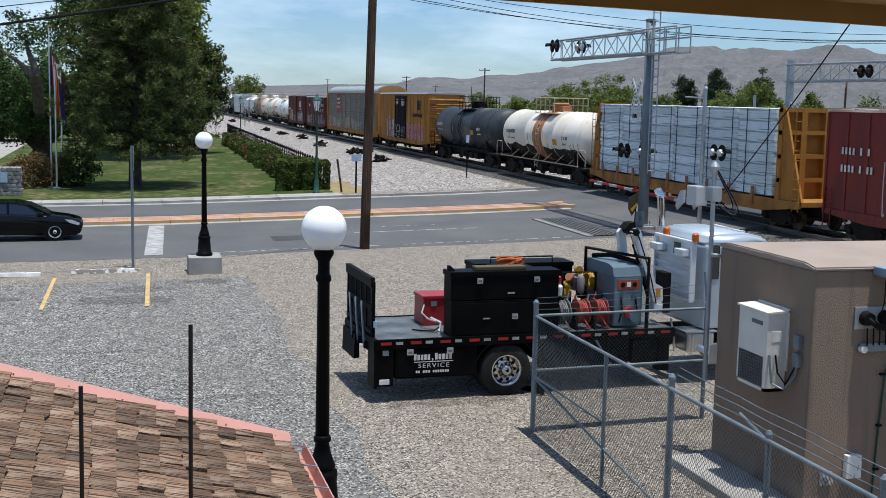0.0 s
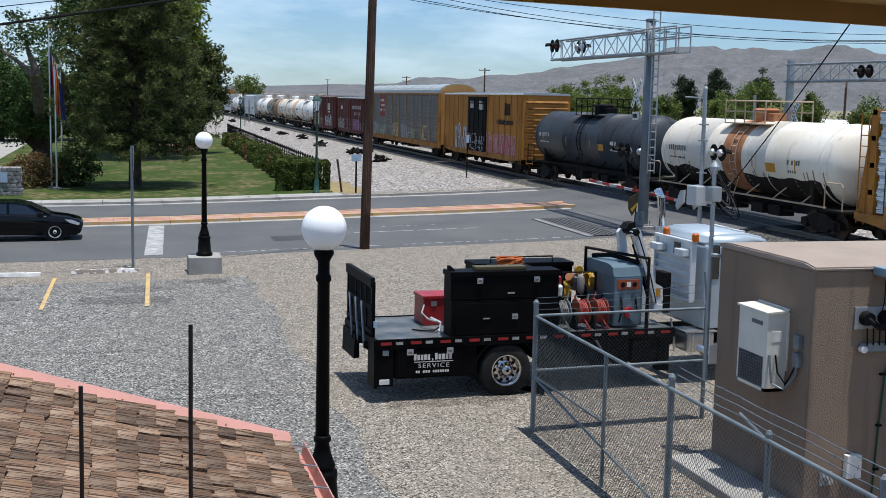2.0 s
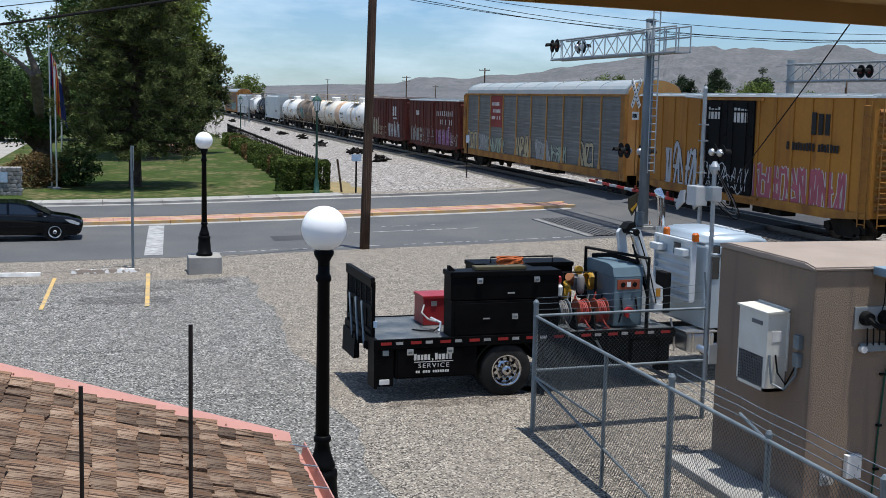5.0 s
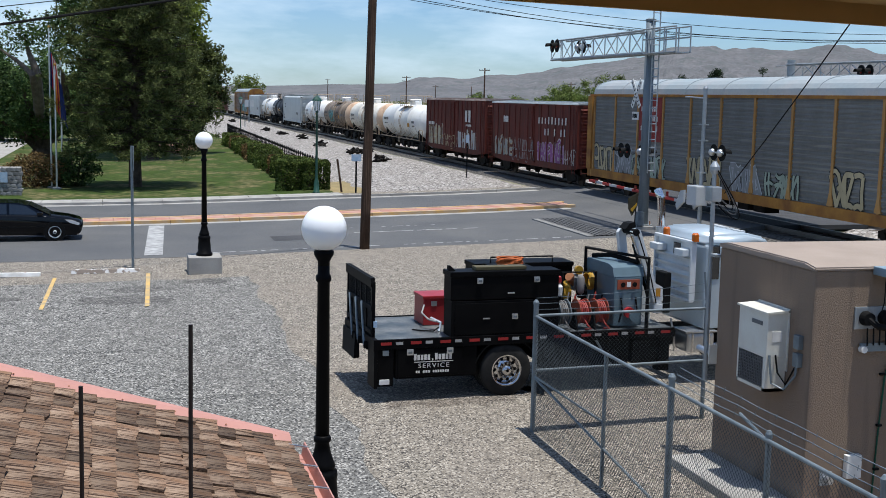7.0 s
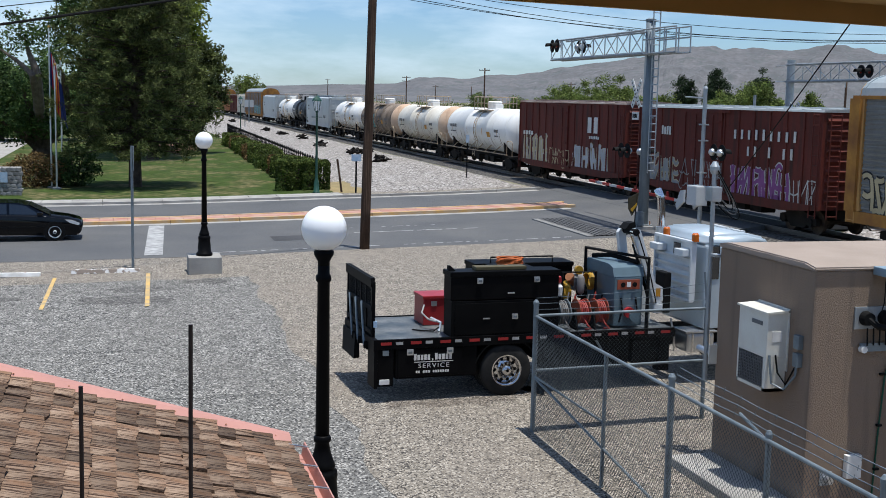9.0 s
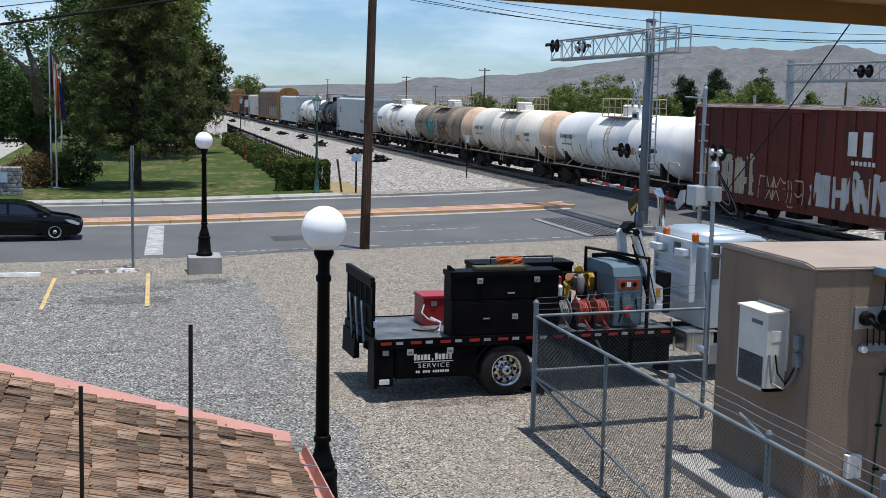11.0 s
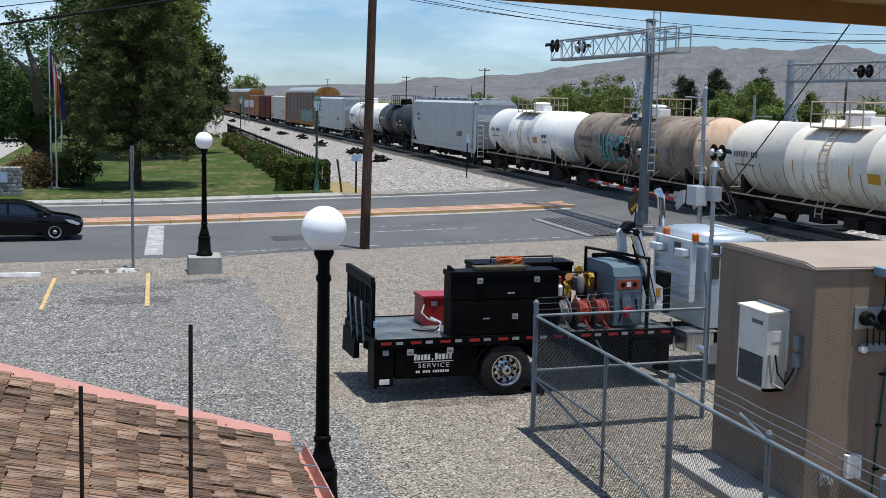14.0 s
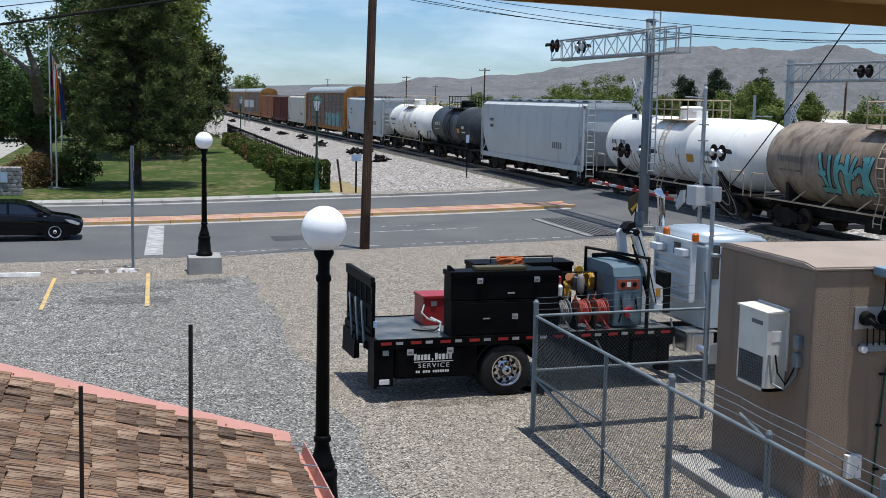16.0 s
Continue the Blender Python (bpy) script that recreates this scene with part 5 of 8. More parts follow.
def crossbuck(parent, x, y, z, s=0.55):
    x_ = part("crossbuck", prism(B(), [(-0.11, -1.1 * s), (0.11, -1.1 * s), (0.11, 1.1 * s), (-0.11, 1.1 * s)], "y", -0.01, 0.01), "white_stop", parent, "white crossbuck sign")
    x_.matrix_basis = pose(x, y, z, 0, 38, 0)
    b = part("crossbuck", prism(B(), [(-0.11, -1.1 * s), (0.11, -1.1 * s), (0.11, 1.1 * s), (-0.11, 1.1 * s)], "y", -0.01, 0.01), "white_stop", parent, "white crossbuck sign")
    b.matrix_basis = pose(x, y - 0.025, z, 0, -38, 0)
    for o, dy in ((x_, 0), (b, 0)):
        for k in range(7):
            q = part("letter_bar", box(B(), -0.06, 0.06, -0.014, 0.014, -0.5 * s * 1.9 + k * 0.15 * s * 2, -0.5 * s * 1.9 + k * 0.15 * s * 2 + 0.05), "matt_black", o)


M["lens_red"] = mat("dark_red_lens", (0.16, 0.012, 0.012), 0.2)
M["mast_grey"] = mat("weathered_galvanised", (0.20, 0.235, 0.26), 0.6, 0.25, dark=(0.15, 0.18, 0.20), big=1.5, fine=20, amount=0.25, streak=((0.11, 0.125, 0.14), 6, 0.5, 0.5, 0.8))
M["flag_dark"] = mat("dark_cloth", (0.06, 0.05, 0.03), 0.9)


def build_crossing():
    gx, gy = -43.9, 20.25
    z0 = G(gx, gy)
    m = thing("cantilever_signal", pose(0, 0, 0), "galvanised cantilever crossing signal mast with ladder and flashers", "crossing signal")
    part("mast", pipe(B(), [(gx, gy, z0), (gx, gy, z0 + 4), (gx, gy, 9.05)], lambda u: 0.215 - 0.03 * u, 16), "mast_grey", m, smooth=True)
    part("mast_cap", lathe(B(), [(0.205, 8.98), (0.21, 9.06), (0.12, 9.10)], (gx, gy, 0), n=16), "mast_grey", m)
    part("base_plate", box(B(), gx - 0.4, gx + 0.4, gy - 0.4, gy + 0.4, z0 - 0.1, z0 + 0.16, 0.02), "concrete", m)
    part("base_plate", box(B(), gx - 0.3, gx + 0.3, gy - 0.3, gy + 0.3, z0 + 0.16, z0 + 0.22), "galv", m)
    bm = B()
    for i in range(4):
        a = math.pi / 4 + math.pi / 2 * i
        rod(bm, (gx + 0.3 * math.cos(a), gy + 0.3 * math.sin(a), z0 + 0.2), (gx + 0.3 * math.cos(a), gy + 0.3 * math.sin(a), z0 + 0.36), 0.03)
    part("anchor_bolt", bm, "rust", m)
    part("junction_box", box(B(), gx + 0.16, gx + 0.42, gy - 0.42, gy - 0.12, z0 + 0.2, z0 + 0.75, 0.02), "fence_grey", m)
    truss_arm(m, gx, -54.4, gy, 7.72, 8.62)
    bm = B()
    for dy in (-0.3, 0.3):
        for z in (7.7, 8.25, 8.65):
            rod(bm, (gx, gy + dy, z), (gx + 2.9, gy + dy, z), 0.03, n=6)
        for x in (gx + 0.8, gx + 1.9, gx + 2.9):
            rod(bm, (x, gy + dy, 7.7), (x, gy + dy, 8.65), 0.03, n=6)
    box(bm, gx, gx + 2.9, gy - 0.3, gy + 0.3, 7.66, 7.70)
    part("service_platform", bm, "galv", m)
    ld = B()
    for s in (-0.2, 0.2):
        rod(ld, (gx + 0.34, gy + 0.10 + s * 0.72, 3.0), (gx + 0.34, gy + 0.10 + s * 0.72, 9.6), 0.028, n=6)
    z = 3.1
    while z < 9.6:
        rod(ld, (gx + 0.34, gy - 0.04, z), (gx + 0.34, gy + 0.24, z), 0.022, n=6)
        z += 0.31
    for z in (3.6, 5.2, 6.8, 8.4):
        rod(ld, (gx + 0.15, gy + 0.10, z), (gx + 0.34, gy + 0.10, z), 0.025, n=6)
    part("ladder", ld, "galv", m, "long caged ladder")
    signal_pair(m, "flasher", (-53.3, gy - 0.45, 8.35), -1)
    signal_pair(m, "flasher", (-52.5, gy + 0.40, 8.30), 1)
    signal_pair(m, "flasher", (-44.7, gy - 0.5, 3.85), -1)
    signal_pair(m, "flasher", (-44.6, gy + 0.2, 3.80), 1)
    crossbuck(m, -44.95, gy - 0.02, 6.15, 0.62)
    sg = part("track_count_sign", box(B(), -44.62, -44.0, gy - 0.33, gy - 0.31, 5.1, 5.42, 0.008), "white_stop", m, "small white sign with black bars")
    for k in range(4):
        part("letter_bar", box(B(), -44.54 + k * 0.12, -44.47 + k * 0.12, gy - 0.345, gy - 0.33, 5.18, 5.34), "matt_black", sg)
    # gate mast with its mechanism and lowered arm
    x, y = -40.5, 21.0
    z0 = G(x, y)
    g = thing("crossing_gate", pose(0, 0, 0), "grey crossing gate mast with lowered red and white arm", "crossing gate")
    part("mast", rod(B(), (x, y, z0), (x, y, 6.35), 0.085, 0.075, 14), "galv", g)
    part("cap", lathe(B(), [(0.09, 6.33), (0.10, 6.36), (0.05, 6.46)], (x, y, 0), n=14), "galv", g)
    part("foundation", box(B(), x - 0.35, x + 0.35, y - 0.35, y + 0.35, z0 - 0.1, z0 + 0.2, 0.02), "concrete", g)
    bm = B()
    rod(bm, (x, y, 6.0), (x - 1.6, y, 6.05), 0.03)
    for z in (5.0, 4.4, 3.2):
        box(bm, x - 0.16, x + 0.16, y - 0.13, y + 0.13, z, z + 0.05)
    part("bracket", bm, "galv", g)
    signal_pair(g, "flasher", (x + 0.75, y + 0.15, 4.02), 1)
    bm = box(B(), x - 0.42, x + 0.38, y - 0.38, y + 0.1, 2.0, 2.75, 0.05)
    part("mechanism_box", bm, "beige_grey", g, "pale grey gate mechanism box")
    part("counterweight", prism(B(), [(x - 0.4, 2.55), (x - 0.4, 2.1), (x - 0.95, 1.75), (x - 1.05, 1.95), (x - 0.7, 2.5)], "y", y - 0.5, y - 0.42), "beige_grey", g)
    bm = prism(B(), [(x - 0.4, 2.55), (x - 0.4, 2.1), (x - 0.95, 1.75), (x - 1.05, 1.95), (x - 0.7, 2.5)], "y", y + 0.2, y + 0.28)
    part("counterweight", bm, "beige_grey", g)
    for i in range(12):
        a = x - 0.7 - i * 0.8
        part("gate_arm", box(B(), a - 0.8, a, y - 0.34, y - 0.28, 2.02 + 0.012 * i, 2.13 + 0.012 * i), "arm_red" if i % 2 else "beige_grey", g, "red stripe of the gate arm" if i % 2 else "white stripe of the gate arm")
    for a in (2.2, 5.2, 9.4):
        part("arm_lamp", rod(B(), (x - a, y - 0.31, 2.17), (x - a, y - 0.31, 2.34), 0.06, 0.06, 10), "lens_red", g)
    # the signal for the other direction, beyond the tracks
    fx, fy = -54.5, 33.0
    f = thing("cantilever_signal", pose(0, 0, 0), "galvanised cantilever crossing signal beyond the tracks", "crossing signal")
    part("mast", rod(B(), (fx, fy, G(fx, fy)), (fx, fy, 8.1), 0.22, 0.2, 16), "galv", f)
    part("base_plate", box(B(), fx - 0.4, fx + 0.4, fy - 0.4, fy + 0.4, G(fx, fy) - 0.1, G(fx, fy) + 0.15, 0.02), "concrete", f)
    truss_arm(f, fx, -42.0, fy, 7.0, 7.85)
    signal_pair(f, "flasher", (-47.4, fy - 0.45, 7.4), -1)
    signal_pair(f, "flasher", (-46.0, fy + 0.4, 7.4), 1)
    bm = B()
    rod(bm, (fx, fy - 0.3, 7.0), (fx - 0.9, fy - 0.3, 7.0), 0.03)
    rod(bm, (fx, fy - 0.3, 7.8), (fx - 0.9, fy - 0.3, 7.8), 0.02)
    part("service_platform", bm, "galv", f)
    crossbuck(f, fx + 0.85, fy - 0.2, 5.4, 0.6)
    h = thing("crossing_gate", pose(0, 0, 0), "grey crossing gate mast beyond the tracks", "crossing gate")
    part("mast", rod(B(), (-56.2, 32.0, 0.7), (-56.2, 32.0, 6.3), 0.085, 0.075, 12), "galv", h)
    part("bracket", rod(B(), (-56.2, 32.0, 5.2), (-54.4, 32.0, 5.2), 0.03), "galv", h)
    part("mechanism_box", box(B(), -56.6, -55.8, 31.8, 32.3, 1.9, 2.6, 0.05), "beige_grey", h)


M["beige_grey"] = mat("pale_grey_enamel", (0.50, 0.52, 0.53), 0.5, dark=(0.44, 0.46, 0.47), big=2, amount=0.1)
M["arm_red"] = mat("red_reflective", (0.50, 0.05, 0.04), 0.5, amount=0.2)


def small_signs():
    def post_sign(name, x, y, h, r, label, plate=None, lean=(0, 0), material="fence_grey"):
        t = thing(name, pose(x, y, G(x, y)), label, "sign post")
        part("post", rod(B(), (0, 0, -0.2), (lean[0], lean[1], h), r, n=8), material, t)
        if plate:
            w, hh, pm = plate
            part("plate", box(B(), -0.012 + lean[0] + 0.04, 0.012 + lean[0] + 0.04, -w / 2 + lean[1], w / 2 + lean[1], h - hh, h, 0.004), pm, t)
        return t
    t = post_sign("sign_post", -39.7, 0.30, 4.0, 0.045, "tall thin grey sign post seen edge-on")
    part("plate", box(B(), -0.25, 0.25, 0.05, 0.065, 3.2, 3.98, 0.01), "galv", t)
    post_sign("milepost", -73.0, 21.3, 2.75, 0.04, "thin dark rail post with a small blue plate", (0.22, 0.5, "plate_blue"), material="matt_black")
    post_sign("information_sign", -64.7, 12.5, 2.2, 0.05, "dark post with a small white sign", (0.55, 0.38, "plate_blue"), material="matt_black")
    post_sign("wooden_post", -65.6, 11.9, 1.9, 0.06, "leaning weathered wooden post", lean=(0.0, -0.3), material="wood_pole")
    post_sign("sign_post", -215.0, 22.0, 4.0, 0.12, "pale equipment post beside the track", (1.6, 1.3, "beige_grey"))
    post_sign("sign_post", -188.0, 18.6, 3.2, 0.06, "thin pale post on the gravel")
    # dark heaps of rail scrap on the stone
    rnd = random.Random(8)
    for k, (x, y) in enumerate(((-92.2, 19.7), (-103.3, 19.9), (-103.8, 21.1), (-119.6, 19.5), (-138.4, 20.3), (-152.8, 19.9), (-167.9, 19.5), (-221.0, 19.7))):
        t = thing("scrap_heap", pose(x, y, G(x, y)), "low dark heap of rusty rail scrap on the stones", "scrap heap", "scrap heaps beside the track")
        for q in range(16):
            bm = box(B(), -0.35, 0.35, -0.12, 0.12, -0.05, 0.05, 0.02)
            o = part("tie_plate", bm, "under", t)
            rr = rnd.uniform(0, 0.6)
            a = rnd.uniform(0, 6.28)
            o.matrix_basis = pose(rr * math.cos(a) * 0.7, rr * math.sin(a), 0.08 + max(0, 0.55 - rr * 0.55) * rnd.random(), rnd.uniform(-30, 30), rnd.uniform(-30, 30), rnd.uniform(0, 180))


M["plate_blue"] = mat("pale_blue_plate", (0.30, 0.42, 0.55), 0.5, dark=(0.45, 0.52, 0.60), big=4, amount=0.1)

build_tracks()
build_kerbs()
build_marks()
globe_lamp(-38.25, 2.5, 0.66, 0.52, "black cast-iron globe lamp on a concrete block by the road")
globe_lamp(-14.22, 2.36, 0.54, 0.62, "black cast-iron globe lamp at the edge of the lot")
green_lamp(-66.0, 10.5, 5.5, "green lantern street lamp beside the hedge")
green_lamp(-142.5, 13.6, 5.1, "green lantern street lamp far along the hedge")
utility_pole(-42.0, 8.45, 10.5, 0.185, (0.0, 0.22), "tall weathered brown wooden utility pole")
for x, y, h, a in ((-300, 70.8, 10.9, 2), (-220, 67.3, 11.3, 1), (-500, 84, 12.5, 1), (-250, 96.6, 9.5, 1), (-420, 110, 10, 1), (-120, 79.8, 8.4, 0), (-340, 100, 9, 0), (-170, 88, 7.5, 0)):
    utility_pole(x, y, h, 0.16, (0.0, 0.05), "distant wooden utility pole beyond the tracks", a)
build_crossing()
small_signs()


# ---- the equipment building, its fence and the roofs by the camera ----
def chain_link(bm, a, b, z0, z1, mesh=0.075, r=0.0036):
    """Diamond wire mesh between two uprights."""
    a, b = Vector(a), Vector(b)
    L = (b - a).length
    d = (b - a) / L
    nrm = Vector((-d.y, d.x, 0)) * r
    H = z1 - z0
    k = int((L + H) / mesh)
    for i in range(k):
        for s in (1, -1):
            u0 = i * mesh - (H if s > 0 else 0)
            u1 = u0 + H * s if s > 0 else u0 - H
            p, q = (u0, z0), (u1, z1)
            # clip to 0..L
            du, dz = q[0] - p[0], q[1] - p[1]
            t0, t1 = 0.0, 1.0
            ta, tb = (0 - p[0]) / du, (L - p[0]) / du
            t0, t1 = max(t0, min(ta, tb)), min(t1, max(ta, tb))
            if t1 - t0 < 0.01:
                continue
            P, Q = [a + d * (p[0] + du * t) + Vector((0, 0, p[1] + dz * t)) for t in (t0, t1)]
            w = Vector((d.x * r, d.y * r, 0)) * 0.72
            for e in (w, nrm):
                bm.faces.new([bm.verts.new(v) for v in (P - e, P + e, Q + e, Q - e)])


def build_fence():
    f = thing("chain_link_fence", pose(0, 0, 0), "grey galvanised chain-link fence with barbed wire strands", "fence")
    c, n_, e = (-19.15, 6.9), (-19.4, 10.3), (-3.0, 6.95)
    posts = [(c, 0.045, 2.32), ((-16.1, 6.93), 0.03, 2.02), ((-13.95, 6.95), 0.045, 2.22), ((-11.5, 6.95), 0.036, 2.14), ((-9.4, 6.95), 0.045, 2.3), ((-6.4, 6.95), 0.036, 2.14), (n_, 0.04, 2.15)]
    for (x, y), r, h in posts:
        p = part("post", rod(B(), (x, y, -0.1), (x, y, h), r, n=12), "fence_grey", f)
        part("post_cap", lathe(B(), [(r * 1.15, h - 0.03), (r * 1.15, h + 0.01), (r * 0.6, h + 0.05)], (x, y, 0), n=12), "fence_grey", p)
    for a, b, z in ((c, e, 2.08), (c, n_, 2.09), (c, n_, 1.12)):
        part("rail", rod(B(), (*a, z), (*b, z), 0.026, n=10), "fence_grey", f)
    part("brace", rod(B(), (-16.1, 6.93, 1.02), (c[0], c[1], 1.02), 0.02), "fence_grey", f)
    part("brace", rod(B(), (c[0], c[1], 1.0), (-13.95, 6.95, 0.35), 0.022), "fence_grey", f)
    for a, b in ((c, e), (c, n_)):
        bm = B()
        chain_link(bm, (*a, 0), (*b, 0), 0.04, 2.07)
        tagged(part("wire_mesh", bm, "wire_grey", f, "diamond wire mesh"), kind="stuff")
    bm = B()
    pipe(bm, [(-11.5, 6.95, 2.05), (-12.42, 7.10, 2.13)], 0.02)
    part("barb_arm", bm, "fence_grey", f)
    bm = B()
    pipe(bm, [(n_[0], n_[1], 2.1), (n_[0] - 0.05, n_[1] - 0.05, 2.75)], 0.02)
    part("barb_arm", bm, "fence_grey", f)
    for k in range(3):
        bm = B()
        pts = [Vector((-13.95 + i * 0.4, 6.98 + 0.04 * k, 2.16 + 0.09 * k + 0.008 * math.sin(i * 1.7 + k))) for i in range(28)]
        pipe(bm, pts, 0.006, 4)
        for p in pts:
            rod(bm, p + Vector((0.0, 0, -0.03)), p + Vector((0.02, 0, 0.03)), 0.004, n=3)
        part("barbed_wire", bm, "fence_grey", f)
    for k in range(3):
        part("barbed_wire", pipe(B(), curve_pts((c[0], c[1], 2.2 + 0.1 * k), (n_[0], n_[1], 2.25 + 0.15 * k), 0.03), 0.005, 4), "fence_grey", f)


def build_hut():
    x0, x1, y0, y1, H = -17.15, -14.42, 9.3, 14.8, 3.52
    hut = thing("equipment_building", pose(0, 0, 0), "tan stucco equipment building with a flat tan roof", "building", kind="structure")
    bm = box(B(), x0, x1, y0, y1, -0.1, H, 0.03)
    part("wall", bm, "stucco", hut)
    bm = prism(B(), [(x0 - 0.03, H), (x1 + 0.03, H), (x1 + 0.03, H + 0.05), (x1 - 0.25, H + 0.10), (x0 + 0.25, H + 0.10), (x0 - 0.03, H + 0.05)], "y", y0 - 0.03, y1 + 0.03)
    bmesh.ops.bevel(bm, geom=list(bm.edges), offset=0.02, segments=2, affect="EDGES")
    part("roof", bm, "roof_tan", hut)
    # concrete pad in front
    pad = thing("concrete_pad", pose(-15.7, 8.75, 0.0), "rough concrete pad beside the building", "pad")
    part("slab", box(B(), -1.3, 1.6, -0.30, 0.52, -0.05, 0.16, 0.02), "concrete", pad)
    # wall-mounted air conditioner on the shaded side
    ax0, ax1, ay, az0, az1 = -15.85, -15.03, 9.3, 1.66, 2.82
    ac = thing("air_conditioner", pose(0, 0, 0), "beige wall-mounted air conditioner with dark louvres", "air conditioner")
    part("cabinet", box(B(), ax0, ax1, ay - 0.34, ay, az0 + 0.5, az1, 0.012), "beige", ac)
    part("top", prism(B(), [(ay, az1 + 0.04), (ay, az1), (ay - 0.37, az1 - 0.01), (ay - 0.37, az1 + 0.015)], "x", ax0 - 0.03, ax1 + 0.03), "beige", ac)
    fr = B()
    for a, b, c, d in ((ax0, ax0 + 0.04, az0, az0 + 0.5), (ax1 - 0.08, ax1, az0, az0 + 0.5), (ax0, ax1, az0, az0 + 0.05)):
        box(fr, a, b, ay - 0.34, ay - 0.02, c, d)
    part("lower_frame", fr, "beige", ac)
    part("dark_coil", box(B(), ax0 + 0.05, ax1 - 0.09, ay - 0.30, ay - 0.05, az0 + 0.05, az0 + 0.5), "matt_black", ac)
    for i in range(9):
        z = az0 + 0.08 + i * 0.047
        part("louvre", box(B(), ax0 + 0.04, ax1 - 0.08, ay - 0.345, ay - 0.31, z, z + 0.012), "mark_grey", ac)
    for i in range(15):
        x = ax0 + 0.06 + i * 0.048
        part("guard_bar", box(B(), x, x + 0.01, ay - 0.35, ay - 0.34, az0 + 0.05, az0 + 0.5), "mark_grey", ac)
    part("side_vent", box(B(), ax0 - 0.14, ax0 - 0.005, ay - 0.14, ay, az0 + 0.05, az1 - 0.42, 0.01), "beige", ac)
    part("side_vent_slot", box(B(), ax0 - 0.11, ax0 - 0.04, ay - 0.148, ay - 0.14, az0 + 0.25, az1 - 0.6), "mark_grey", ac)
    part("access_label", box(B(), ax1 + 0.001, ax1 + 0.006, ay - 0.26, ay - 0.10, 2.40, 2.55), "white_stop", ac)
    part("maker_plate", box(B(), ax0 + 0.38, ax0 + 0.68, ay - 0.347, ay - 0.34, 2.62, 2.68), "mark_grey", ac)
    part("rear_flange", box(B(), ax0 - 0.02, ax1 + 0.03, ay - 0.02, ay, az0 + 0.3, az1 + 0.06), "beige", ac)
    part("conduit", pipe(B(), [(ax1 + 0.02, ay - 0.3, az0 + 0.55), (ax1 + 0.08, ay - 0.28, az0 + 0.15), (ax1 + 0.2, ay - 0.15, az0 + 0.08), (ax1 + 0.32, ay - 0.05, az0 + 0.3), (ax1 + 0.34, ay - 0.04, az0 + 0.62)], 0.018), "fence_grey", ac)
    part("conduit", pipe(B(), [(ax1 + 0.02, ay - 0.2, az0 + 0.55), (ax1 + 0.06, ay - 0.18, az0 + 0.3), (ax1 + 0.16, ay - 0.1, az0 + 0.14), (ax1 + 0.30, ay - 0.05, az0 + 0.42)], 0.014), "matt_black", ac)
    sb = thing("wall_switch_box", pose(0, 0, 0), "grey metal switch box on the wall", "switch box")
    for z in (2.1, 2.36):
        part("box", box(B(), ax1 + 0.27, ax1 + 0.41, ay - 0.08, ay, z, z + 0.2, 0.008), "fence_grey", sb)
    # service mast with weatherhead and two boxes at the back corner
    sm = thing("service_mast", pose(0, 0, 0), "grey electric service mast with a weatherhead and small boxes", "service mast")
    mx, my = -17.32, 9.22
    part("pipe", rod(B(), (mx, my, 1.3), (mx - 0.02, my, 4.72), 0.038, n=10), "galv", sm)
    part("weatherhead", lathe(B(), [(0.05, 4.68), (0.08, 4.74), (0.08, 4.8), (0.03, 4.88)], (mx - 0.02, my, 0), n=12), "galv", sm)
    part("meter_box", box(B(), mx - 0.11, mx + 0.12, my - 0.10, my + 0.08, 4.24, 4.48, 0.02), "galv", sm)
    part("strap", box(B(), mx - 0.02, mx + 0.2, my - 0.03, my + 0.1, 3.35, 3.39), "galv", sm)
    part("service_elbow", rod(B(), (mx - 0.35, my + 0.05, 1.75), (mx + 0.2, my + 0.05, 1.75), 0.06), "alu", sm)
    part("flange", box(B(), mx + 0.19, mx + 0.22, my - 0.06, my + 0.2, 1.6, 1.92), "beige", sm)
    for k in range(4):
        loop = [(mx + 0.02 * k - 0.1 * u, my + 0.02 + (0.30 + 0.05 * k) * math.sin(math.pi * u * 0.94), 4.74 - (0.75 + 0.08 * k) * math.sin(math.pi * u * 0.62) + 0.35 * u * u) for u in [q / 16 for q in range(17)]]
        part("drip_loop", pipe(B(), loop, 0.010, 5), "matt_black" if k % 2 else "mark_grey", sm)
    # cable entry on the sunny side
    ce_ = thing("cable_entry", pose(0, 0, 0), "grey cable tray and entry plate with thick black cables", "cable entry")
    px = x1
    part("plate", box(B(), px, px + 0.03, 9.95, 11.6, 2.68, 3.0, 0.005), "galv", ce_)
    part("tray", box(B(), px + 0.02, px + 0.5, 10.2, 12.2, 3.46, 3.58, 0.01), "tray_blue", ce_)
    for k in range(7):
        part("tray_slot", box(B(), px + 0.501, px + 0.506, 10.25 + 0.27 * k, 10.42 + 0.27 * k, 3.49, 3.55), "mark_grey", ce_)
    for k in range(5):
        y = 10.12 + 0.30 * k
        part("boot", rod(B(), (px + 0.02, y, 2.84), (px + 0.14, y, 2.84), 0.11, 0.09, 14), "matt_black", ce_)
        part("cable", pipe(B(), [(px + 0.1, y, 2.84), (px + 0.26, y + 0.05, 2.76), (px + 0.3, y + 0.4, 2.70), (px + 0.3, y + 1.4, 2.72)], 0.045, 8), "matt_black", ce_)
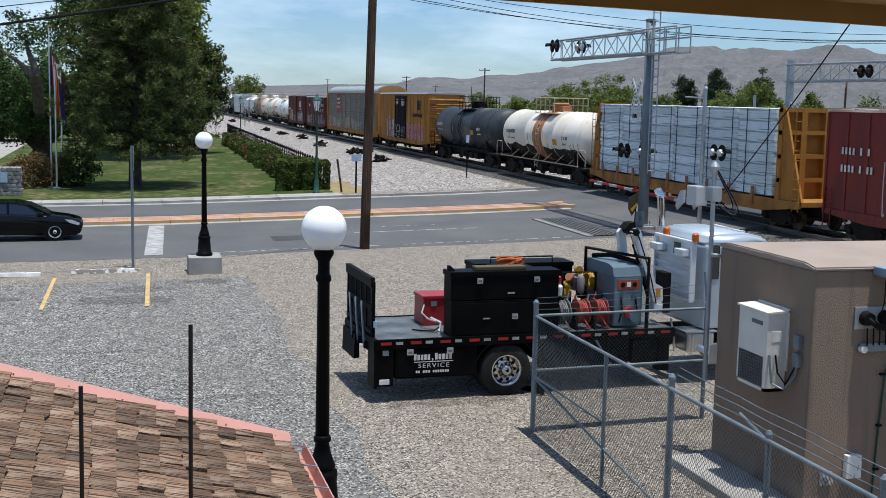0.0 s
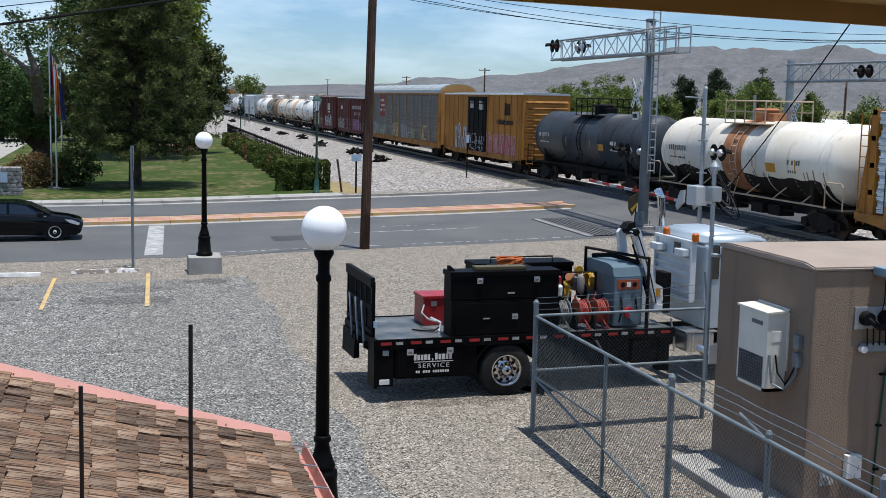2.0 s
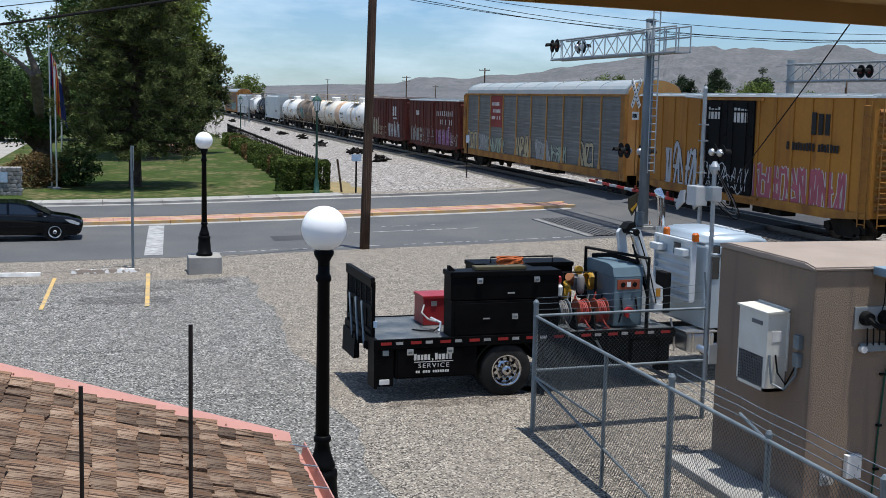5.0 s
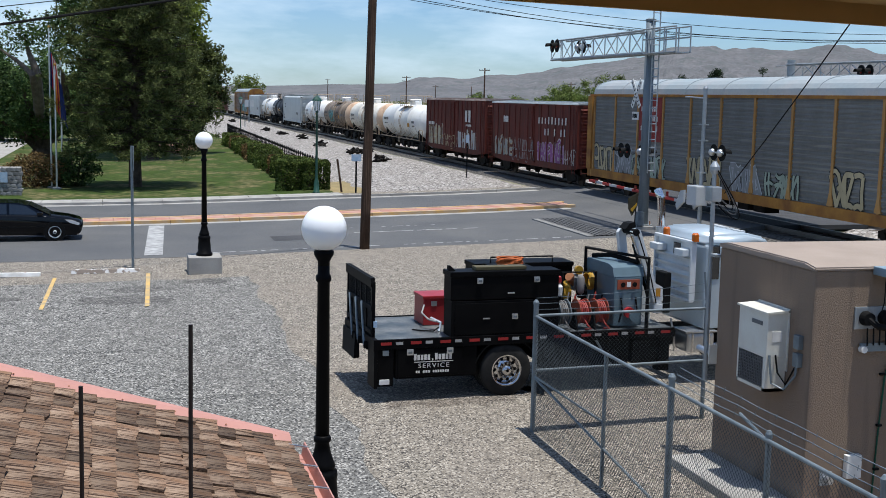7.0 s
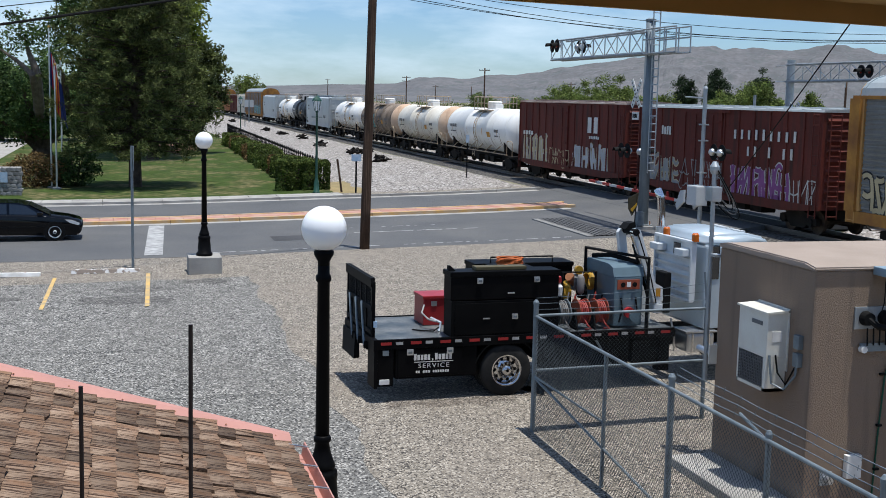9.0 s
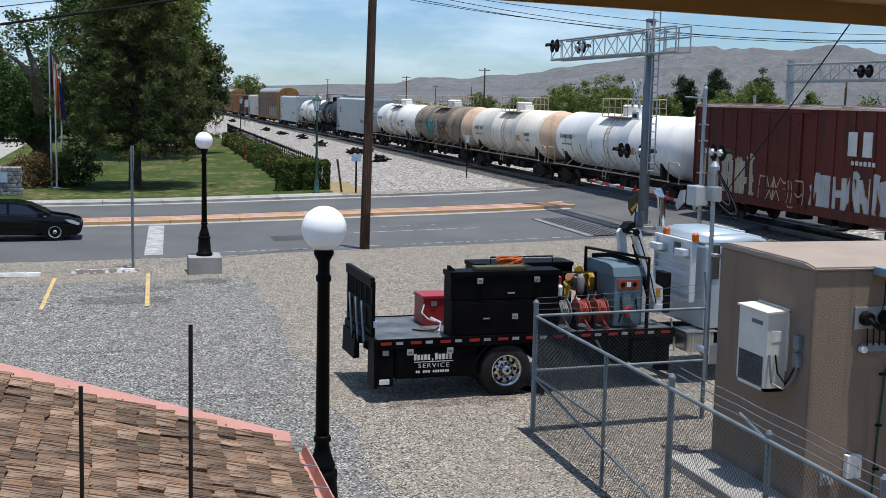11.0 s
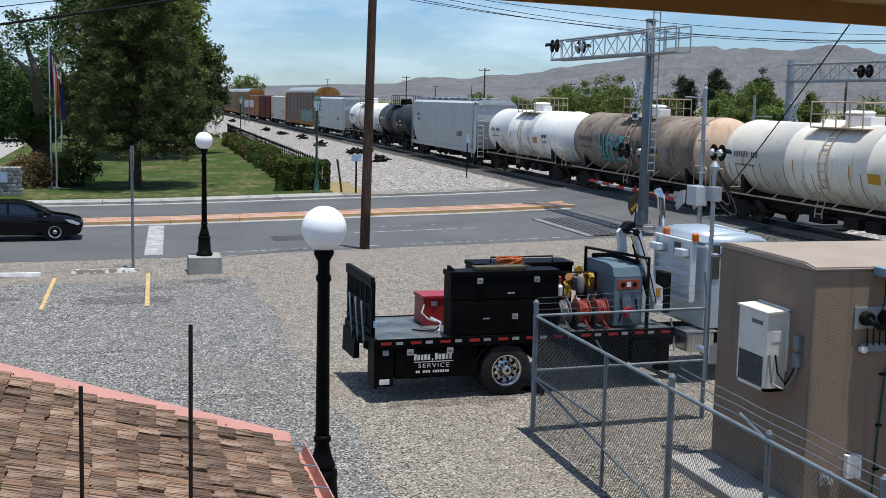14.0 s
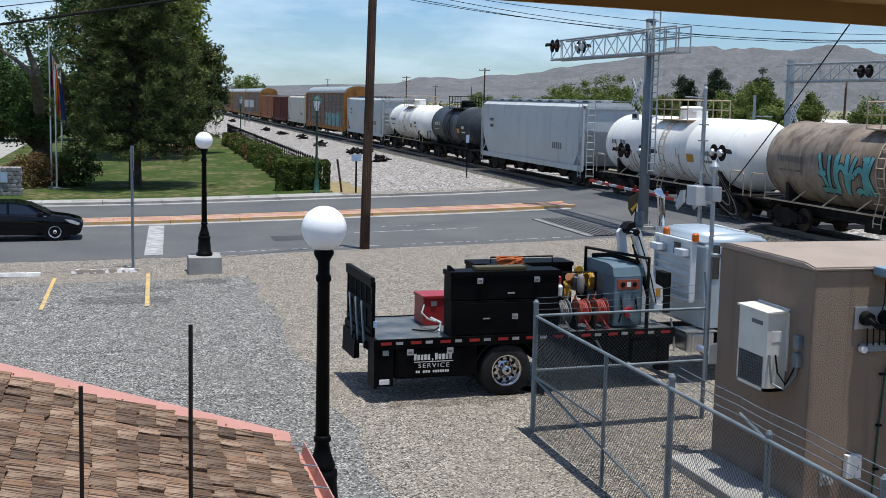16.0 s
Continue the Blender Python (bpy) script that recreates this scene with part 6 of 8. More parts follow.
    for k in range(16):
        y = 10.22 + k * 0.085
        part("hanging_wire", pipe(B(), [(px + 0.3, y, 3.46), (px + 0.28, y + 0.01, 3.1), (px + 0.2, y + 0.02, 2.9)], 0.008, 4), "matt_black", ce_)
    gb = thing("ground_bar", pose(0, 0, 0), "copper ground bar with a green down wire", "ground bar")
    part("bar", box(B(), px + 0.03, px + 0.06, 10.05, 10.75, 2.36, 2.48), "fence_grey", gb)
    part("end_cap", rod(B(), (px + 0.03, 10.08, 2.40), (px + 0.12, 10.08, 2.40), 0.05), "white_stop", gb)
    for k in range(6):
        part("lead", pipe(B(), [(px + 0.05, 10.15 + 0.1 * k, 2.7), (px + 0.07, 10.15 + 0.1 * k, 2.45)], 0.012, 5), "matt_black", gb)
    part("down_wire", pipe(B(), [(px + 0.05, 10.6, 2.4), (px + 0.03, 10.5, 2.0), (px + 0.02, 10.45, 1.0), (px + 0.02, 10.42, 0.2)], 0.014, 6), "wire_green", gb)
    for z in (2.0, 1.25, 0.6):
        part("clip", box(B(), px, px + 0.05, 10.42, 10.50, z, z + 0.03), "matt_black", gb)
    ob = thing("outlet_box", pose(0, 0, 0), "small white weatherproof box on the wall", "outlet box")
    part("box", box(B(), px, px + 0.10, 9.93, 10.17, 0.52, 0.86, 0.01), "white_stop", ob)
    ob = thing("wall_spigot", pose(0, 0, 0), "grey wall plate with a pipe stub", "pipe stub")
    part("plate", box(B(), px, px + 0.02, 9.55, 9.75, 0.42, 0.62), "galv", ob)
    part("stub", rod(B(), (px, 9.64, 0.52), (px + 0.16, 9.64, 0.52), 0.05), "alu", ob)


M["tray_blue"] = mat("blue_grey_tray", (0.30, 0.40, 0.46), 0.5, 0.3, amount=0.15)
M["wire_green"] = mat("green_insulation", (0.02, 0.10, 0.06), 0.6)


def build_shake_roof():
    """The shake roof just below the camera: it falls towards +y, its rake is at x = -9."""
    e_y, e_z, slope = 1.22, 3.14, 0.301
    top_y = -3.2
    def Z(y):
        return e_z + (e_y - y) * slope
    roof = thing("porch_roof", pose(0, 0, 0), "weathered brown cedar shake roof with pink metal trim", "roof", kind="structure")
    bm = prism(B(), [(e_y - 0.02, Z(e_y) - 0.07), (top_y, Z(top_y) - 0.07), (top_y, Z(top_y) - 0.2), (e_y - 0.02, Z(e_y) - 0.2)], "x", -9.0, -4.2)
    part("deck", bm, "underlay", roof)
    tr = B()
    vs = [(-9.07, 0.035), (-8.99, 0.035), (-8.90, -0.012), (-9.02, -0.012), (-9.04, -0.16), (-9.07, -0.16)]
    rows = [[tr.verts.new((x, y, Z(y) + dz)) for x, dz in vs] for y in (e_y + 0.02, top_y)]
    for i in range(6):
        tr.faces.new((rows[0][i], rows[0][(i + 1) % 6], rows[1][(i + 1) % 6], rows[1][i]))
    tr.faces.new(rows[0][::-1]), tr.faces.new(rows[1])
    bmesh.ops.recalc_face_normals(tr, faces=tr.faces)
    part("rake_trim", tr, "pink_trim", roof, "pink painted metal edge trim")
    for i in range(11):
        y = e_y - 0.1 - i * 0.38
        part("nail", lathe(B(), [(0.008, 0), (0.006, 0.006)], (-8.95 + 0.02 * (i % 2), y, Z(y) + 0.012), n=6), "rust", roof)
    # eave gutter with its hangers
    gut = B()
    prof = [(e_y + 0.015, 0.0), (e_y + 0.015, -0.11), (e_y + 0.11, -0.11), (e_y + 0.13, 0.0), (e_y + 0.12, 0.0), (e_y + 0.10, -0.10), (e_y + 0.025, -0.10), (e_y + 0.025, 0.0)]
    prism(gut, [(y, Z(e_y) - 0.02 + z) for y, z in prof], "x", -8.95, -4.2)
    part("gutter", gut, "pink_trim", roof, "pink painted rain gutter")
    for i in range(8):
        x = -8.8 + i * 0.5
        part("gutter_hanger", pipe(B(), [(x, e_y - 0.02, Z(e_y) + 0.01), (x, e_y + 0.06, Z(e_y) - 0.005), (x, e_y + 0.125, Z(e_y) - 0.02)], 0.008, 5), "alu", roof)
    # the shakes: courses up the slope, each shake a tapered split board
    rnd = random.Random(12)
    kinds = []
    for k in range(14):
        bm = B()
        w, ln = rnd.uniform(0.20, 0.42), 0.30
        n = 4
        top, bot = [], []
        for i in range(n + 1):
            u = -w / 2 + w * i / n
            t = 0.036 + rnd.uniform(-0.008, 0.010)
            top.append([bm.verts.new((u, 0.0 + rnd.uniform(-0.012, 0.012), t)), bm.verts.new((u, -ln * 0.5, t * 0.62 + rnd.uniform(-0.004, 0.004))), bm.verts.new((u, -ln, 0.003))])
            bot.append(bm.verts.new((u, 0.004, 0.0)))
        for i in range(n):
            for j in range(2):
                bm.faces.new((top[i][j], top[i + 1][j], top[i + 1][j + 1], top[i][j + 1]))
            bm.faces.new((bot[i], bot[i + 1], top[i + 1][0], top[i][0]))
        for row, q in ((top[0], bot[0]), (top[-1], bot[-1])):
            bm.faces.new((q, row[0], row[1], row[2]))
        bmesh.ops.recalc_face_normals(bm, faces=bm.faces)
        me = bpy.data.meshes.new("shake")
        bm.normal_update(), bm.to_mesh(me), bm.free()
        me.materials.append(M["shake"])
        kinds.append((me, w))
    ang = math.degrees(math.atan(slope))
    y = e_y + 0.01
    while y > top_y + 0.3:
        x = -8.985 + rnd.uniform(0, 0.05)
        while x < -5.0:
            me, w = rnd.choice(kinds)
            x += w / 2
            yy = y + rnd.uniform(-0.014, 0.014)
            m = Matrix.Translation((x, yy, Z(yy) - 0.045 + 0.016)) @ Euler((radians(-ang - 0.6 + rnd.uniform(-0.8, 1.2)), rnd.uniform(-0.07, 0.07), rnd.uniform(-0.035, 0.035))).to_matrix().to_4x4()
            ob = new("shake", me)
            ob.parent, ob.matrix_basis = roof, m
            x += w / 2 + rnd.uniform(0.010, 0.030)
        y -= 0.145
    # a support wall below, out of sight
    part("wall_below", box(B(), -8.9, -4.3, -3.1, 1.0, -0.1, 3.1), "stucco", roof)
    # two thin dark rods standing on the roof
    for (x, y), h in (((-6.1, -0.22), 4.35), ((-5.98, 0.315), 4.67)):
        r = thing("thin_rod", pose(x, y, Z(y) - 0.02), "thin dark metal rod standing on the roof", "metal rod", "thin rods on the roof")
        part("rod", rod(B(), (0, 0, 0), (0.02, 0.005, h - Z(y)), 0.011, n=8), "rod_dark", r)
        part("foot", lathe(B(), [(0.035, 0.0), (0.035, 0.02), (0.012, 0.03)], n=10), "rod_dark", r)


M["rod_dark"] = mat("dark_brown_metal", (0.045, 0.036, 0.032), 0.6, 0.3)


def build_eave():
    ev = thing("overhanging_eave", pose(0, 0, 0), "brown painted eave board overhanging the view", "roof eave", kind="structure")
    bm = prism(B(), [(-1.54, 5.935), (-1.50, 5.932), (-1.50, 6.10), (-1.54, 6.10)], "y", -3.0, 4.0)
    part("fascia", bm, "eave", ev)
    bm = prism(B(), [(-1.50, 5.965), (0.6, 6.02), (0.6, 6.06), (-1.50, 6.08)], "y", -3.0, 4.0)
    part("soffit", bm, "eave", ev)
    ev.matrix_basis = Matrix.Translation((-1.70, 0.97, 0)) @ pose(0, 0, 0, 0, 0, 13.8) @ Matrix.Translation((1.54, -0.97, 0))
    wl_ = tagged(part("wall_behind", box(B(), 0.6, 0.9, -6, 8, -0.1, 6.6), "stucco"), "tan stucco wall behind the camera", kind="structure")


build_hut()
build_fence()
build_shake_roof()
build_eave()
# overhead cables
CABLE_END = (-11.12, 7.84, 7.28)
for a, b, s, r in (((-17.5, 9.5, 4.35), CABLE_END, 0.05, 0.009),):
    t = thing("service_cable", pose(0, 0, 0), "thick black service cable from the eave to the mast", "cable")
    part("cable", pipe(B(), curve_pts(a, b, s, 24), r, 6), "matt_black", t)
for k, (za, zb) in enumerate(((11.6, 10.6), (11.1, 10.2), (10.7, 10.1), (11.4, 9.6))):
    t = thing("overhead_wire", pose(0, 0, 0), "thin black overhead wire crossing the sky", "wire", "overhead wires")
    part("wire", pipe(B(), curve_pts((-60 - k * 0.8, -2.0, za + 3.2), (-48 - k * 0.6, 62.0, zb + 2.0), 4.6 - 0.4 * k, 30), 0.016, 5), "matt_black", t)
for k in range(2):
    t = thing("overhead_wire", pose(0, 0, 0), "thin black overhead wire crossing the sky", "wire", "overhead wires")
    part("wire", pipe(B(), curve_pts((-60, -16 + k, 11.9 + 0.5 * k), (-50, 22.0, 15.8 + k), 0.6, 24), 0.02, 5), "matt_black", t)
for a, b, r in (((-36.19, -7.94, 6.78), (-42.0, 8.63, 10.2), 0.042), ((-37.05, -8.47, 7.40), (-42.0, 8.63, 10.4), 0.014)):
    t = thing("overhead_wire", pose(0, 0, 0), "black cable slung from the tall wooden utility pole", "wire", "overhead wires")
    part("wire", pipe(B(), curve_pts(a, b, 0.03, 20), r, 6), "matt_black", t)


# ---- the service truck ----
M["olive_tray"] = mat("dull_olive_paint", (0.10, 0.085, 0.045), 0.6, fine=20, amount=0.3)
M["deck"] = mat("worn_steel_deck", (0.075, 0.095, 0.11), 0.5, 0.3, dark=(0.24, 0.245, 0.24), big=2.2, fine=14, amount=0.4)
M["tape_red"] = mat("red_tape", (0.36, 0.03, 0.028), 0.5, amount=0.25)
M["red_box"] = mat("bright_red_paint", (0.36, 0.018, 0.022), 0.4, dark=(0.28, 0.02, 0.022), big=2, amount=0.15)
M["welder"] = mat("blue_grey_paint", (0.12, 0.18, 0.215), 0.45, dark=(0.09, 0.14, 0.165), big=2, fine=14, amount=0.2)
M["cab_white"] = mat("white_truck_paint", (0.66, 0.69, 0.70), 0.35, dark=(0.58, 0.61, 0.62), big=2, amount=0.1)
M["cab_silver"] = mat("pale_blue_silver_paint", (0.42, 0.50, 0.55), 0.3, 0.2, dark=(0.46, 0.52, 0.56), big=2, amount=0.08)
M["hose_orange"] = mat("orange_hose", (0.50, 0.12, 0.03), 0.6, amount=0.2)
M["hose_red"] = mat("red_hose", (0.33, 0.05, 0.04), 0.6, amount=0.2)
M["yellow_iron"] = mat("yellow_machine_paint", (0.48, 0.27, 0.02), 0.6, dark=(0.34, 0.2, 0.03), big=4, amount=0.3)
M["amber"] = mat("amber_lens", (0.65, 0.14, 0.01), 0.25, amount=0.1)
M["glass_dark"] = mat("tinted_glass", (0.02, 0.024, 0.028), 0.05, amount=0.0, spec=0.8)
M["paint_black"] = mat("glossy_black_paint", (0.002, 0.002, 0.003), 0.07, dark=(0.003, 0.003, 0.004), big=1.5, amount=0.1, spec=0.3)


def road_wheel(parent, c, r, w, rim_r, out, tyre="rubber", rim="chrome", spokes=0, name="wheel", dish=1.0):
    """A tyre with tread and a dished rim; out is the sign of the outer side along local y."""
    x, y, z = c
    prof = [(rim_r, -w / 2), (r * 0.90, -w / 2), (r * 0.97, -w * 0.42), (r, -w * 0.3), (r, -w * 0.12), (r - 0.012, -w * 0.10), (r - 0.012, -w * 0.06), (r, -w * 0.04), (r, w * 0.04), (r - 0.012, w * 0.06), (r - 0.012, w * 0.10), (r, w * 0.12), (r, w * 0.3), (r * 0.97, w * 0.42), (r * 0.90, w / 2), (rim_r, w / 2)]
    wh = part(name, lathe(B(), prof, c, "y", 40, False), tyre, parent, "black rubber tyre", smooth=True)
    o = out * w / 2
    d = [(rim_r + 0.012, o + out * 0.012), (rim_r - 0.015, o + out * 0.012), (rim_r - 0.03, o - out * 0.05 * dish), (rim_r * 0.78, o - out * 0.10 * dish), (rim_r * 0.62, o - out * 0.10 * dish), (rim_r * 0.40, o - out * 0.06 * dish), (rim_r * 0.34, o + out * 0.0), (rim_r * 0.30, o + out * 0.05), (0.03, o + out * 0.06)]
    rm = part("rim", lathe(B(), d, c, "y", 40, False), rim, wh, "bright dished rim", smooth=True)
    if spokes:
        for i in range(spokes):
            a = 2 * math.pi * i / spokes
            part("spoke_gap", lathe(B(), [(0.058, o + out * 0.004), (0.052, o + out * 0.008)], (x + rim_r * 0.62 * math.cos(a), y, z + rim_r * 0.62 * math.sin(a)), "y", 10), "matt_black", wh)
    else:
        for i in range(10):
            a = 2 * math.pi * i / 10
            part("hand_hole", lathe(B(), [(0.032, o - out * 0.098), (0.03, o - out * 0.088)], (x + rim_r * 0.70 * math.cos(a), y, z + rim_r * 0.70 * math.sin(a)), "y", 10), "matt_black", wh)
            part("lug_nut", lathe(B(), [(0.018, o - out * 0.07), (0.016, o - out * 0.03)], (x + rim_r * 0.46 * math.cos(a + 0.3), y, z + rim_r * 0.46 * math.sin(a + 0.3)), "y", 6), "rust_dark", wh)
    return wh


def coil(bm, c, R, r, turns, axis="y", rise=0.03):
    pts = []
    n = int(turns * 14)
    for i in range(n + 1):
        a = 2 * math.pi * i / 14
        rr = R * (1 + 0.06 * math.sin(i * 1.7))
        u, v, h = rr * math.cos(a), rr * math.sin(a), rise * i / 14
        pts.append(Vector(c) + Vector({"y": (u, h, v), "z": (u, v, h), "x": (h, u, v)}[axis]))
    pipe(bm, pts, r, 5)


def latch(parent, x, z, y, w=0.11):
    l = part("latch", box(B(), x - w / 2, x + w / 2, y - 0.018, y + 0.004, z - w * 0.45, z + w * 0.45, 0.008), "alu", parent, "bright metal paddle latch")
    part("paddle", box(B(), x - w * 0.3, x + w * 0.3, y - 0.026, y - 0.018, z - w * 0.2, z + w * 0.15, 0.004), "fence_grey", l)


def words(parent, text, x, z, w, h, y):
    """Painted words in a plain face on a near side, fitted to a width and height."""
    cu = bpy.data.curves.new("lettering", "FONT")
    cu.body, cu.space_character = text, 1.25
    tmp = bpy.data.objects.new("lettering", cu)
    me = bpy.data.meshes.new_from_object(tmp)
    bpy.data.objects.remove(tmp)
    co = np.array([v.co[:] for v in me.vertices])
    lo, hi = co.min(0), co.max(0)
    for v in me.vertices:
        v.co = (x + (v.co.x - lo[0]) / (hi[0] - lo[0]) * w, y, z + (v.co.y - lo[1]) / (hi[1] - lo[1]) * h)
    me.materials.append(M["mark_white"])
    ob = new("lettering", me)
    ob.parent = parent
    ob.modifiers.new("thick", "SOLIDIFY").thickness = 0.004
    return ob


def build_truck():
    T = thing("service_truck", pose(-21.55, 4.60, 0.0, 0, 0, 92.6), "black flatbed service truck with toolboxes, hose reels and pale cab", "truck")
    # local axes: x forward, y from the near side to the far side, z up
    L, Wd, D = 6.3, 2.44, 1.22
    part("deck", box(B(), 0.0, L, 0.03, Wd - 0.03, D - 0.06, D, 0.005), "deck", T, "scuffed steel deck plate")
    for y in (0.0, Wd - 0.06):
        part("side_rail", box(B(), 0.0, L, y, y + 0.06, D - 0.17, D + 0.02, 0.008), "black", T)
    n = 21
    for i in range(n):
        x = 0.08 + i * 0.295
        part("reflective_tape", box(B(), x, x + (0.21 if i % 2 == 0 else 0.14), -0.006, 0.001, D - 0.085, D - 0.03), "tape_red" if i % 2 == 0 else "white_line", T)
    part("rear_rail", box(B(), -0.06, 0.03, 0.0, Wd, D - 0.2, D + 0.02, 0.008), "black", T)
    for x in (0.4, 1.5, 2.6, 3.7, 4.8, 5.8):
        part("crossmember", box(B(), x, x + 0.08, 0.1, Wd - 0.1, D - 0.2, D - 0.06), "matt_black", T)
    for y in (0.75, 1.6):
        part("frame_rail", box(B(), 0.2, 9.2, y, y + 0.1, 0.72, 1.02, 0.01), "matt_black", T)
    # under-deck boxes on the near side
    part("rear_corner_box", box(B(), 0.02, 0.34, 0.02, 0.5, 0.33, D - 0.17, 0.012), "black", T)
    part("tail_plate", box(B(), -0.05, 0.02, 0.0, 0.5, 0.30, D - 0.17, 0.008), "black", T)
    part("tail_lamp", box(B(), 0.12, 0.24, 0.005, 0.02, 0.93, 1.03), "fence_grey", T)
    part("mud_flap_tag", box(B(), 0.06, 0.26, 0.004, 0.02, 0.37, 0.47, 0.006), "white_stop", T, "small white tag")
    ub = part("underbody_box", box(B(), 0.38, 2.02, 0.03, 0.65, 0.46, D - 0.17, 0.015), "black", T, "black underbody toolbox")
    part("box_door", box(B(), 0.42, 1.72, 0.012, 0.03, 0.50, D - 0.2, 0.01), "black", ub)
    latch(ub, 0.66, 0.98, 0.010, 0.13)
    latch(ub, 1.46, 0.98, 0.010, 0.13)
    def bars(x, z, w, h, k, gap=0.3):
        s = w / k
        for i in range(k):
            part("lettering_bar", box(B(), x + s * i, x + s * (i + 1 - gap), 0.004, 0.0125, z, z + h * (1.2 if i == 0 and k == 5 else 1)), "mark_white", ub)
    bars(0.74, 0.815, 0.34, 0.105, 5)
    bars(1.16, 0.815, 0.36, 0.105, 5)
    bars(1.10, 0.80, 0.035, 0.04, 1)
    part("lettering_bar", box(B(), 0.74, 1.53, 0.004, 0.0125, 0.772, 0.786), "mark_white", ub)
    words(ub, "SERVICE", 0.83, 0.662, 0.62, 0.085, 0.010)
    bars(0.78, 0.565, 0.09, 0.045, 2)
    bars(0.92, 0.565, 0.16, 0.045, 3)
    bars(1.12, 0.565, 0.34, 0.045, 7)
    # wheels
    for yc, out in ((0.17, -1), (0.50, 1), (1.94, -1), (2.27, 1)):
        road_wheel(T, (2.64, yc, 0.525), 0.525, 0.30, 0.30, out)
    for yc, out in ((0.22, -1), (2.22, 1)):
        road_wheel(T, (8.6, yc, 0.525), 0.525, 0.32, 0.30, out)
    part("axle", rod(B(), (2.64, 0.3, 0.525), (2.64, 2.1, 0.525), 0.09), "under", T)
    part("axle", rod(B(), (8.6, 0.3, 0.525), (8.6, 2.1, 0.525), 0.07), "under", T)
    bm = B()
    pts = [(2.64 + 0.66 * math.cos(a), 0.525 + 0.62 * math.sin(a)) for a in [math.pi * q / 12 for q in range(1, 12)]]
    for (xa, za), (xb, zb) in zip(pts, pts[1:]):
        bm.faces.new([bm.verts.new(v) for v in ((xa, 0.02, za), (xb, 0.02, zb), (xb, 0.7, zb), (xa, 0.7, za))])
    o = part("mudguard", bm, "matt_black", T)
    o.modifiers.new("thick", "SOLIDIFY").thickness = 0.02
    # yellow jack stand hanging below
    part("outrigger_pad", lathe(B(), [(0.30, 0.34), (0.33, 0.36), (0.33, 0.44), (0.2, 0.48)], (1.15, 1.0, 0), n=20), "yellow_iron", T, "yellow outrigger pad", smooth=True)
    # folded lift gate at the tail
    lg = part("lift_gate", box(B(), -0.02, 0.05, 0.34, 0.42, D - 0.15, 2.30, 0.008), "black", T, "folded black lift gate")
    part("gate_stile", box(B(), -0.02, 0.05, Wd - 0.10, Wd - 0.02, D - 0.55, 2.36, 0.008), "black", lg)
    for z, d in ((2.22, 0.16), (1.74, 0.09), (1.28, 0.09), (0.98, 0.08)):
        part("gate_rail", box(B(), -0.03, 0.04, 0.36, Wd - 0.03, z, z + d, 0.006), "matt_black", lg)
    part("gate_lip", prism(B(), [(0.34, 2.38), (Wd - 0.02, 2.38), (Wd - 0.02, 2.20), (0.34, 2.20), (0.30, 2.28)], "x", -0.05, -0.02), "black", lg)
    for y in (0.80, 1.22, 1.64, 2.04):
        part("gate_rib", box(B(), -0.02, 0.03, y, y + 0.05, D - 0.25, 2.25), "matt_black", lg)
    bm = B()
    for k in range(34):
        y = 0.40 + k * 0.058
        rod(bm, (0.0, y, 1.80), (0.0, min(y + 0.22, Wd - 0.06), 2.24), 0.007, n=4)
        rod(bm, (0.0, min(y + 0.22, Wd - 0.06), 1.80), (0.0, y, 2.24), 0.007, n=4)
    tagged(part("expanded_mesh", bm, "matt_black", lg), kind="stuff")
    part("gate_panel", box(B(), 0.005, 0.02, 0.40, Wd - 0.08, 0.98, 1.76), "matt_black", lg)
    for y in (0.55, 1.05, 1.55):
        part("gate_strut", rod(B(), (-0.11, y, 1.05), (-0.09, y + 0.34, 1.85), 0.026), "fence_grey", lg)
        part("strut_bracket", box(B(), -0.12, -0.02, y - 0.04, y + 0.04, 0.98, 1.12, 0.008), "matt_black", lg)
    part("gate_flap", prism(B(), [(-0.10, 1.1), (-0.02, 1.1), (0.0, 0.62), (-0.12, 0.60)], "y", 1.35, Wd - 0.05), "matt_black", lg)
    part("gate_grip", rod(B(), (0.05, 0.36, 1.42), (0.05, 0.36, 1.54), 0.045), "plate_blue", lg)
    # near-side stacked toolboxes
    tb = part("lower_toolbox", box(B(), 1.48, 3.72, 0.03, 0.52, D, 1.93, 0.012), "black", T, "long black lower toolbox")
    part("toolbox_door", box(B(), 1.55, 3.66, 0.012, 0.03, D + 0.05, 1.88, 0.008), "black", tb)
    latch(tb, 2.78, 1.60, 0.010, 0.12)
    part("handle", box(B(), 2.12, 2.26, 0.0, 0.012, 1.565, 1.59, 0.004), "alu", tb)
    ut = part("upper_toolbox", box(B(), 1.46, 3.70, 0.03, 0.48, 1.945, 2.46, 0.015), "black", T, "black upper toolbox")
    part("toolbox_lid", box(B(), 1.44, 3.72, 0.01, 0.50, 2.40, 2.50, 0.015), "black", ut)
    latch(ut, 2.04, 2.32, 0.008, 0.12)
    latch(ut, 3.22, 2.32, 0.008, 0.12)
    part("handle", box(B(), 2.62, 2.76, 0.0, 0.02, 2.05, 2.08, 0.004), "alu", ut)
    part("lid_bracket", prism(B(), [(1.47, 2.5), (1.60, 2.5), (1.50, 2.6), (1.46, 2.6)], "y", 0.2, 0.32), "matt_black", ut)
    part("top_tray", box(B(), 2.0, 3.05, 0.14, 0.40, 2.50, 2.57, 0.012), "olive_tray", ut, "dull olive tray")
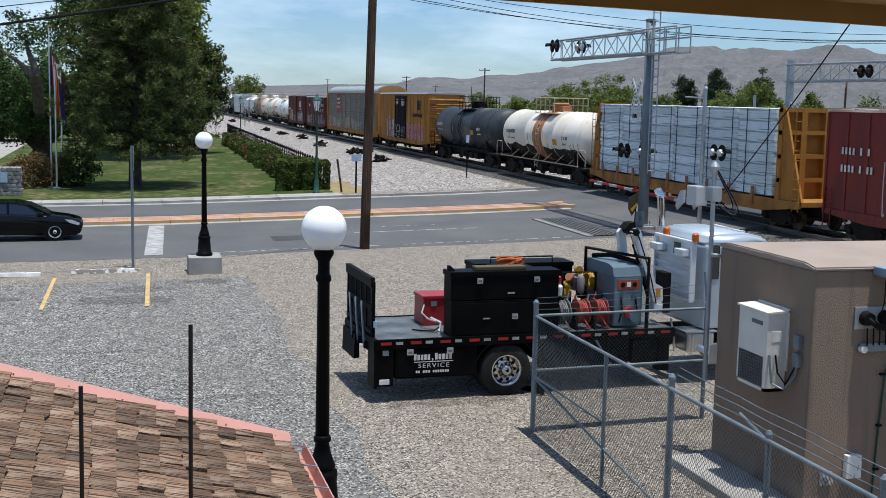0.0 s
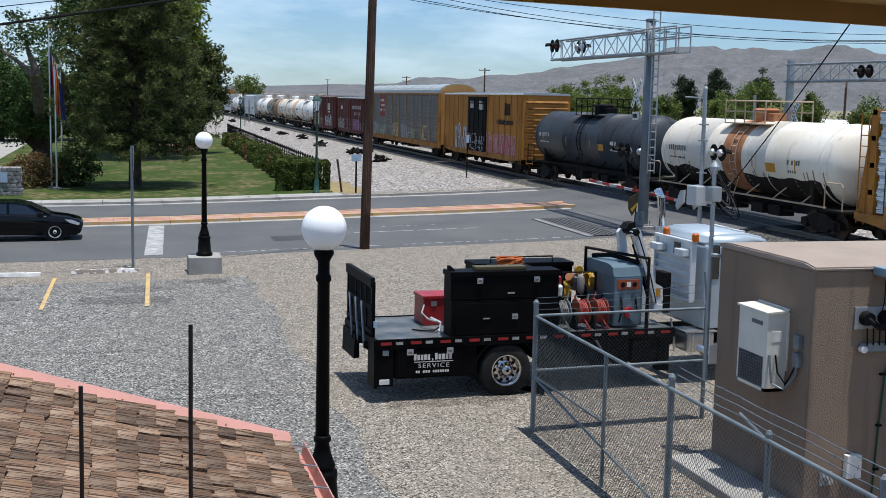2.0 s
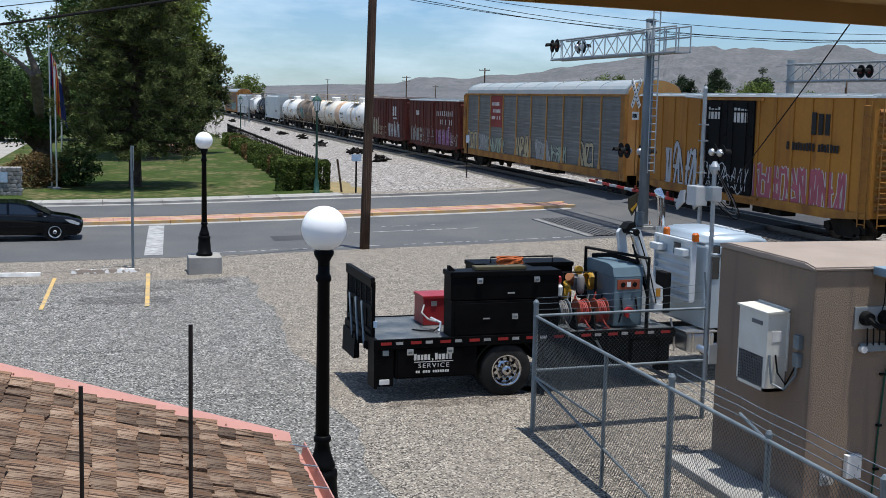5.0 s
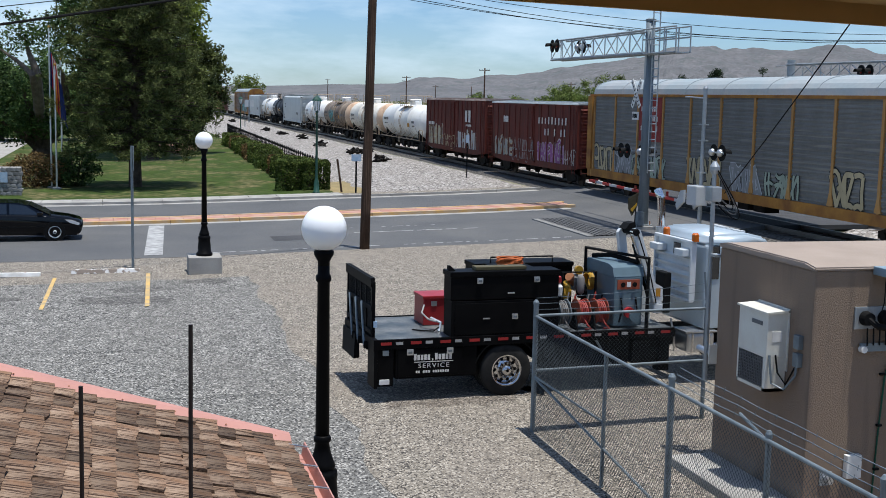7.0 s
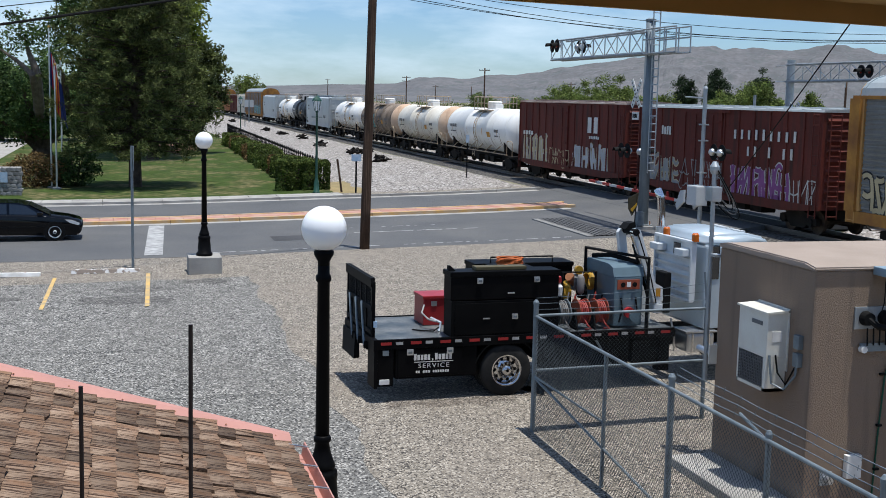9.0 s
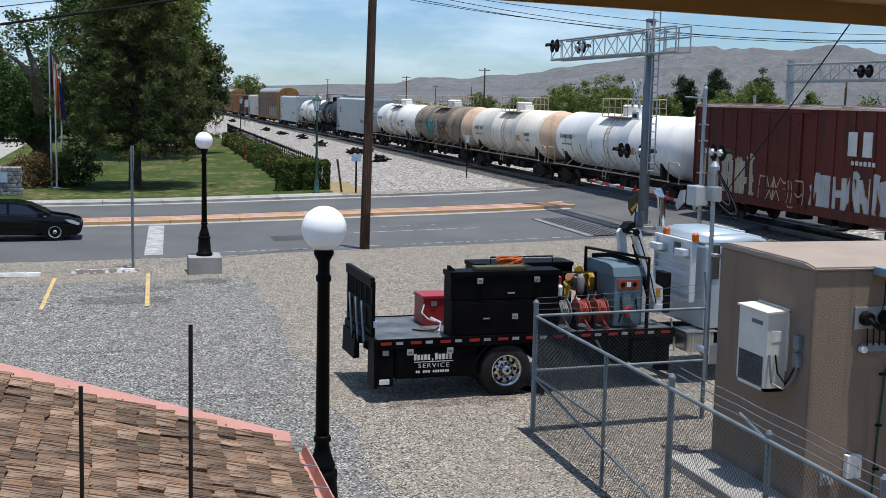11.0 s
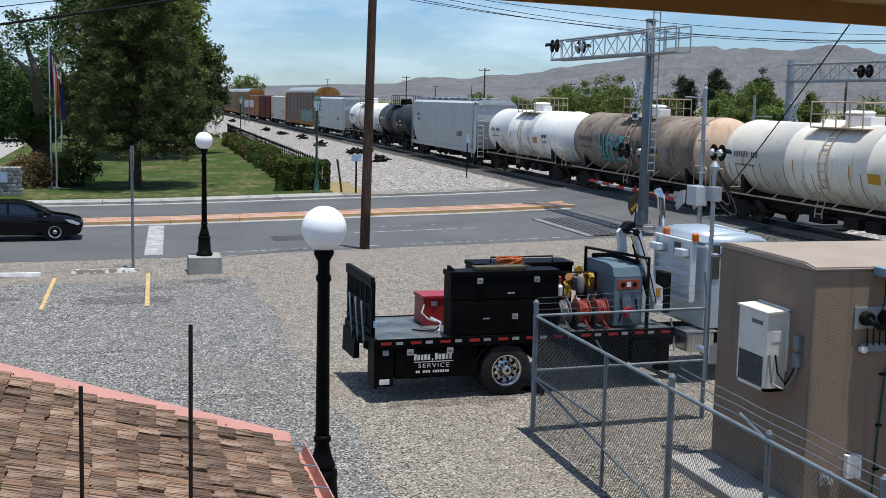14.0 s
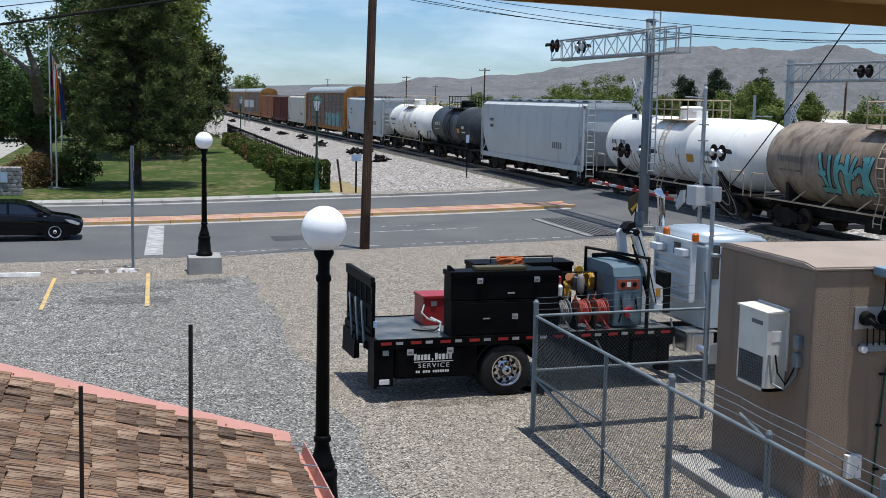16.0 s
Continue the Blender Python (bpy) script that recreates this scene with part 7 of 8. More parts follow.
    # far-side toolbox, hose coil and red box
    fb = part("far_toolbox", box(B(), 2.55, 4.75, 1.75, 2.40, D, 2.36, 0.015), "black", T, "black toolbox on the far side")
    part("toolbox_lid", box(B(), 2.53, 4.77, 1.73, 2.42, 2.31, 2.40, 0.015), "black", fb)
    part("lid_rail", pipe(B(), [(2.9, 1.8, 2.4), (2.9, 1.8, 2.52), (4.3, 1.8, 2.52), (4.3, 1.8, 2.4)], 0.02), "matt_black", fb)
    bm = B()
    coil(bm, (3.15, 1.35, 2.42), 0.26, 0.018, 7, "z", 0.022)
    part("hose_coil", bm, "hose_orange", T, "coil of orange hose")
    part("hose_shelf", box(B(), 2.75, 3.6, 1.0, 1.74, 2.34, 2.40), "black", T)
    part("shelf_leg", box(B(), 2.8, 2.86, 1.05, 1.11, D, 2.34), "matt_black", T)
    part("shelf_leg", box(B(), 3.5, 3.56, 1.05, 1.11, D, 2.34), "matt_black", T)
    rb = part("red_tool_cabinet", box(B(), 1.30, 1.95, 1.30, 1.95, D + 0.01, 1.80, 0.012), "red_box", T, "bright red steel cabinet")
    part("lid", box(B(), 1.28, 1.97, 1.28, 1.97, 1.77, 1.83, 0.01), "red_box", rb)
    part("latch", box(B(), 1.46, 1.58, 1.285, 1.30, 1.62, 1.72, 0.004), "alu", rb)
    part("air_hose", pipe(B(), [(1.30, 1.25, 1.66), (1.22, 1.15, 1.52), (1.30, 0.95, 1.42), (1.42, 0.8, 1.40)], 0.018), "white_line", T)
    part("hand_tool", pipe(B(), [(1.35, 0.95, 1.45), (1.5, 0.75, 1.38), (1.46, 0.7, 1.26), (1.44, 0.68, D)], 0.03), "alu", T)
    part("hose", pipe(B(), [(1.44, 0.7, 1.3), (1.30, 0.6, D + 0.03), (1.1, 0.75, D + 0.02), (0.95, 0.9, D + 0.02)], 0.015), "matt_black", T)
    # hose reels
    for k, (x, hm) in enumerate(((3.93, "hose_grey"), (4.36, "hose_red"), (4.76, "hose_red"))):
        rl = part("hose_reel", rod(B(), (x - 0.12, 0.40, 1.57), (x + 0.14, 0.40, 1.57), 0.09), "alu", T, "hose reel")
        for a in (x - 0.12, x + 0.10):
            part("flange", lathe(B(), [(0.06, a), (0.25, a), (0.265, a + 0.004), (0.265, a + 0.014), (0.25, a + 0.018), (0.06, a + 0.018)], (0, 0.40, 1.57), "x", 26), "reel_red" if k else "fence_grey", rl)
        bm = B()
        coil(bm, (x - 0.10, 0.40, 1.57), 0.17, 0.02, 5, "x", 0.042)
        coil(bm, (x - 0.08, 0.40, 1.57), 0.215, 0.02, 4, "x", 0.042)
        part("hose", bm, hm, rl)
        part("hub", lathe(B(), [(0.10, x + 0.12), (0.11, x + 0.18), (0.05, x + 0.22)], (0, 0.40, 1.57), "x", 16), "alu", rl)
        part("stand", prism(B(), [(0.18, D), (0.62, D), (0.46, 1.62), (0.34, 1.62)], "x", x - 0.165, x - 0.135), "matt_black", rl)
        part("hose_tail", pipe(B(), [(x, 0.22, 1.45), (x + 0.04, 0.14, 1.34), (x + 0.12, 0.12, D + 0.04), (x + 0.02, 0.2, D + 0.02)], 0.018), hm, rl)
    for k in range(7):
        a = 3.95 + 0.15 * k
        part("loose_hose", pipe(B(), [(a, 0.85, D), (a + 0.05, 0.7, 1.5 + 0.06 * (k % 3)), (a + 0.14, 0.75, 1.85 + 0.05 * (k % 2)), (a + 0.22, 0.95, 1.6), (a + 0.18, 1.0, D)], 0.016, 5), ("matt_black", "hose_grey", "hose_red")[k % 3], T)
    part("gas_bottle", lathe(B(), [(0.02, 1.86), (0.07, 1.9), (0.075, 1.98), (0.075, 2.2), (0.04, 2.26)], (4.50, 0.75, 0), n=14), "hose_grey", T, smooth=True)
    part("oil_jug", lathe(B(), [(0.07, 1.93), (0.08, 2.1), (0.03, 2.17), (0.03, 2.21)], (3.84, 0.35, 0), n=12), "white_stop", T)
    part("jug_cap", lathe(B(), [(0.05, 2.19), (0.05, 2.30), (0.02, 2.32)], (3.84, 0.35, 0), n=10), "red_box", T)
    for k in range(4):
        bm = B()
        coil(bm, (4.25 + 0.18 * k, 1.1, 1.9 + 0.18 * (k % 2)), 0.17, 0.022, 4, "x", 0.03)
        part("tool_cable", bm, ("yellow_iron", "hose_grey", "matt_black", "yellow_iron")[k], T)
    part("pressure_gauge", lathe(B(), [(0.09, 0.95), (0.09, 1.02)], (4.55, 0, 2.33), "y", 18), "yellow_iron", T)
    part("winch_drum", rod(B(), (4.35, 1.0, 2.2), (4.75, 1.3, 1.9), 0.10), "rust", T)
    part("rack_frame", pipe(B(), [(4.15, 0.9, D), (4.15, 0.9, 2.3), (4.9, 0.9, 2.3), (4.9, 0.9, D)], 0.03), "matt_black", T)
    # engine-driven welder
    wd = part("welder_cabinet", box(B(), 5.02, 5.66, 0.25, 1.75, D + 0.04, 2.28, 0.03), "welder", T, "blue-grey engine welder cabinet")
    bm = prism(B(), [(0.25, 2.28), (0.32, 2.46), (0.5, 2.52), (1.5, 2.52), (1.68, 2.46), (1.75, 2.28)], "x", 5.0, 5.68)
    part("hood", bm, "welder", wd)
    part("control_panel", box(B(), 5.08, 5.58, 0.24, 0.252, 2.02, 2.22, 0.004), "reel_red", wd)
    for x in (5.2, 5.46):
        part("dial", lathe(B(), [(0.05, 0.215), (0.045, 0.24)], (x, 0, 2.12), "y", 12), "matt_black", wd)
    part("meter", box(B(), 5.29, 5.38, 0.232, 0.24, 2.07, 2.17), "white_stop", wd)
    part("outlet", lathe(B(), [(0.11, 0.16), (0.11, 0.25)], (5.34, 0, 1.55), "y", 16), "red_box", wd)
    part("cap", lathe(B(), [(0.12, 0.12), (0.12, 0.17)], (5.44, 0, 1.48), "y", 16), "welder", wd)
    for x in (5.17, 5.5):
        part("weld_lead", pipe(B(), [(x, 0.24, 1.85), (x + 0.02, 0.2, 1.6), (x - 0.04, 0.22, 1.35)], 0.018), "matt_black", wd)
    part("grab_frame", pipe(B(), [(4.98, 1.6, D), (4.98, 1.6, 2.72), (5.72, 0.15, 2.66), (5.72, 0.15, D)], 0.04), "matt_black", T)
    part("hose_roll", pipe(B(), [(5.1, 1.5, 2.56), (5.3, 1.1, 2.62), (5.5, 0.7, 2.58), (5.6, 0.4, 2.55)], 0.05), "matt_black", T)
    # knuckle boom crane
    cr = part("crane_column", box(B(), 5.85, 6.12, 0.75, 1.05, D, 2.0, 0.02), "cab_white", T, "white folding loader crane")
    o = part("boom", prism(B(), [(5.44, 3.18), (5.50, 3.25), (5.62, 3.22), (6.02, 2.10), (6.18, 2.02), (6.20, 1.72), (5.98, 1.70), (5.90, 2.0)], "y", 0.38, 0.52), "cab_white", cr)
    part("inner_boom", prism(B(), [(5.36, 3.12), (5.42, 3.20), (5.52, 3.16), (5.70, 2.0), (5.52, 2.0)], "y", 0.86, 0.98), "cab_white", cr)
    part("boom_hinge", lathe(B(), [(0.06, 0.34), (0.075, 0.36), (0.075, 0.98), (0.06, 1.0)], (5.52, 0, 3.17), "y", 16), "matt_black", cr)
    part("hinge_cover", prism(B(), [(5.36, 3.22), (5.46, 3.34), (5.58, 3.36), (5.60, 3.26), (5.50, 3.20)], "y", 0.55, 0.85), "matt_black", cr)
    part("cylinder", rod(B(), (5.60, 0.62, 2.9), (5.98, 0.62, 1.8), 0.045), "matt_black", cr)
    part("cylinder_rod", rod(B(), (5.50, 0.62, 3.2), (5.62, 0.62, 2.86), 0.026), "chrome", cr)
    part("hydraulic_hose", pipe(B(), [(5.54, 0.36, 3.18), (5.68, 0.345, 2.8), (5.88, 0.35, 2.25), (6.02, 0.36, 1.75), (6.10, 0.42, 1.45)], 0.013), "matt_black", cr)
    part("extension_rod", rod(B(), (5.46, 0.44, 3.10), (5.86, 0.44, 2.05), 0.022), "chrome", cr)
    part("warning_label", box(B(), 6.03, 6.13, 0.372, 0.379, 1.82, 2.0), "mark_orange", cr)
    part("boom_foot", box(B(), 5.98, 6.20, 0.36, 0.6, 1.48, 1.70, 0.04), "cab_white", cr)
    part("valve_block", box(B(), 6.28, 6.44, 0.5, 0.9, 1.45, 2.3, 0.02), "matt_black", cr)
    part("flag_staff", rod(B(), (5.50, 0.45, 3.2), (5.54, 0.45, 3.95), 0.012), "matt_black", cr)
    bm = prism(B(), [(5.34, 3.86), (5.58, 3.98), (5.54, 3.66), (5.44, 3.50), (5.36, 3.64)], "y", 0.44, 0.455)
    part("warning_flag", bm, "flag_dark", cr, "dark tattered warning flag")
    part("flag_stripe", prism(B(), [(5.40, 3.64), (5.54, 3.77), (5.54, 3.71), (5.44, 3.58)], "y", 0.435, 0.439), "yellow_iron", cr)
    # headboard and cab
    hb = part("headboard", box(B(), 6.78, 6.84, 0.20, 1.82, 1.72, 2.98, 0.03), "cab_white", T, "white ribbed headboard with a window")
    for z in (1.80, 1.98, 2.16, 2.34, 2.52):
        part("rib", prism(B(), [(6.78, z), (6.745, z + 0.02), (6.70, z + 0.09), (6.78, z + 0.11)], "y", 0.30, 1.74), "cab_white", hb)
    for y in (0.20, 1.76):
        part("side_frame", box(B(), 6.70, 6.80, y, y + 0.06, 1.72, 2.98, 0.015), "cab_white", hb)
    for z in (1.70, 2.93):
        part("end_frame", box(B(), 6.70, 6.80, 0.20, 1.82, z, z + 0.06, 0.015), "cab_white", hb)
    part("window", box(B(), 6.765, 6.782, 0.78, 1.06, 2.56, 2.88), "glass_dark", hb)
    for y in (0.18, 1.28):
        part("lamp_bracket", box(B(), 6.55, 6.78, y + 0.1, y + 0.46, 2.66, 2.80, 0.01), "cab_white", hb)
    part("beacon", lathe(B(), [(0.075, 2.98), (0.075, 3.12), (0.05, 3.15)], (6.8, 0.22, 0), n=14), "amber", T, "amber beacon light")
    part("beacon", lathe(B(), [(0.075, 2.98), (0.075, 3.12), (0.05, 3.15)], (6.8, 1.45, 0), n=14), "amber", T, "amber beacon light")
    cab = part("cab", box(B(), 7.0, 8.6, 0.12, 2.2, 1.15, 2.9, 0.06), "cab_silver", T, "pale silver truck cab")
    prof = [(7.0, 2.85), (7.04, 3.02), (7.25, 3.13), (8.0, 3.14), (8.4, 3.05), (8.6, 2.85)]
    bm = prism(B(), prof, "y", 0.16, 2.16)
    bmesh.ops.bevel(bm, geom=[e for e in bm.edges], offset=0.06, segments=3, affect="EDGES")
    part("cab_roof", bm, "cab_silver", cab, smooth=True)
    part("side_window", box(B(), 7.65, 8.4, 0.105, 0.125, 2.2, 2.85, 0.01), "glass_dark", cab)
    part("rear_quarter_window", box(B(), 7.10, 7.32, 0.105, 0.125, 2.2, 2.9, 0.02), "glass_dark", cab)
    part("door", box(B(), 7.55, 8.5, 0.10, 0.12, 1.3, 2.85, 0.015), "cab_silver", cab)
    part("bonnet", box(B(), 8.6, 10.0, 0.45, 2.0, 1.0, 2.1, 0.12), "cab_silver", T)
    part("bumper", box(B(), 9.95, 10.15, 0.1, 2.34, 0.45, 0.85, 0.04), "chrome", T)
    for i in range(6):
        part("roof_marker", box(B(), 8.0 + 0.02 * i, 8.14 + 0.02 * i, 0.5 + 0.25 * i, 0.62 + 0.25 * i, 3.06, 3.15, 0.01), "beige_grey", cab)
    part("exhaust_pipe", pipe(B(), [(6.92, 1.95, 1.2), (6.92, 1.95, 3.4), (6.90, 1.95, 3.72), (6.80, 1.95, 3.92)], 0.085, 14), "chrome", T, "chrome exhaust stack", smooth=True)
    part("exhaust_shield", rod(B(), (6.92, 1.95, 1.6), (6.92, 1.95, 3.1), 0.11, n=14), "alu", T)
    ft = part("fuel_tank", box(B(), 6.62, 7.28, 0.08, 0.6, 0.68, 1.08, 0.07), "alu", T, "bright aluminium step tank")
    part("step_plate", box(B(), 6.58, 7.32, 0.05, 0.62, 1.09, 1.13, 0.01), "alu", T)
    for x in (6.74, 7.12):
        part("tank_strap", box(B(), x, x + 0.05, 0.07, 0.61, 0.67, 1.09, 0.01), "chrome", ft)
    # added dark block stands in for the shade and frames under the deck
    part("side_locker", box(B(), 3.42, 5.30, 0.08, 0.62, 0.50, D - 0.17, 0.015), "matt_black", T, "dark block standing in for the shaded frames under the deck")
    part("drop_strut", rod(B(), (4.55, 0.05, 1.05), (4.95, 0.05, 0.45), 0.022), "fence_grey", T)
    part("battery_box", box(B(), 5.4, 6.2, 0.1, 0.6, 0.5, 1.0, 0.03), "matt_black", T)
    part("outrigger_leg", box(B(), 5.95, 6.2, 0.02, 0.25, 0.35, 1.2, 0.01), "black", T)
    part("hanging_chain", pipe(B(), [(6.3, 0.2, 1.4), (6.35, 0.12, 1.0), (6.4, 0.2, 0.7)], 0.02), "alu", T)


M["hose_grey"] = mat("grey_hose", (0.20, 0.19, 0.18), 0.6, amount=0.2)
M["reel_red"] = mat("orange_red_reel", (0.36, 0.09, 0.05), 0.5, amount=0.2)


# ---- the black car waiting on the road ----
def build_car():
    x, y = -48.55, -1.55
    z = G(x, y) + 0.02
    C = thing("car", pose(x, y, z, 0.7, 0, 90), "glossy black four-door sedan waiting on the road", "car")
    # local: x forward (0 at the nose), y to the left (far side), near side at -0.92
    side = [(0.0, 0.35), (0.02, 0.62), (-0.08, 0.74), (-0.5, 0.86), (-1.15, 0.95), (-1.30, 0.98), (-4.1, 1.02), (-4.75, 1.0), (-5.02, 0.9), (-5.06, 0.5), (-4.95, 0.30), (-4.35, 0.22), (-0.6, 0.20), (-0.15, 0.22)]
    bm = B()
    rows = []
    for yy, inset in ((-0.92, 0.0), (-0.90, 0.02), (0.90, 0.02), (0.92, 0.0)):
        rows.append([bm.verts.new((px_ * (1 - 0.0) - (0.10 if abs(yy) > 0.91 and px_ > -0.3 else 0), yy, pz - (0.06 if abs(yy) > 0.91 and pz > 0.6 else 0))) for px_, pz in side])
    k = len(side)
    for a, b in zip(rows, rows[1:]):
        for i in range(k):
            bm.faces.new((a[i], a[(i + 1) % k], b[(i + 1) % k], b[i]))
    bm.faces.new(rows[0][::-1]), bm.faces.new(rows[-1])
    bmesh.ops.recalc_face_normals(bm, faces=bm.faces)
    bmesh.ops.bevel(bm, geom=[e for e in bm.edges if e.calc_face_angle(0) > 0.35], offset=0.035, segments=2, affect="EDGES")
    part("body", bm, "paint_black", C, smooth=True)
    green = [(-1.12, 0.94), (-1.95, 1.36), (-2.35, 1.45), (-3.3, 1.46), (-3.75, 1.38), (-4.35, 1.02)]
    bm = B()
    lo = [bm.verts.new((a, -0.86 + 0.22 * (b - 0.95), b)) for a, b in green]
    hi = [bm.verts.new((a, 0.86 - 0.22 * (b - 0.95), b)) for a, b in green]
    for i in range(len(green) - 1):
        bm.faces.new((lo[i], lo[i + 1], hi[i + 1], hi[i]))
    bm.faces.new(lo[::-1]), bm.faces.new(hi), bm.faces.new((lo[0], hi[0], hi[-1], lo[-1]))
    bmesh.ops.recalc_face_normals(bm, faces=bm.faces)
    part("cabin", bm, "paint_black", C)
    def pane(name, pts):
        bm = B()
        bm.faces.new([bm.verts.new((a, -0.862 + 0.22 * (b - 0.95) - 0.006, b)) for a, b in pts])
        o = part(name, bm, "glass_dark", C, "dark tinted window")
        o.modifiers.new("thick", "SOLIDIFY").thickness = 0.008
    pane("front_side_window", [(-1.52, 1.0), (-2.02, 1.33), (-2.36, 1.39), (-2.62, 1.40), (-2.62, 1.02)])
    pane("rear_side_window", [(-2.72, 1.02), (-2.72, 1.40), (-3.3, 1.40), (-3.62, 1.33), (-3.85, 1.04)])
    bm = B()
    bm.faces.new([bm.verts.new(v) for v in ((-1.18, -0.72, 0.975), (-1.18, 0.72, 0.975), (-1.93, 0.64, 1.36), (-1.93, -0.64, 1.36))])
    part("windscreen", bm, "glass_dark", C).location = (0.012, 0, 0.012)
    for x_ in (-0.98, -3.85):
        for s in (-1, 1):
            road_wheel(C, (x_, s * 0.80, 0.335), 0.335, 0.22, 0.225, s, rim="beige_grey", spokes=5, dish=0.08)
            bm = lathe(B(), [(0.40, s * 0.905), (0.40, s * 0.926), (0.30, s * 0.926), (0.30, s * 0.905)], (x_, 0, 0.345), "y", 28)
            part("wheel_arch", bm, "matt_black", C)
    for s in (-1, 1):
        bm = B()
        prism(bm, [(-0.10, 0.60), (-0.06, 0.68), (-0.34, 0.80), (-0.62, 0.82), (-0.40, 0.68)], "y", s * 0.88 - 0.07, s * 0.88 + 0.07)
        part("headlight", bm, "headlamp", C, "clear headlamp")
        bm = box(B(), -1.62, -1.40, s * 0.98 - 0.09, s * 0.98 + 0.09, 0.98, 1.12, 0.04)
        part("door_mirror", bm, "paint_black", C)
    for x_ in (-2.25, -3.4):
        part("door_handle", box(B(), x_ - 0.1, x_ + 0.1, -0.945, -0.918, 0.84, 0.87, 0.008), "paint_black", C)
    for x_ in (-1.32, -2.66, -3.75):
        part("door_gap", box(B(), x_ - 0.004, x_ + 0.004, -0.9225, -0.919, 0.3, 0.92), "matt_black", C)
    part("side_trim", box(B(), -3.9, -1.35, -0.935, -0.918, 0.52, 0.56, 0.006), "matt_black", C)
    part("grille", box(B(), -0.02, 0.025, -0.5, 0.5, 0.45, 0.62, 0.01), "matt_black", C)


M["headlamp"] = mat("clear_headlamp", (0.70, 0.72, 0.74), 0.1, 0.3, amount=0.05)
build_truck()
build_car()


# ---- trees, hedges, park things and the distance ----
def leaves(points, size, rnd, thin=0.45, ways=None):
    """Many small folded leaves, each a pair of triangles, as raw mesh data."""
    P = np.array(points)
    n = len(P)
    rs = np.random.RandomState(rnd.randrange(1 << 30))
    a = rs.normal(size=(n, 3))
    a[:, 2] *= 0.7
    if ways is not None:
        a = np.array(ways) + a * 0.35
    a /= np.linalg.norm(a, axis=1)[:, None]
    b = np.cross(a, rs.normal(size=(n, 3)))
    b /= np.linalg.norm(b, axis=1)[:, None]
    s = size * rs.uniform(0.6, 1.4, (n, 1))
    V = np.stack([P - a * s, P + b * s * thin, P + a * s, P - b * s * thin], 1).reshape(-1, 3)
    F = [(4 * i, 4 * i + 1, 4 * i + 2, 4 * i + 3) for i in range(n)]
    return V.tolist(), [], F


def limb_tree(name, x, y, h, crown_r, leaf, n_clump, per, size, label, category="tree", seed=1, low=0.25, trunk_r=0.3, squash=0.8, lean=(0, 0), clump_r=0.9, limbs=()):
    rnd = random.Random(seed)
    z0 = G(x, y)
    t = thing(name, pose(x, y, z0), label, category)
    bm = B()
    fork = h * low * 1.3
    pipe(bm, [(0, 0, -0.2), (0.05, 0.03, fork * 0.5), (lean[0] * 0.3, lean[1] * 0.3, fork)], lambda u: trunk_r * (1.25 - 0.5 * u), 10)
    cz, rz = h * (low + (1 - low) / 2), h * (1 - low) / 2
    clumps = []
    for i in range(n_clump):
        u = rnd.random() ** 0.4
        a, c = rnd.uniform(0, 2 * math.pi), rnd.uniform(-1, 1)
        s = math.sqrt(1 - c * c)
        q = Vector((lean[0] + crown_r * u * s * math.cos(a), lean[1] + crown_r * u * s * math.sin(a), cz + rz * u * c * (1 if c > 0 else squash)))
        q.x += 0.5 * noise.noise(q * 0.7 + Vector((seed, 0, 0)))
        clumps.append(q)
    for q in clumps[:: max(1, n_clump // 16)]:
        s = Vector((lean[0] * 0.3, lean[1] * 0.3, fork * rnd.uniform(0.8, 1.0)))
        mid = s.lerp(q, 0.5) + Vector((rnd.uniform(-0.3, 0.3), rnd.uniform(-0.3, 0.3), 0.3))
        pipe(bm, [s, mid, q], lambda u: trunk_r * (0.45 - 0.38 * u), 6)
    part("trunk", bm, "bark", t)
    for L in limbs:
        part("limb", pipe(B(), [Vector(p) for p in L], lambda u: 0.40 - 0.35 * u, 8), "bark_grey", t, "pale grey bare limb")
        for k in range(7):
            clumps.append(Vector(L[-1]) + Vector((rnd.gauss(0, 0.9), rnd.gauss(0, 0.9), rnd.gauss(0.3, 0.6))))
    pts = []
    for q in clumps:
        r = clump_r * rnd.uniform(0.6, 1.3)
        for k in range(per):
            d = Vector((rnd.gauss(0, 1), rnd.gauss(0, 1), rnd.gauss(0, 0.75))).normalized() * r * rnd.random() ** 0.5
            pts.append(tuple(q + d))
    part("crown", leaves(pts, size, rnd), leaf, t)
    return t


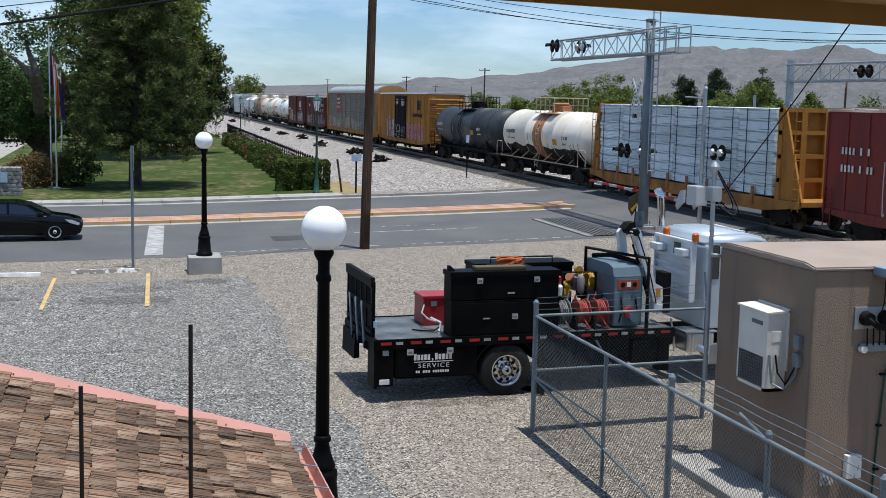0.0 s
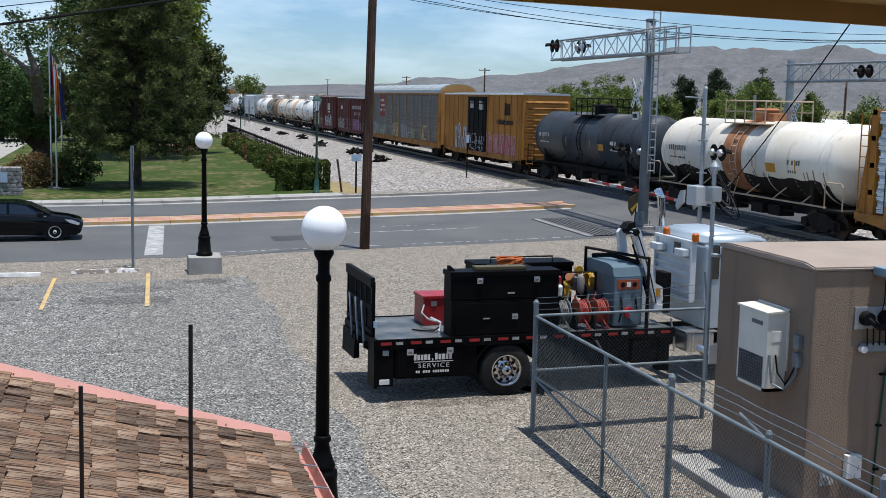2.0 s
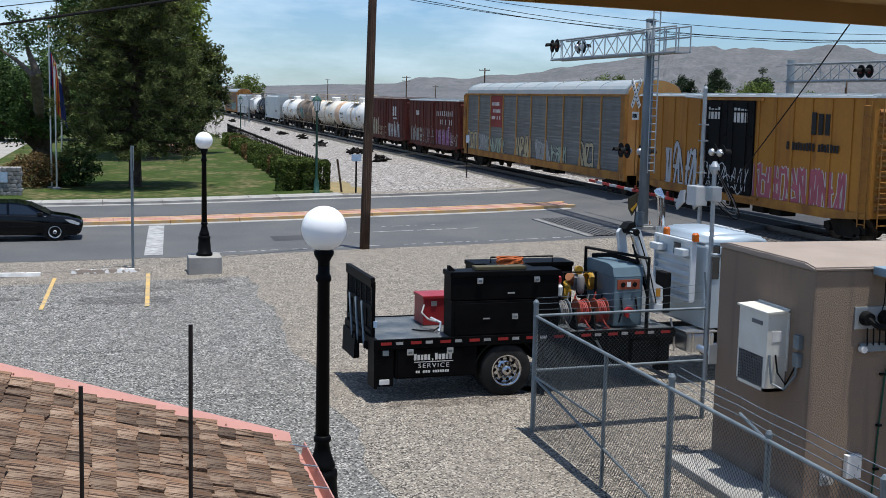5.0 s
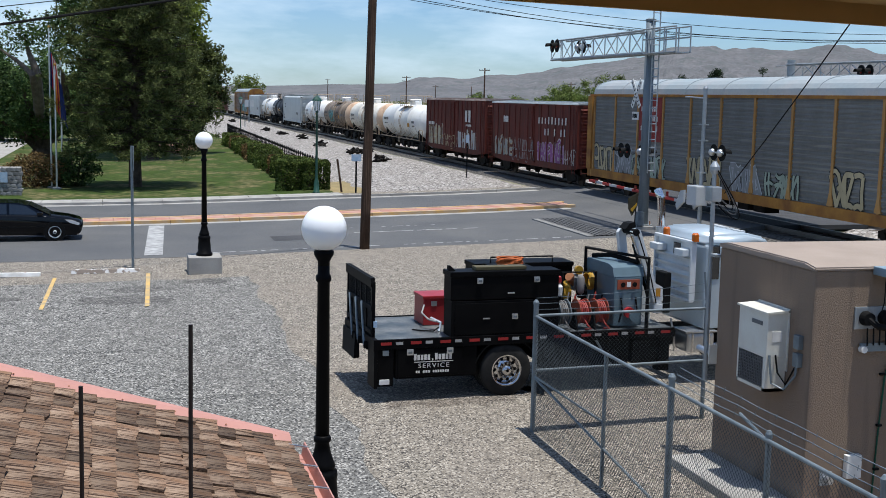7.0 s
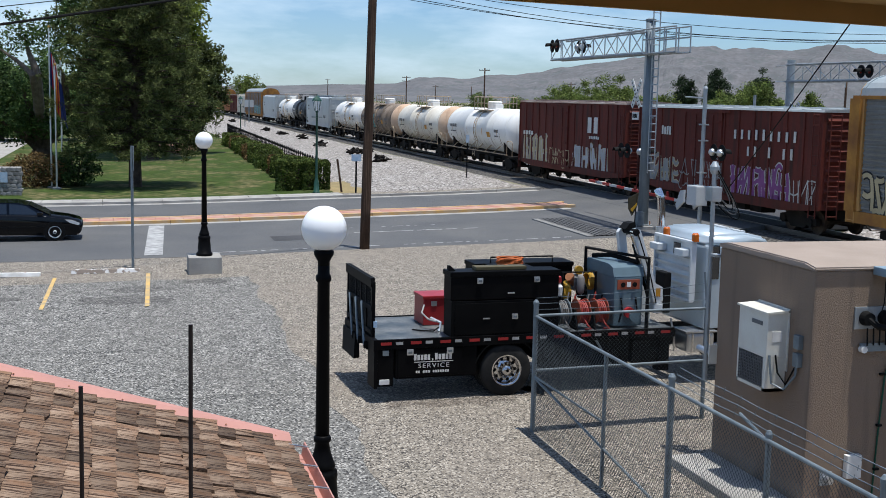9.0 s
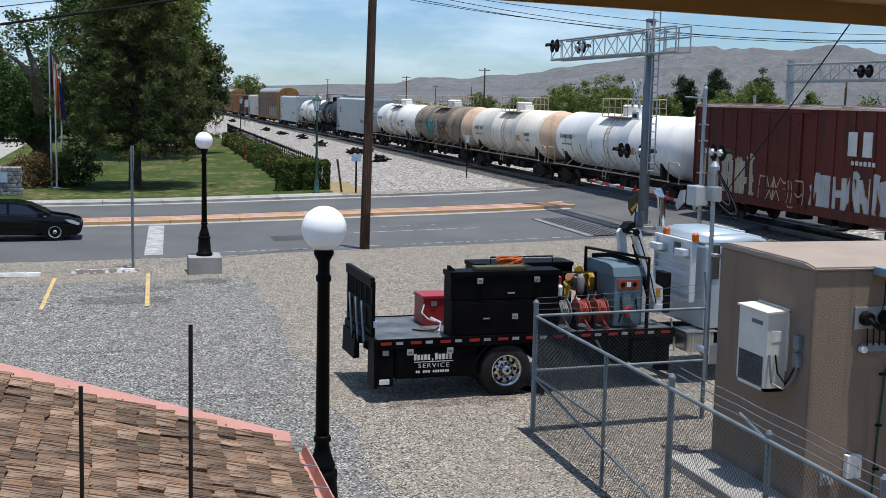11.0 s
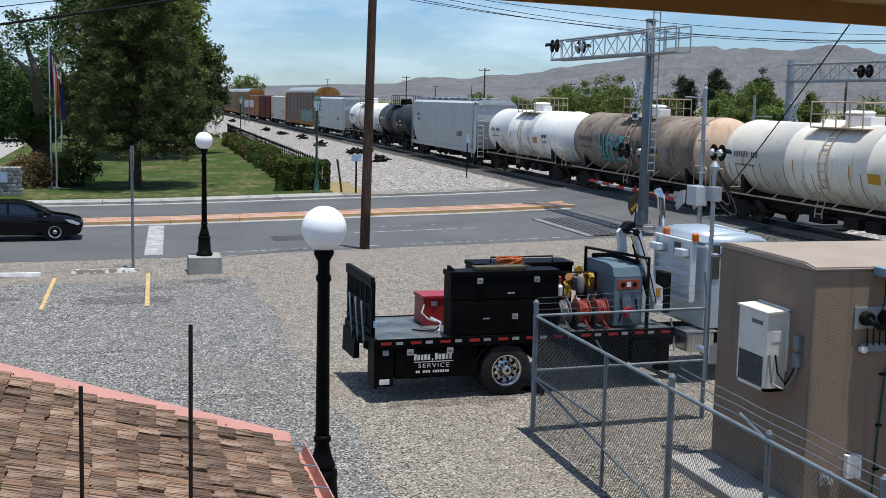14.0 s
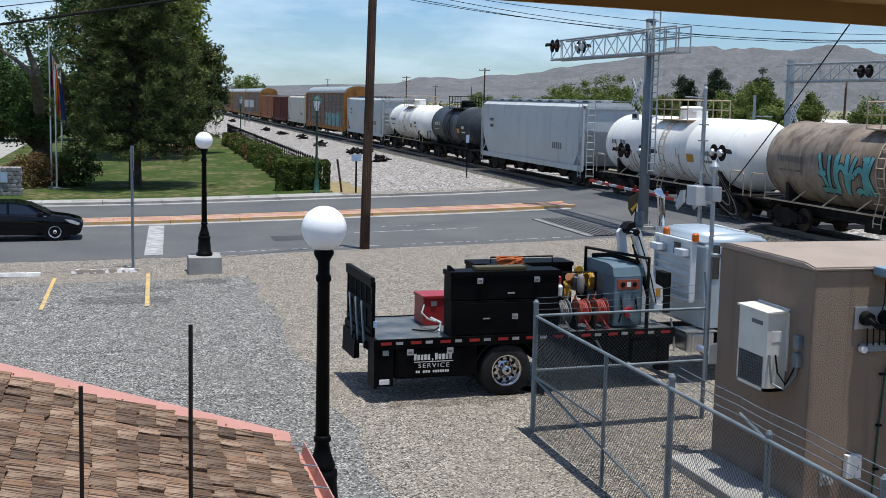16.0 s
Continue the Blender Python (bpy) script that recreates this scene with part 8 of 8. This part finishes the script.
def pine_tree(x, y, h, r, label, seed=3, n=75):
    """A broad conifer: whorls of drooping limbs with needle tufts along them."""
    rnd = random.Random(seed)
    t = thing("pine_tree", pose(x, y, G(x, y)), label, "tree")
    bm = B()
    pipe(bm, [(0, 0, -0.2), (0.1, 0, h * 0.3), (0.0, 0.1, h * 0.7), (0, 0, h)], lambda u: 0.42 * (1 - 0.85 * u), 12)
    pts, ways = [], []
    for i in range(n):
        f = (i + rnd.random()) / n
        z = h * (0.17 + 0.83 * f)
        reach = r * (0.86 + 0.45 * f) if f < 0.25 else r * (1.0 - (f - 0.25) * 0.55)
        reach *= rnd.uniform(0.7, 1.12)
        a = i * 2.399 + rnd.uniform(-0.3, 0.3)
        d = Vector((math.cos(a), math.sin(a), 0))
        rise = (0.30 * f + 0.02) * reach
        P = [Vector((0, 0, z)) + d * reach * u + Vector((0, 0, rise * u - 0.10 * reach * (1 - f) * u * u)) for u in (0, 0.35, 0.7, 1.0)]
        pipe(bm, P, lambda u: 0.08 * (1 - 0.8 * u), 5)
        for j in range(10):
            u = 0.30 + 0.74 * (j / 9) ** 0.75
            q = P[0].lerp(P[3], min(u, 1.0)) + d * reach * max(0.0, u - 1.0)
            q += Vector((rnd.gauss(0, 0.34), rnd.gauss(0, 0.34), rnd.gauss(0.05, 0.12))) * (0.4 + u)
            size = rnd.uniform(0.28, 0.46)
            for m in range(84):
                v = Vector((rnd.gauss(0, 1) + 0.5 * d.x, rnd.gauss(0, 1) + 0.5 * d.y, rnd.gauss(0.35, 0.6))).normalized()
                pts.append(tuple(q + v * size * rnd.uniform(0.25, 1.0)))
                ways.append(tuple(v))
    part("trunk", bm, "bark", t)
    part("crown", leaves(pts, 0.10, rnd, 0.22, ways), "leaf_pine", t)
    return t


def shrub(name, x, y, rx, ry, h, leaf, n, size, label, category, seed, square=False, z=None):
    rnd = random.Random(seed)
    t = thing(name, pose(x, y, G(x, y) if z is None else z), label, category)
    bm = B()
    for i in range(5):
        a = rnd.uniform(0, 6.28)
        pipe(bm, [(0, 0, -0.1), (rx * 0.3 * math.cos(a), ry * 0.3 * math.sin(a), h * 0.4), (rx * 0.6 * math.cos(a), ry * 0.6 * math.sin(a), h * 0.75)], 0.03, 5)
    part("stem", bm, "bark", t)
    pts = []
    for i in range(n):
        if square:
            q = [rnd.uniform(-1, 1) for _ in range(3)]
            ax = rnd.randrange(3)
            q[ax] = math.copysign(1 - rnd.random() ** 2 * 0.25, q[ax])
            bump = 1 + 0.14 * noise.noise(Vector((q[0] * rx * 1.5 + x, q[1] * ry * 1.5 + y, q[2] * 2)))
            four = (q[0] ** 4 + q[1] ** 4 + q[2] ** 4) ** 0.25
            rim = 0.5 + 0.5 / four * max(abs(v) for v in q)
            if q[2] < -0.6:
                rim = 1.0
            pts.append((q[0] * rx * bump * rim, q[1] * ry * bump * rim, h * 0.5 + q[2] * h * 0.5 * bump * rim))
        else:
            v = Vector((rnd.gauss(0, 1), rnd.gauss(0, 1), rnd.gauss(0, 1))).normalized()
            b = (1 - 0.4 * rnd.random() ** 2) * (1 + 0.30 * noise.noise(v * 2.2 + Vector((x, y, 0))))
            pts.append((v.x * rx * b, v.y * ry * b, max(0.02, h * 0.5 + v.z * h * 0.5 * b)))
    part("foliage", leaves(pts, size, rnd), leaf, t)
    return t


BARE_BOUGHS = (((0, 0, 2.5), (4.2, 0.1, 4.6), (6.7, -0.1, 6.8), (6.3, -1.1, 7.7), (5.9, -2.4, 8.6)), ((3.9, 0.1, 4.4), (6.5, 0.2, 6.9), (6.4, -0.3, 8.2), (6.2, -0.6, 9.4)))
M["bark_grey"] = mat("pale_grey_bark", (0.17, 0.14, 0.115), 0.95, dark=(0.08, 0.065, 0.052), big=3, fine=14, amount=0.5, bump=0.8, bscale=25)


def build_park():
    pine_tree(-74.0, 0.75, 12.6, 4.45, "tall dense dark green pine on the lawn", 3, 180)
    limb_tree("cottonwood_tree", -91, -5.6, 9.2, 4.9, "leaf_dark", 170, 150, 0.13, "large dark green cottonwood with thick limbs", seed=5, low=0.14, trunk_r=0.85, clump_r=0.95, limbs=BARE_BOUGHS)
    limb_tree("cottonwood_tree", -112, 0.3, 19.5, 6.6, "leaf_dark", 260, 110, 0.19, "tall dark green cottonwood behind the pine", seed=6, low=0.2, trunk_r=0.7, clump_r=1.15)
    limb_tree("shade_tree", -104, 2.5, 19.0, 4.5, "leaf_lime", 210, 120, 0.17, "tall light green tree behind the pine", seed=7, low=0.35, trunk_r=0.45, clump_r=1.0)
    limb_tree("shade_tree", -112, 7.0, 11.0, 2.5, "leaf_pine", 150, 130, 0.15, "dark green conifer near the railway hedge", seed=8, low=0.16, trunk_r=0.3, clump_r=0.7)
    limb_tree("shade_tree", -150, -19, 14.0, 7.0, "leaf_dark", 170, 90, 0.24, "dark green tree at the edge of the park", seed=9, low=0.15, trunk_r=0.5, clump_r=1.4)
    limb_tree("shade_tree", -135, 3.0, 10.0, 5.0, "leaf_dark", 150, 90, 0.22, "dark green tree across the park", seed=19, low=0.15, trunk_r=0.4, clump_r=1.2)
    for k, (x, y, h, r) in enumerate(((-138, -24, 9, 5.5), (-142, -13, 8, 5.0), (-146, -3, 8.5, 5.5), (-140, 5.5, 7, 4.0), (-165, -30, 10, 6.5))):
        limb_tree("shade_tree", x, y, h, r, "leaf_dark", 150, 100, 0.24, "low dark green tree along the back of the park", seed=70 + k, low=0.04, trunk_r=0.3, squash=1.0, clump_r=1.3)
    shrub("rose_bush", -74.5, -5.0, 1.5, 1.6, 2.1, "leaf_brown", 2600, 0.10, "reddish-brown flowering bush by the flagpoles", "bush", 1)
    shrub("bush", -75.2, -2.7, 1.5, 1.4, 2.4, "leaf_dark", 2600, 0.10, "dark green bush by the flagpoles", "bush", 2)
    shrub("bush", -76.0, -4.0, 1.2, 1.2, 1.9, "leaf_dark", 1800, 0.10, "dark green bush by the flagpoles", "bush", 3)
    # clipped hedge along the railway fence
    rnd = random.Random(2)
    for q in range(4):
        shrub("hedge_shrub", -68.4 + rnd.uniform(-0.15, 0.15), 8.95 + 0.74 * q, 0.62, 0.42, 1.72 + rnd.uniform(-0.08, 0.10), "leaf_hedge", 3600, 0.07, "clipped green hedge block at the end of the row", "hedge", 200 + q, True)["group"] = "clipped hedge row"
    x, k = -71.4, 0
    while x > -132:
        w = rnd.uniform(0.9, 1.25)
        brown = k in (3, 8, 9, 14)
        near = x > -100
        hh = (1.5 if k < 3 else 1.35 if near else 1.15) + rnd.uniform(-0.16, 0.14)
        shrub("hedge_shrub", x - w, 10.35 - (x + 67.6) * 0.017 + rnd.uniform(-0.12, 0.12), w, 0.85 + 0.15 * rnd.random(), hh, "leaf_brown" if brown else "leaf_hedge", 4200 if near else 1500, 0.07 if near else 0.11, "dry brown clipped hedge block" if brown else "clipped green hedge block beside the railway fence", "hedge", 40 + k, True)["group"] = "clipped hedge row"
        x -= 2 * w + rnd.uniform(0.9, 1.5)
        k += 1
    f = thing("iron_fence", pose(0, 0, 0), "black iron picket fence behind the hedge", "fence")
    for i in range(72):
        xx = -68.2 - i * 1.2
        y = 11.6 + (xx + 66.6) * -0.016
        z = G(xx, y)
        p = part("picket_post", rod(B(), (xx, y, z - 0.05), (xx, y, z + 1.32), 0.045, n=6), "matt_black", f)
        part("finial", lathe(B(), [(0.03, 0), (0.09, 0.08), (0.08, 0.16), (0.01, 0.3)], (xx, y, z + 1.32), n=6), "matt_black", p)
    for h in (0.4, 1.15):
        part("fence_rail", rod(B(), (-68.2, 11.63, G(-66, 11.63) + h), (-153.4, 12.99, G(-150, 12.99) + h), 0.03), "matt_black", f)
    # flagpoles with flags
    M["flag_red"] = mat("flag_red_cloth", (0.40, 0.03, 0.04), 0.85)
    M["flag_white"] = mat("flag_white_cloth", (0.70, 0.70, 0.70), 0.85)
    M["flag_blue"] = mat("flag_blue_cloth", (0.02, 0.035, 0.14), 0.85)
    M["flag_gold"] = mat("flag_orange_cloth", (0.62, 0.22, 0.03), 0.85)
    FLAGS.clear()
    for x, y, h, stripes, label in ((-74.0, -4.05, 9.4, "us", "tall silver flagpole with a drooping striped flag"), (-73.2, -3.72, 7.2, "az", "flagpole with a drooping blue, red and gold flag"), (-76.5, -3.55, 7.6, "pow", "flagpole with a drooping dark flag")):
        t = thing("flagpole", pose(x, y, G(x, y)), label, "flagpole", "flagpoles in the park")
        part("pole", rod(B(), (0, 0, -0.1), (0, 0, h), 0.06, 0.04, 10), "alu", t)
        part("ball", lathe(B(), [(0.02, h - 0.02), (0.07, h + 0.04), (0.07, h + 0.1), (0.02, h + 0.15)], n=10), "yellow_iron", t)
        part("footing", lathe(B(), [(0.25, -0.05), (0.25, 0.1), (0.1, 0.15)], n=12), "concrete", t)
        fl = new("flag")
        fl.parent, fl.location = t, (0, 0, h - 0.35)
        top = -1.0 if stripes == "us" else -0.1
        fall = 2.3 if stripes != "az" else 2.5
        n = 7
        for i in range(n):
            bm = B()
            rows = []
            for q in range(9):
                v = q / 8
                r = []
                for e in (i / n, (i + 1) / n):
                    yy = 0.05 + e * 0.62 * (0.55 + 0.45 * v)
                    xx = 0.10 * math.sin(e * 9 + v * 3) * (0.3 + v)
                    r.append(bm.verts.new((xx, yy, top - fall * v * (0.86 + 0.14 * e) - 0.7 * e)))
                rows.append(r)
            for a, b in zip(rows, rows[1:]):
                bm.faces.new((a[0], a[1], b[1], b[0]))
            m = {"us": ("flag_blue", "flag_red", "flag_white", "flag_red", "flag_white", "flag_red", "flag_white")[i], "az": ("flag_gold", "flag_red", "flag_gold", "flag_blue", "flag_blue", "flag_blue", "flag_blue")[i], "pow": "flag_dark"}[stripes]
            part("flag_fold", bm, m, fl).modifiers.new("thick", "SOLIDIFY").thickness = 0.012
        FLAGS.append((fl, (0, 0, h - 0.35)))
    # stone monument
    mon = thing("stone_monument", pose(-69.2, -6.0, G(-69.2, -6.0)), "low grey rubble-stone monument with a plaque", "monument")
    part("core", box(B(), -0.45, 0.45, -0.62, 0.62, 0, 1.55), "concrete", mon)
    rnd = random.Random(6)
    M["rubble"] = mat("grey_field_stone", (0.27, 0.26, 0.25), 0.9, dark=(0.17, 0.165, 0.16), big=3, fine=14, amount=0.4, vary=0.4, bump=0.5)
    for z in range(7):
        for yy in range(5):
            bm = box(B(), -0.1, 0.1, -0.14, 0.14, -0.11, 0.11, 0.04)
            o = part("stone", bm, "rubble", mon)
            o.matrix_basis = pose(0.46, -0.52 + 0.26 * yy + rnd.uniform(-0.03, 0.03) + 0.08 * (z % 2), 0.13 + 0.22 * z, rnd.uniform(-25, 25), 0, rnd.uniform(-8, 8))
    part("plaque", box(B(), 0.57, 0.60, -0.42, -0.05, 0.75, 1.3), "plate_blue", mon, "small blue-grey plaque")
    # a path, dry grass by the hedge and a distant park wall
    sheet("dry_verge", -73.5, -64.7, 11.5, 13.4, 14, 6, 0.05, "dry_grass", "dry straw-coloured grass beside the hedge", 0.5)
    sheet("park_path", -150, -98, -13.4, -9.8, 20, 4, 0.045, "concrete", "pale concrete park path")
    pw = thing("park_wall", pose(-119, 4.7, G(-119, 4.7)), "low pink paved terrace across the park", "terrace", kind="structure")
    part("slab", box(B(), -1.5, 1.5, -2.6, 2.6, 0, 0.55), "paver", pw)


M["dry_grass"] = mat("dry_grass", (0.34, 0.26, 0.13), 0.95, dark=(0.22, 0.18, 0.09), big=1.2, fine=6, amount=0.5, bump=0.5, bscale=20)
FLAGS = []


def build_far():
    # mesquite thicket and pines beyond the tracks
    spots = [(-150, 64.0, 8.9, 4.6), (-165, 65.9, 8.2, 5.0), (-150, 56.8, 7.0, 4.2), (-142, 61.5, 7.2, 3.0), (-130, 62.2, 6.6, 1.6), (-118, 64.6, 7.4, 3.3), (-112, 64.7, 7.7, 2.9), (-108, 58.3, 5.8, 2.5), (-112, 70.0, 6.4, 1.6), (-95, 66.4, 6.1, 2.1), (-100, 74.2, 6.7, 3.6), (-240, 73.2, 6.5, 3.8), (-230, 77.3, 6.0, 3.0), (-215, 76.8, 5.8, 2.6), (-96, 56.9, 5.5, 2.2), (-158, 60.0, 6.2, 3.0)]
    for i, (x, y, h, r) in enumerate(spots):
        limb_tree("mesquite_tree", x, y, h, r, "leaf_mesq", 90, 200, 0.125, "bright green mesquite tree beyond the tracks", seed=20 + i, low=0.06, trunk_r=0.16, squash=1.0, clump_r=0.8)
    for i, (x, y, h) in enumerate(((-168, 83.7, 9.8), (-157, 83.3, 10.4), (-145, 83.3, 10.1))):
        limb_tree("pine_tree", x, y, h, 1.9, "leaf_cypress", 90, 220, 0.12, "dark green pine beyond the tracks", seed=50 + i, low=0.12, trunk_r=0.22, clump_r=0.75)
    limb_tree("shade_tree", -400, 40.5, 11.5, 5.6, "leaf_mesq", 90, 60, 0.3, "round green tree far down the railway", seed=60, low=0.25, trunk_r=0.3, clump_r=1.4)
    rnd = random.Random(9)
    pts = []
    for i in range(520):
        x, y = rnd.uniform(-1100, -230), rnd.uniform(45, 520)
        s = rnd.uniform(1.2, 3.4)
        for k in range(26):
            pts.append((x + rnd.gauss(0, s * 0.8), y + rnd.gauss(0, s * 0.8), 0.4 + abs(rnd.gauss(0, s * 0.5))))
    tagged(part("far_scrub", leaves(pts, 0.55, rnd), "leaf_hedge"), "scattered dark green desert scrub on the plain", kind="stuff")
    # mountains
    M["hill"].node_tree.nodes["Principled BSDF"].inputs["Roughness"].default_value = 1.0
    prof = ((-20, 0.004), (2, 0.008), (5.3, 0.0089), (7.4, 0.0097), (9.0, 0.0113), (11.2, 0.0121), (12.8, 0.0136), (13.8, 0.0187), (15.0, 0.0196), (16.3, 0.0186), (17.3, 0.0227), (18.4, 0.0226), (19.2, 0.0238), (20.6, 0.0294), (22.4, 0.0337), (23.7, 0.0368), (24.8, 0.0407), (25.8, 0.0474), (26.8, 0.0490), (28.1, 0.0469), (29.4, 0.0472), (30.7, 0.0456), (31.9, 0.0476), (32.7, 0.0512), (33.6, 0.0495), (35.2, 0.0436), (39, 0.040), (45, 0.030), (75, 0.02))
    dist, depth = 2600, 1100
    angs, hts = [p[0] for p in prof], [p[1] for p in prof]
    na, nd = 640, 52
    vs, fs = [], []
    for _ in (0,):
        for i in range(na + 1):
            a = -20 + 95 * i / na
            hh = float(np.interp(a, angs, hts)) * dist
            for j in range(nd + 1):
                v = j / nd
                R = dist - depth * (1 - v)
                d = Vector((-math.cos(radians(a)), math.sin(radians(a)), 0)) * R
                q = Vector((d.x, d.y, 0)) * 0.004
                rdg = abs(noise.noise(q * 0.9 + Vector((5, 1, 0))))
                spur = abs(noise.noise(q * 2.3 + Vector((2, 3, 0)))) * 0.9 + abs(noise.noise(q * 5.5)) * 0.5 + abs(noise.noise(q * 12.0)) * 0.25
                f = v ** 1.35
                z = hh * f * (1 - (1 - v) * (0.8 * rdg + 1.0 * spur) * 1.25) + hh * 0.05 * noise.noise(q * 9.0) * v
                vs.append((d.x, d.y, z + 0.3))
        k = nd + 1
        for i in range(na):
            for j in range(nd):
                fs.append((i * k + j, i * k + j + 1, (i + 1) * k + j + 1, (i + 1) * k + j))
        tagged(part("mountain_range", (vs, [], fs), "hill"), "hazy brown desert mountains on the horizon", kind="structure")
    # pale buildings beyond the tracks
    for x, y, w, d, h, label in ((-120, 79.2, 5.5, 5, 3.2, "long white building beyond the tracks"), (-168, 96, 8, 5, 3.6, "pale blue-grey shed among the trees")):
        b = thing("far_building", pose(x, y, G(x, y)), label, "building")
        part("wall", box(B(), -d / 2, d / 2, -w / 2, w / 2, -0.1, h), "cab_white" if h < 3.4 else "hopper_grey", b)
        part("roof", prism(B(), [(-d / 2 - 0.3, h), (d / 2 + 0.3, h), (0, h + 0.7)], "y", -w / 2 - 0.3, w / 2 + 0.3), "white_stop" if h < 3.4 else "roof_grey", b)
        for q in range(3):
            wn_ = part("window", box(B(), d / 2, d / 2 + 0.04, -w / 2 + 1.2 + q * w / 3.4, -w / 2 + 2.2 + q * w / 3.4, 1.2, 2.2), "glass_dark", b)


build_park()
build_far()


def motions():
    # the whole train rolls by at one speed and is at rest in the last moments
    for car, mid in TRAIN:
        rows = [(t, pose(mid + SPEED * min(t, 15.8), TRACK_Y, RAIL_Z)) for t in (0.0, 0.1, 4.0, 8.0, 12.0, 15.6, 15.7, 15.8, 15.9, 16.0)]
        walk(car, rows)
    # flags stir a little in the breeze
    for k, (flag, at) in enumerate(FLAGS):
        walk(flag, [(t, pose(*at, 0, 0, 10 * math.sin(1.3 * t + k) + 5 * math.sin(2.9 * t + 2 * k))) for t in (0.0, 1.0, 2.0, 3.0, 4.0, 5.0, 6.0, 7.0, 8.0, 9.0, 10.0, 11.0, 12.0, 13.0, 14.0, 15.0, 16.0)])


motions()
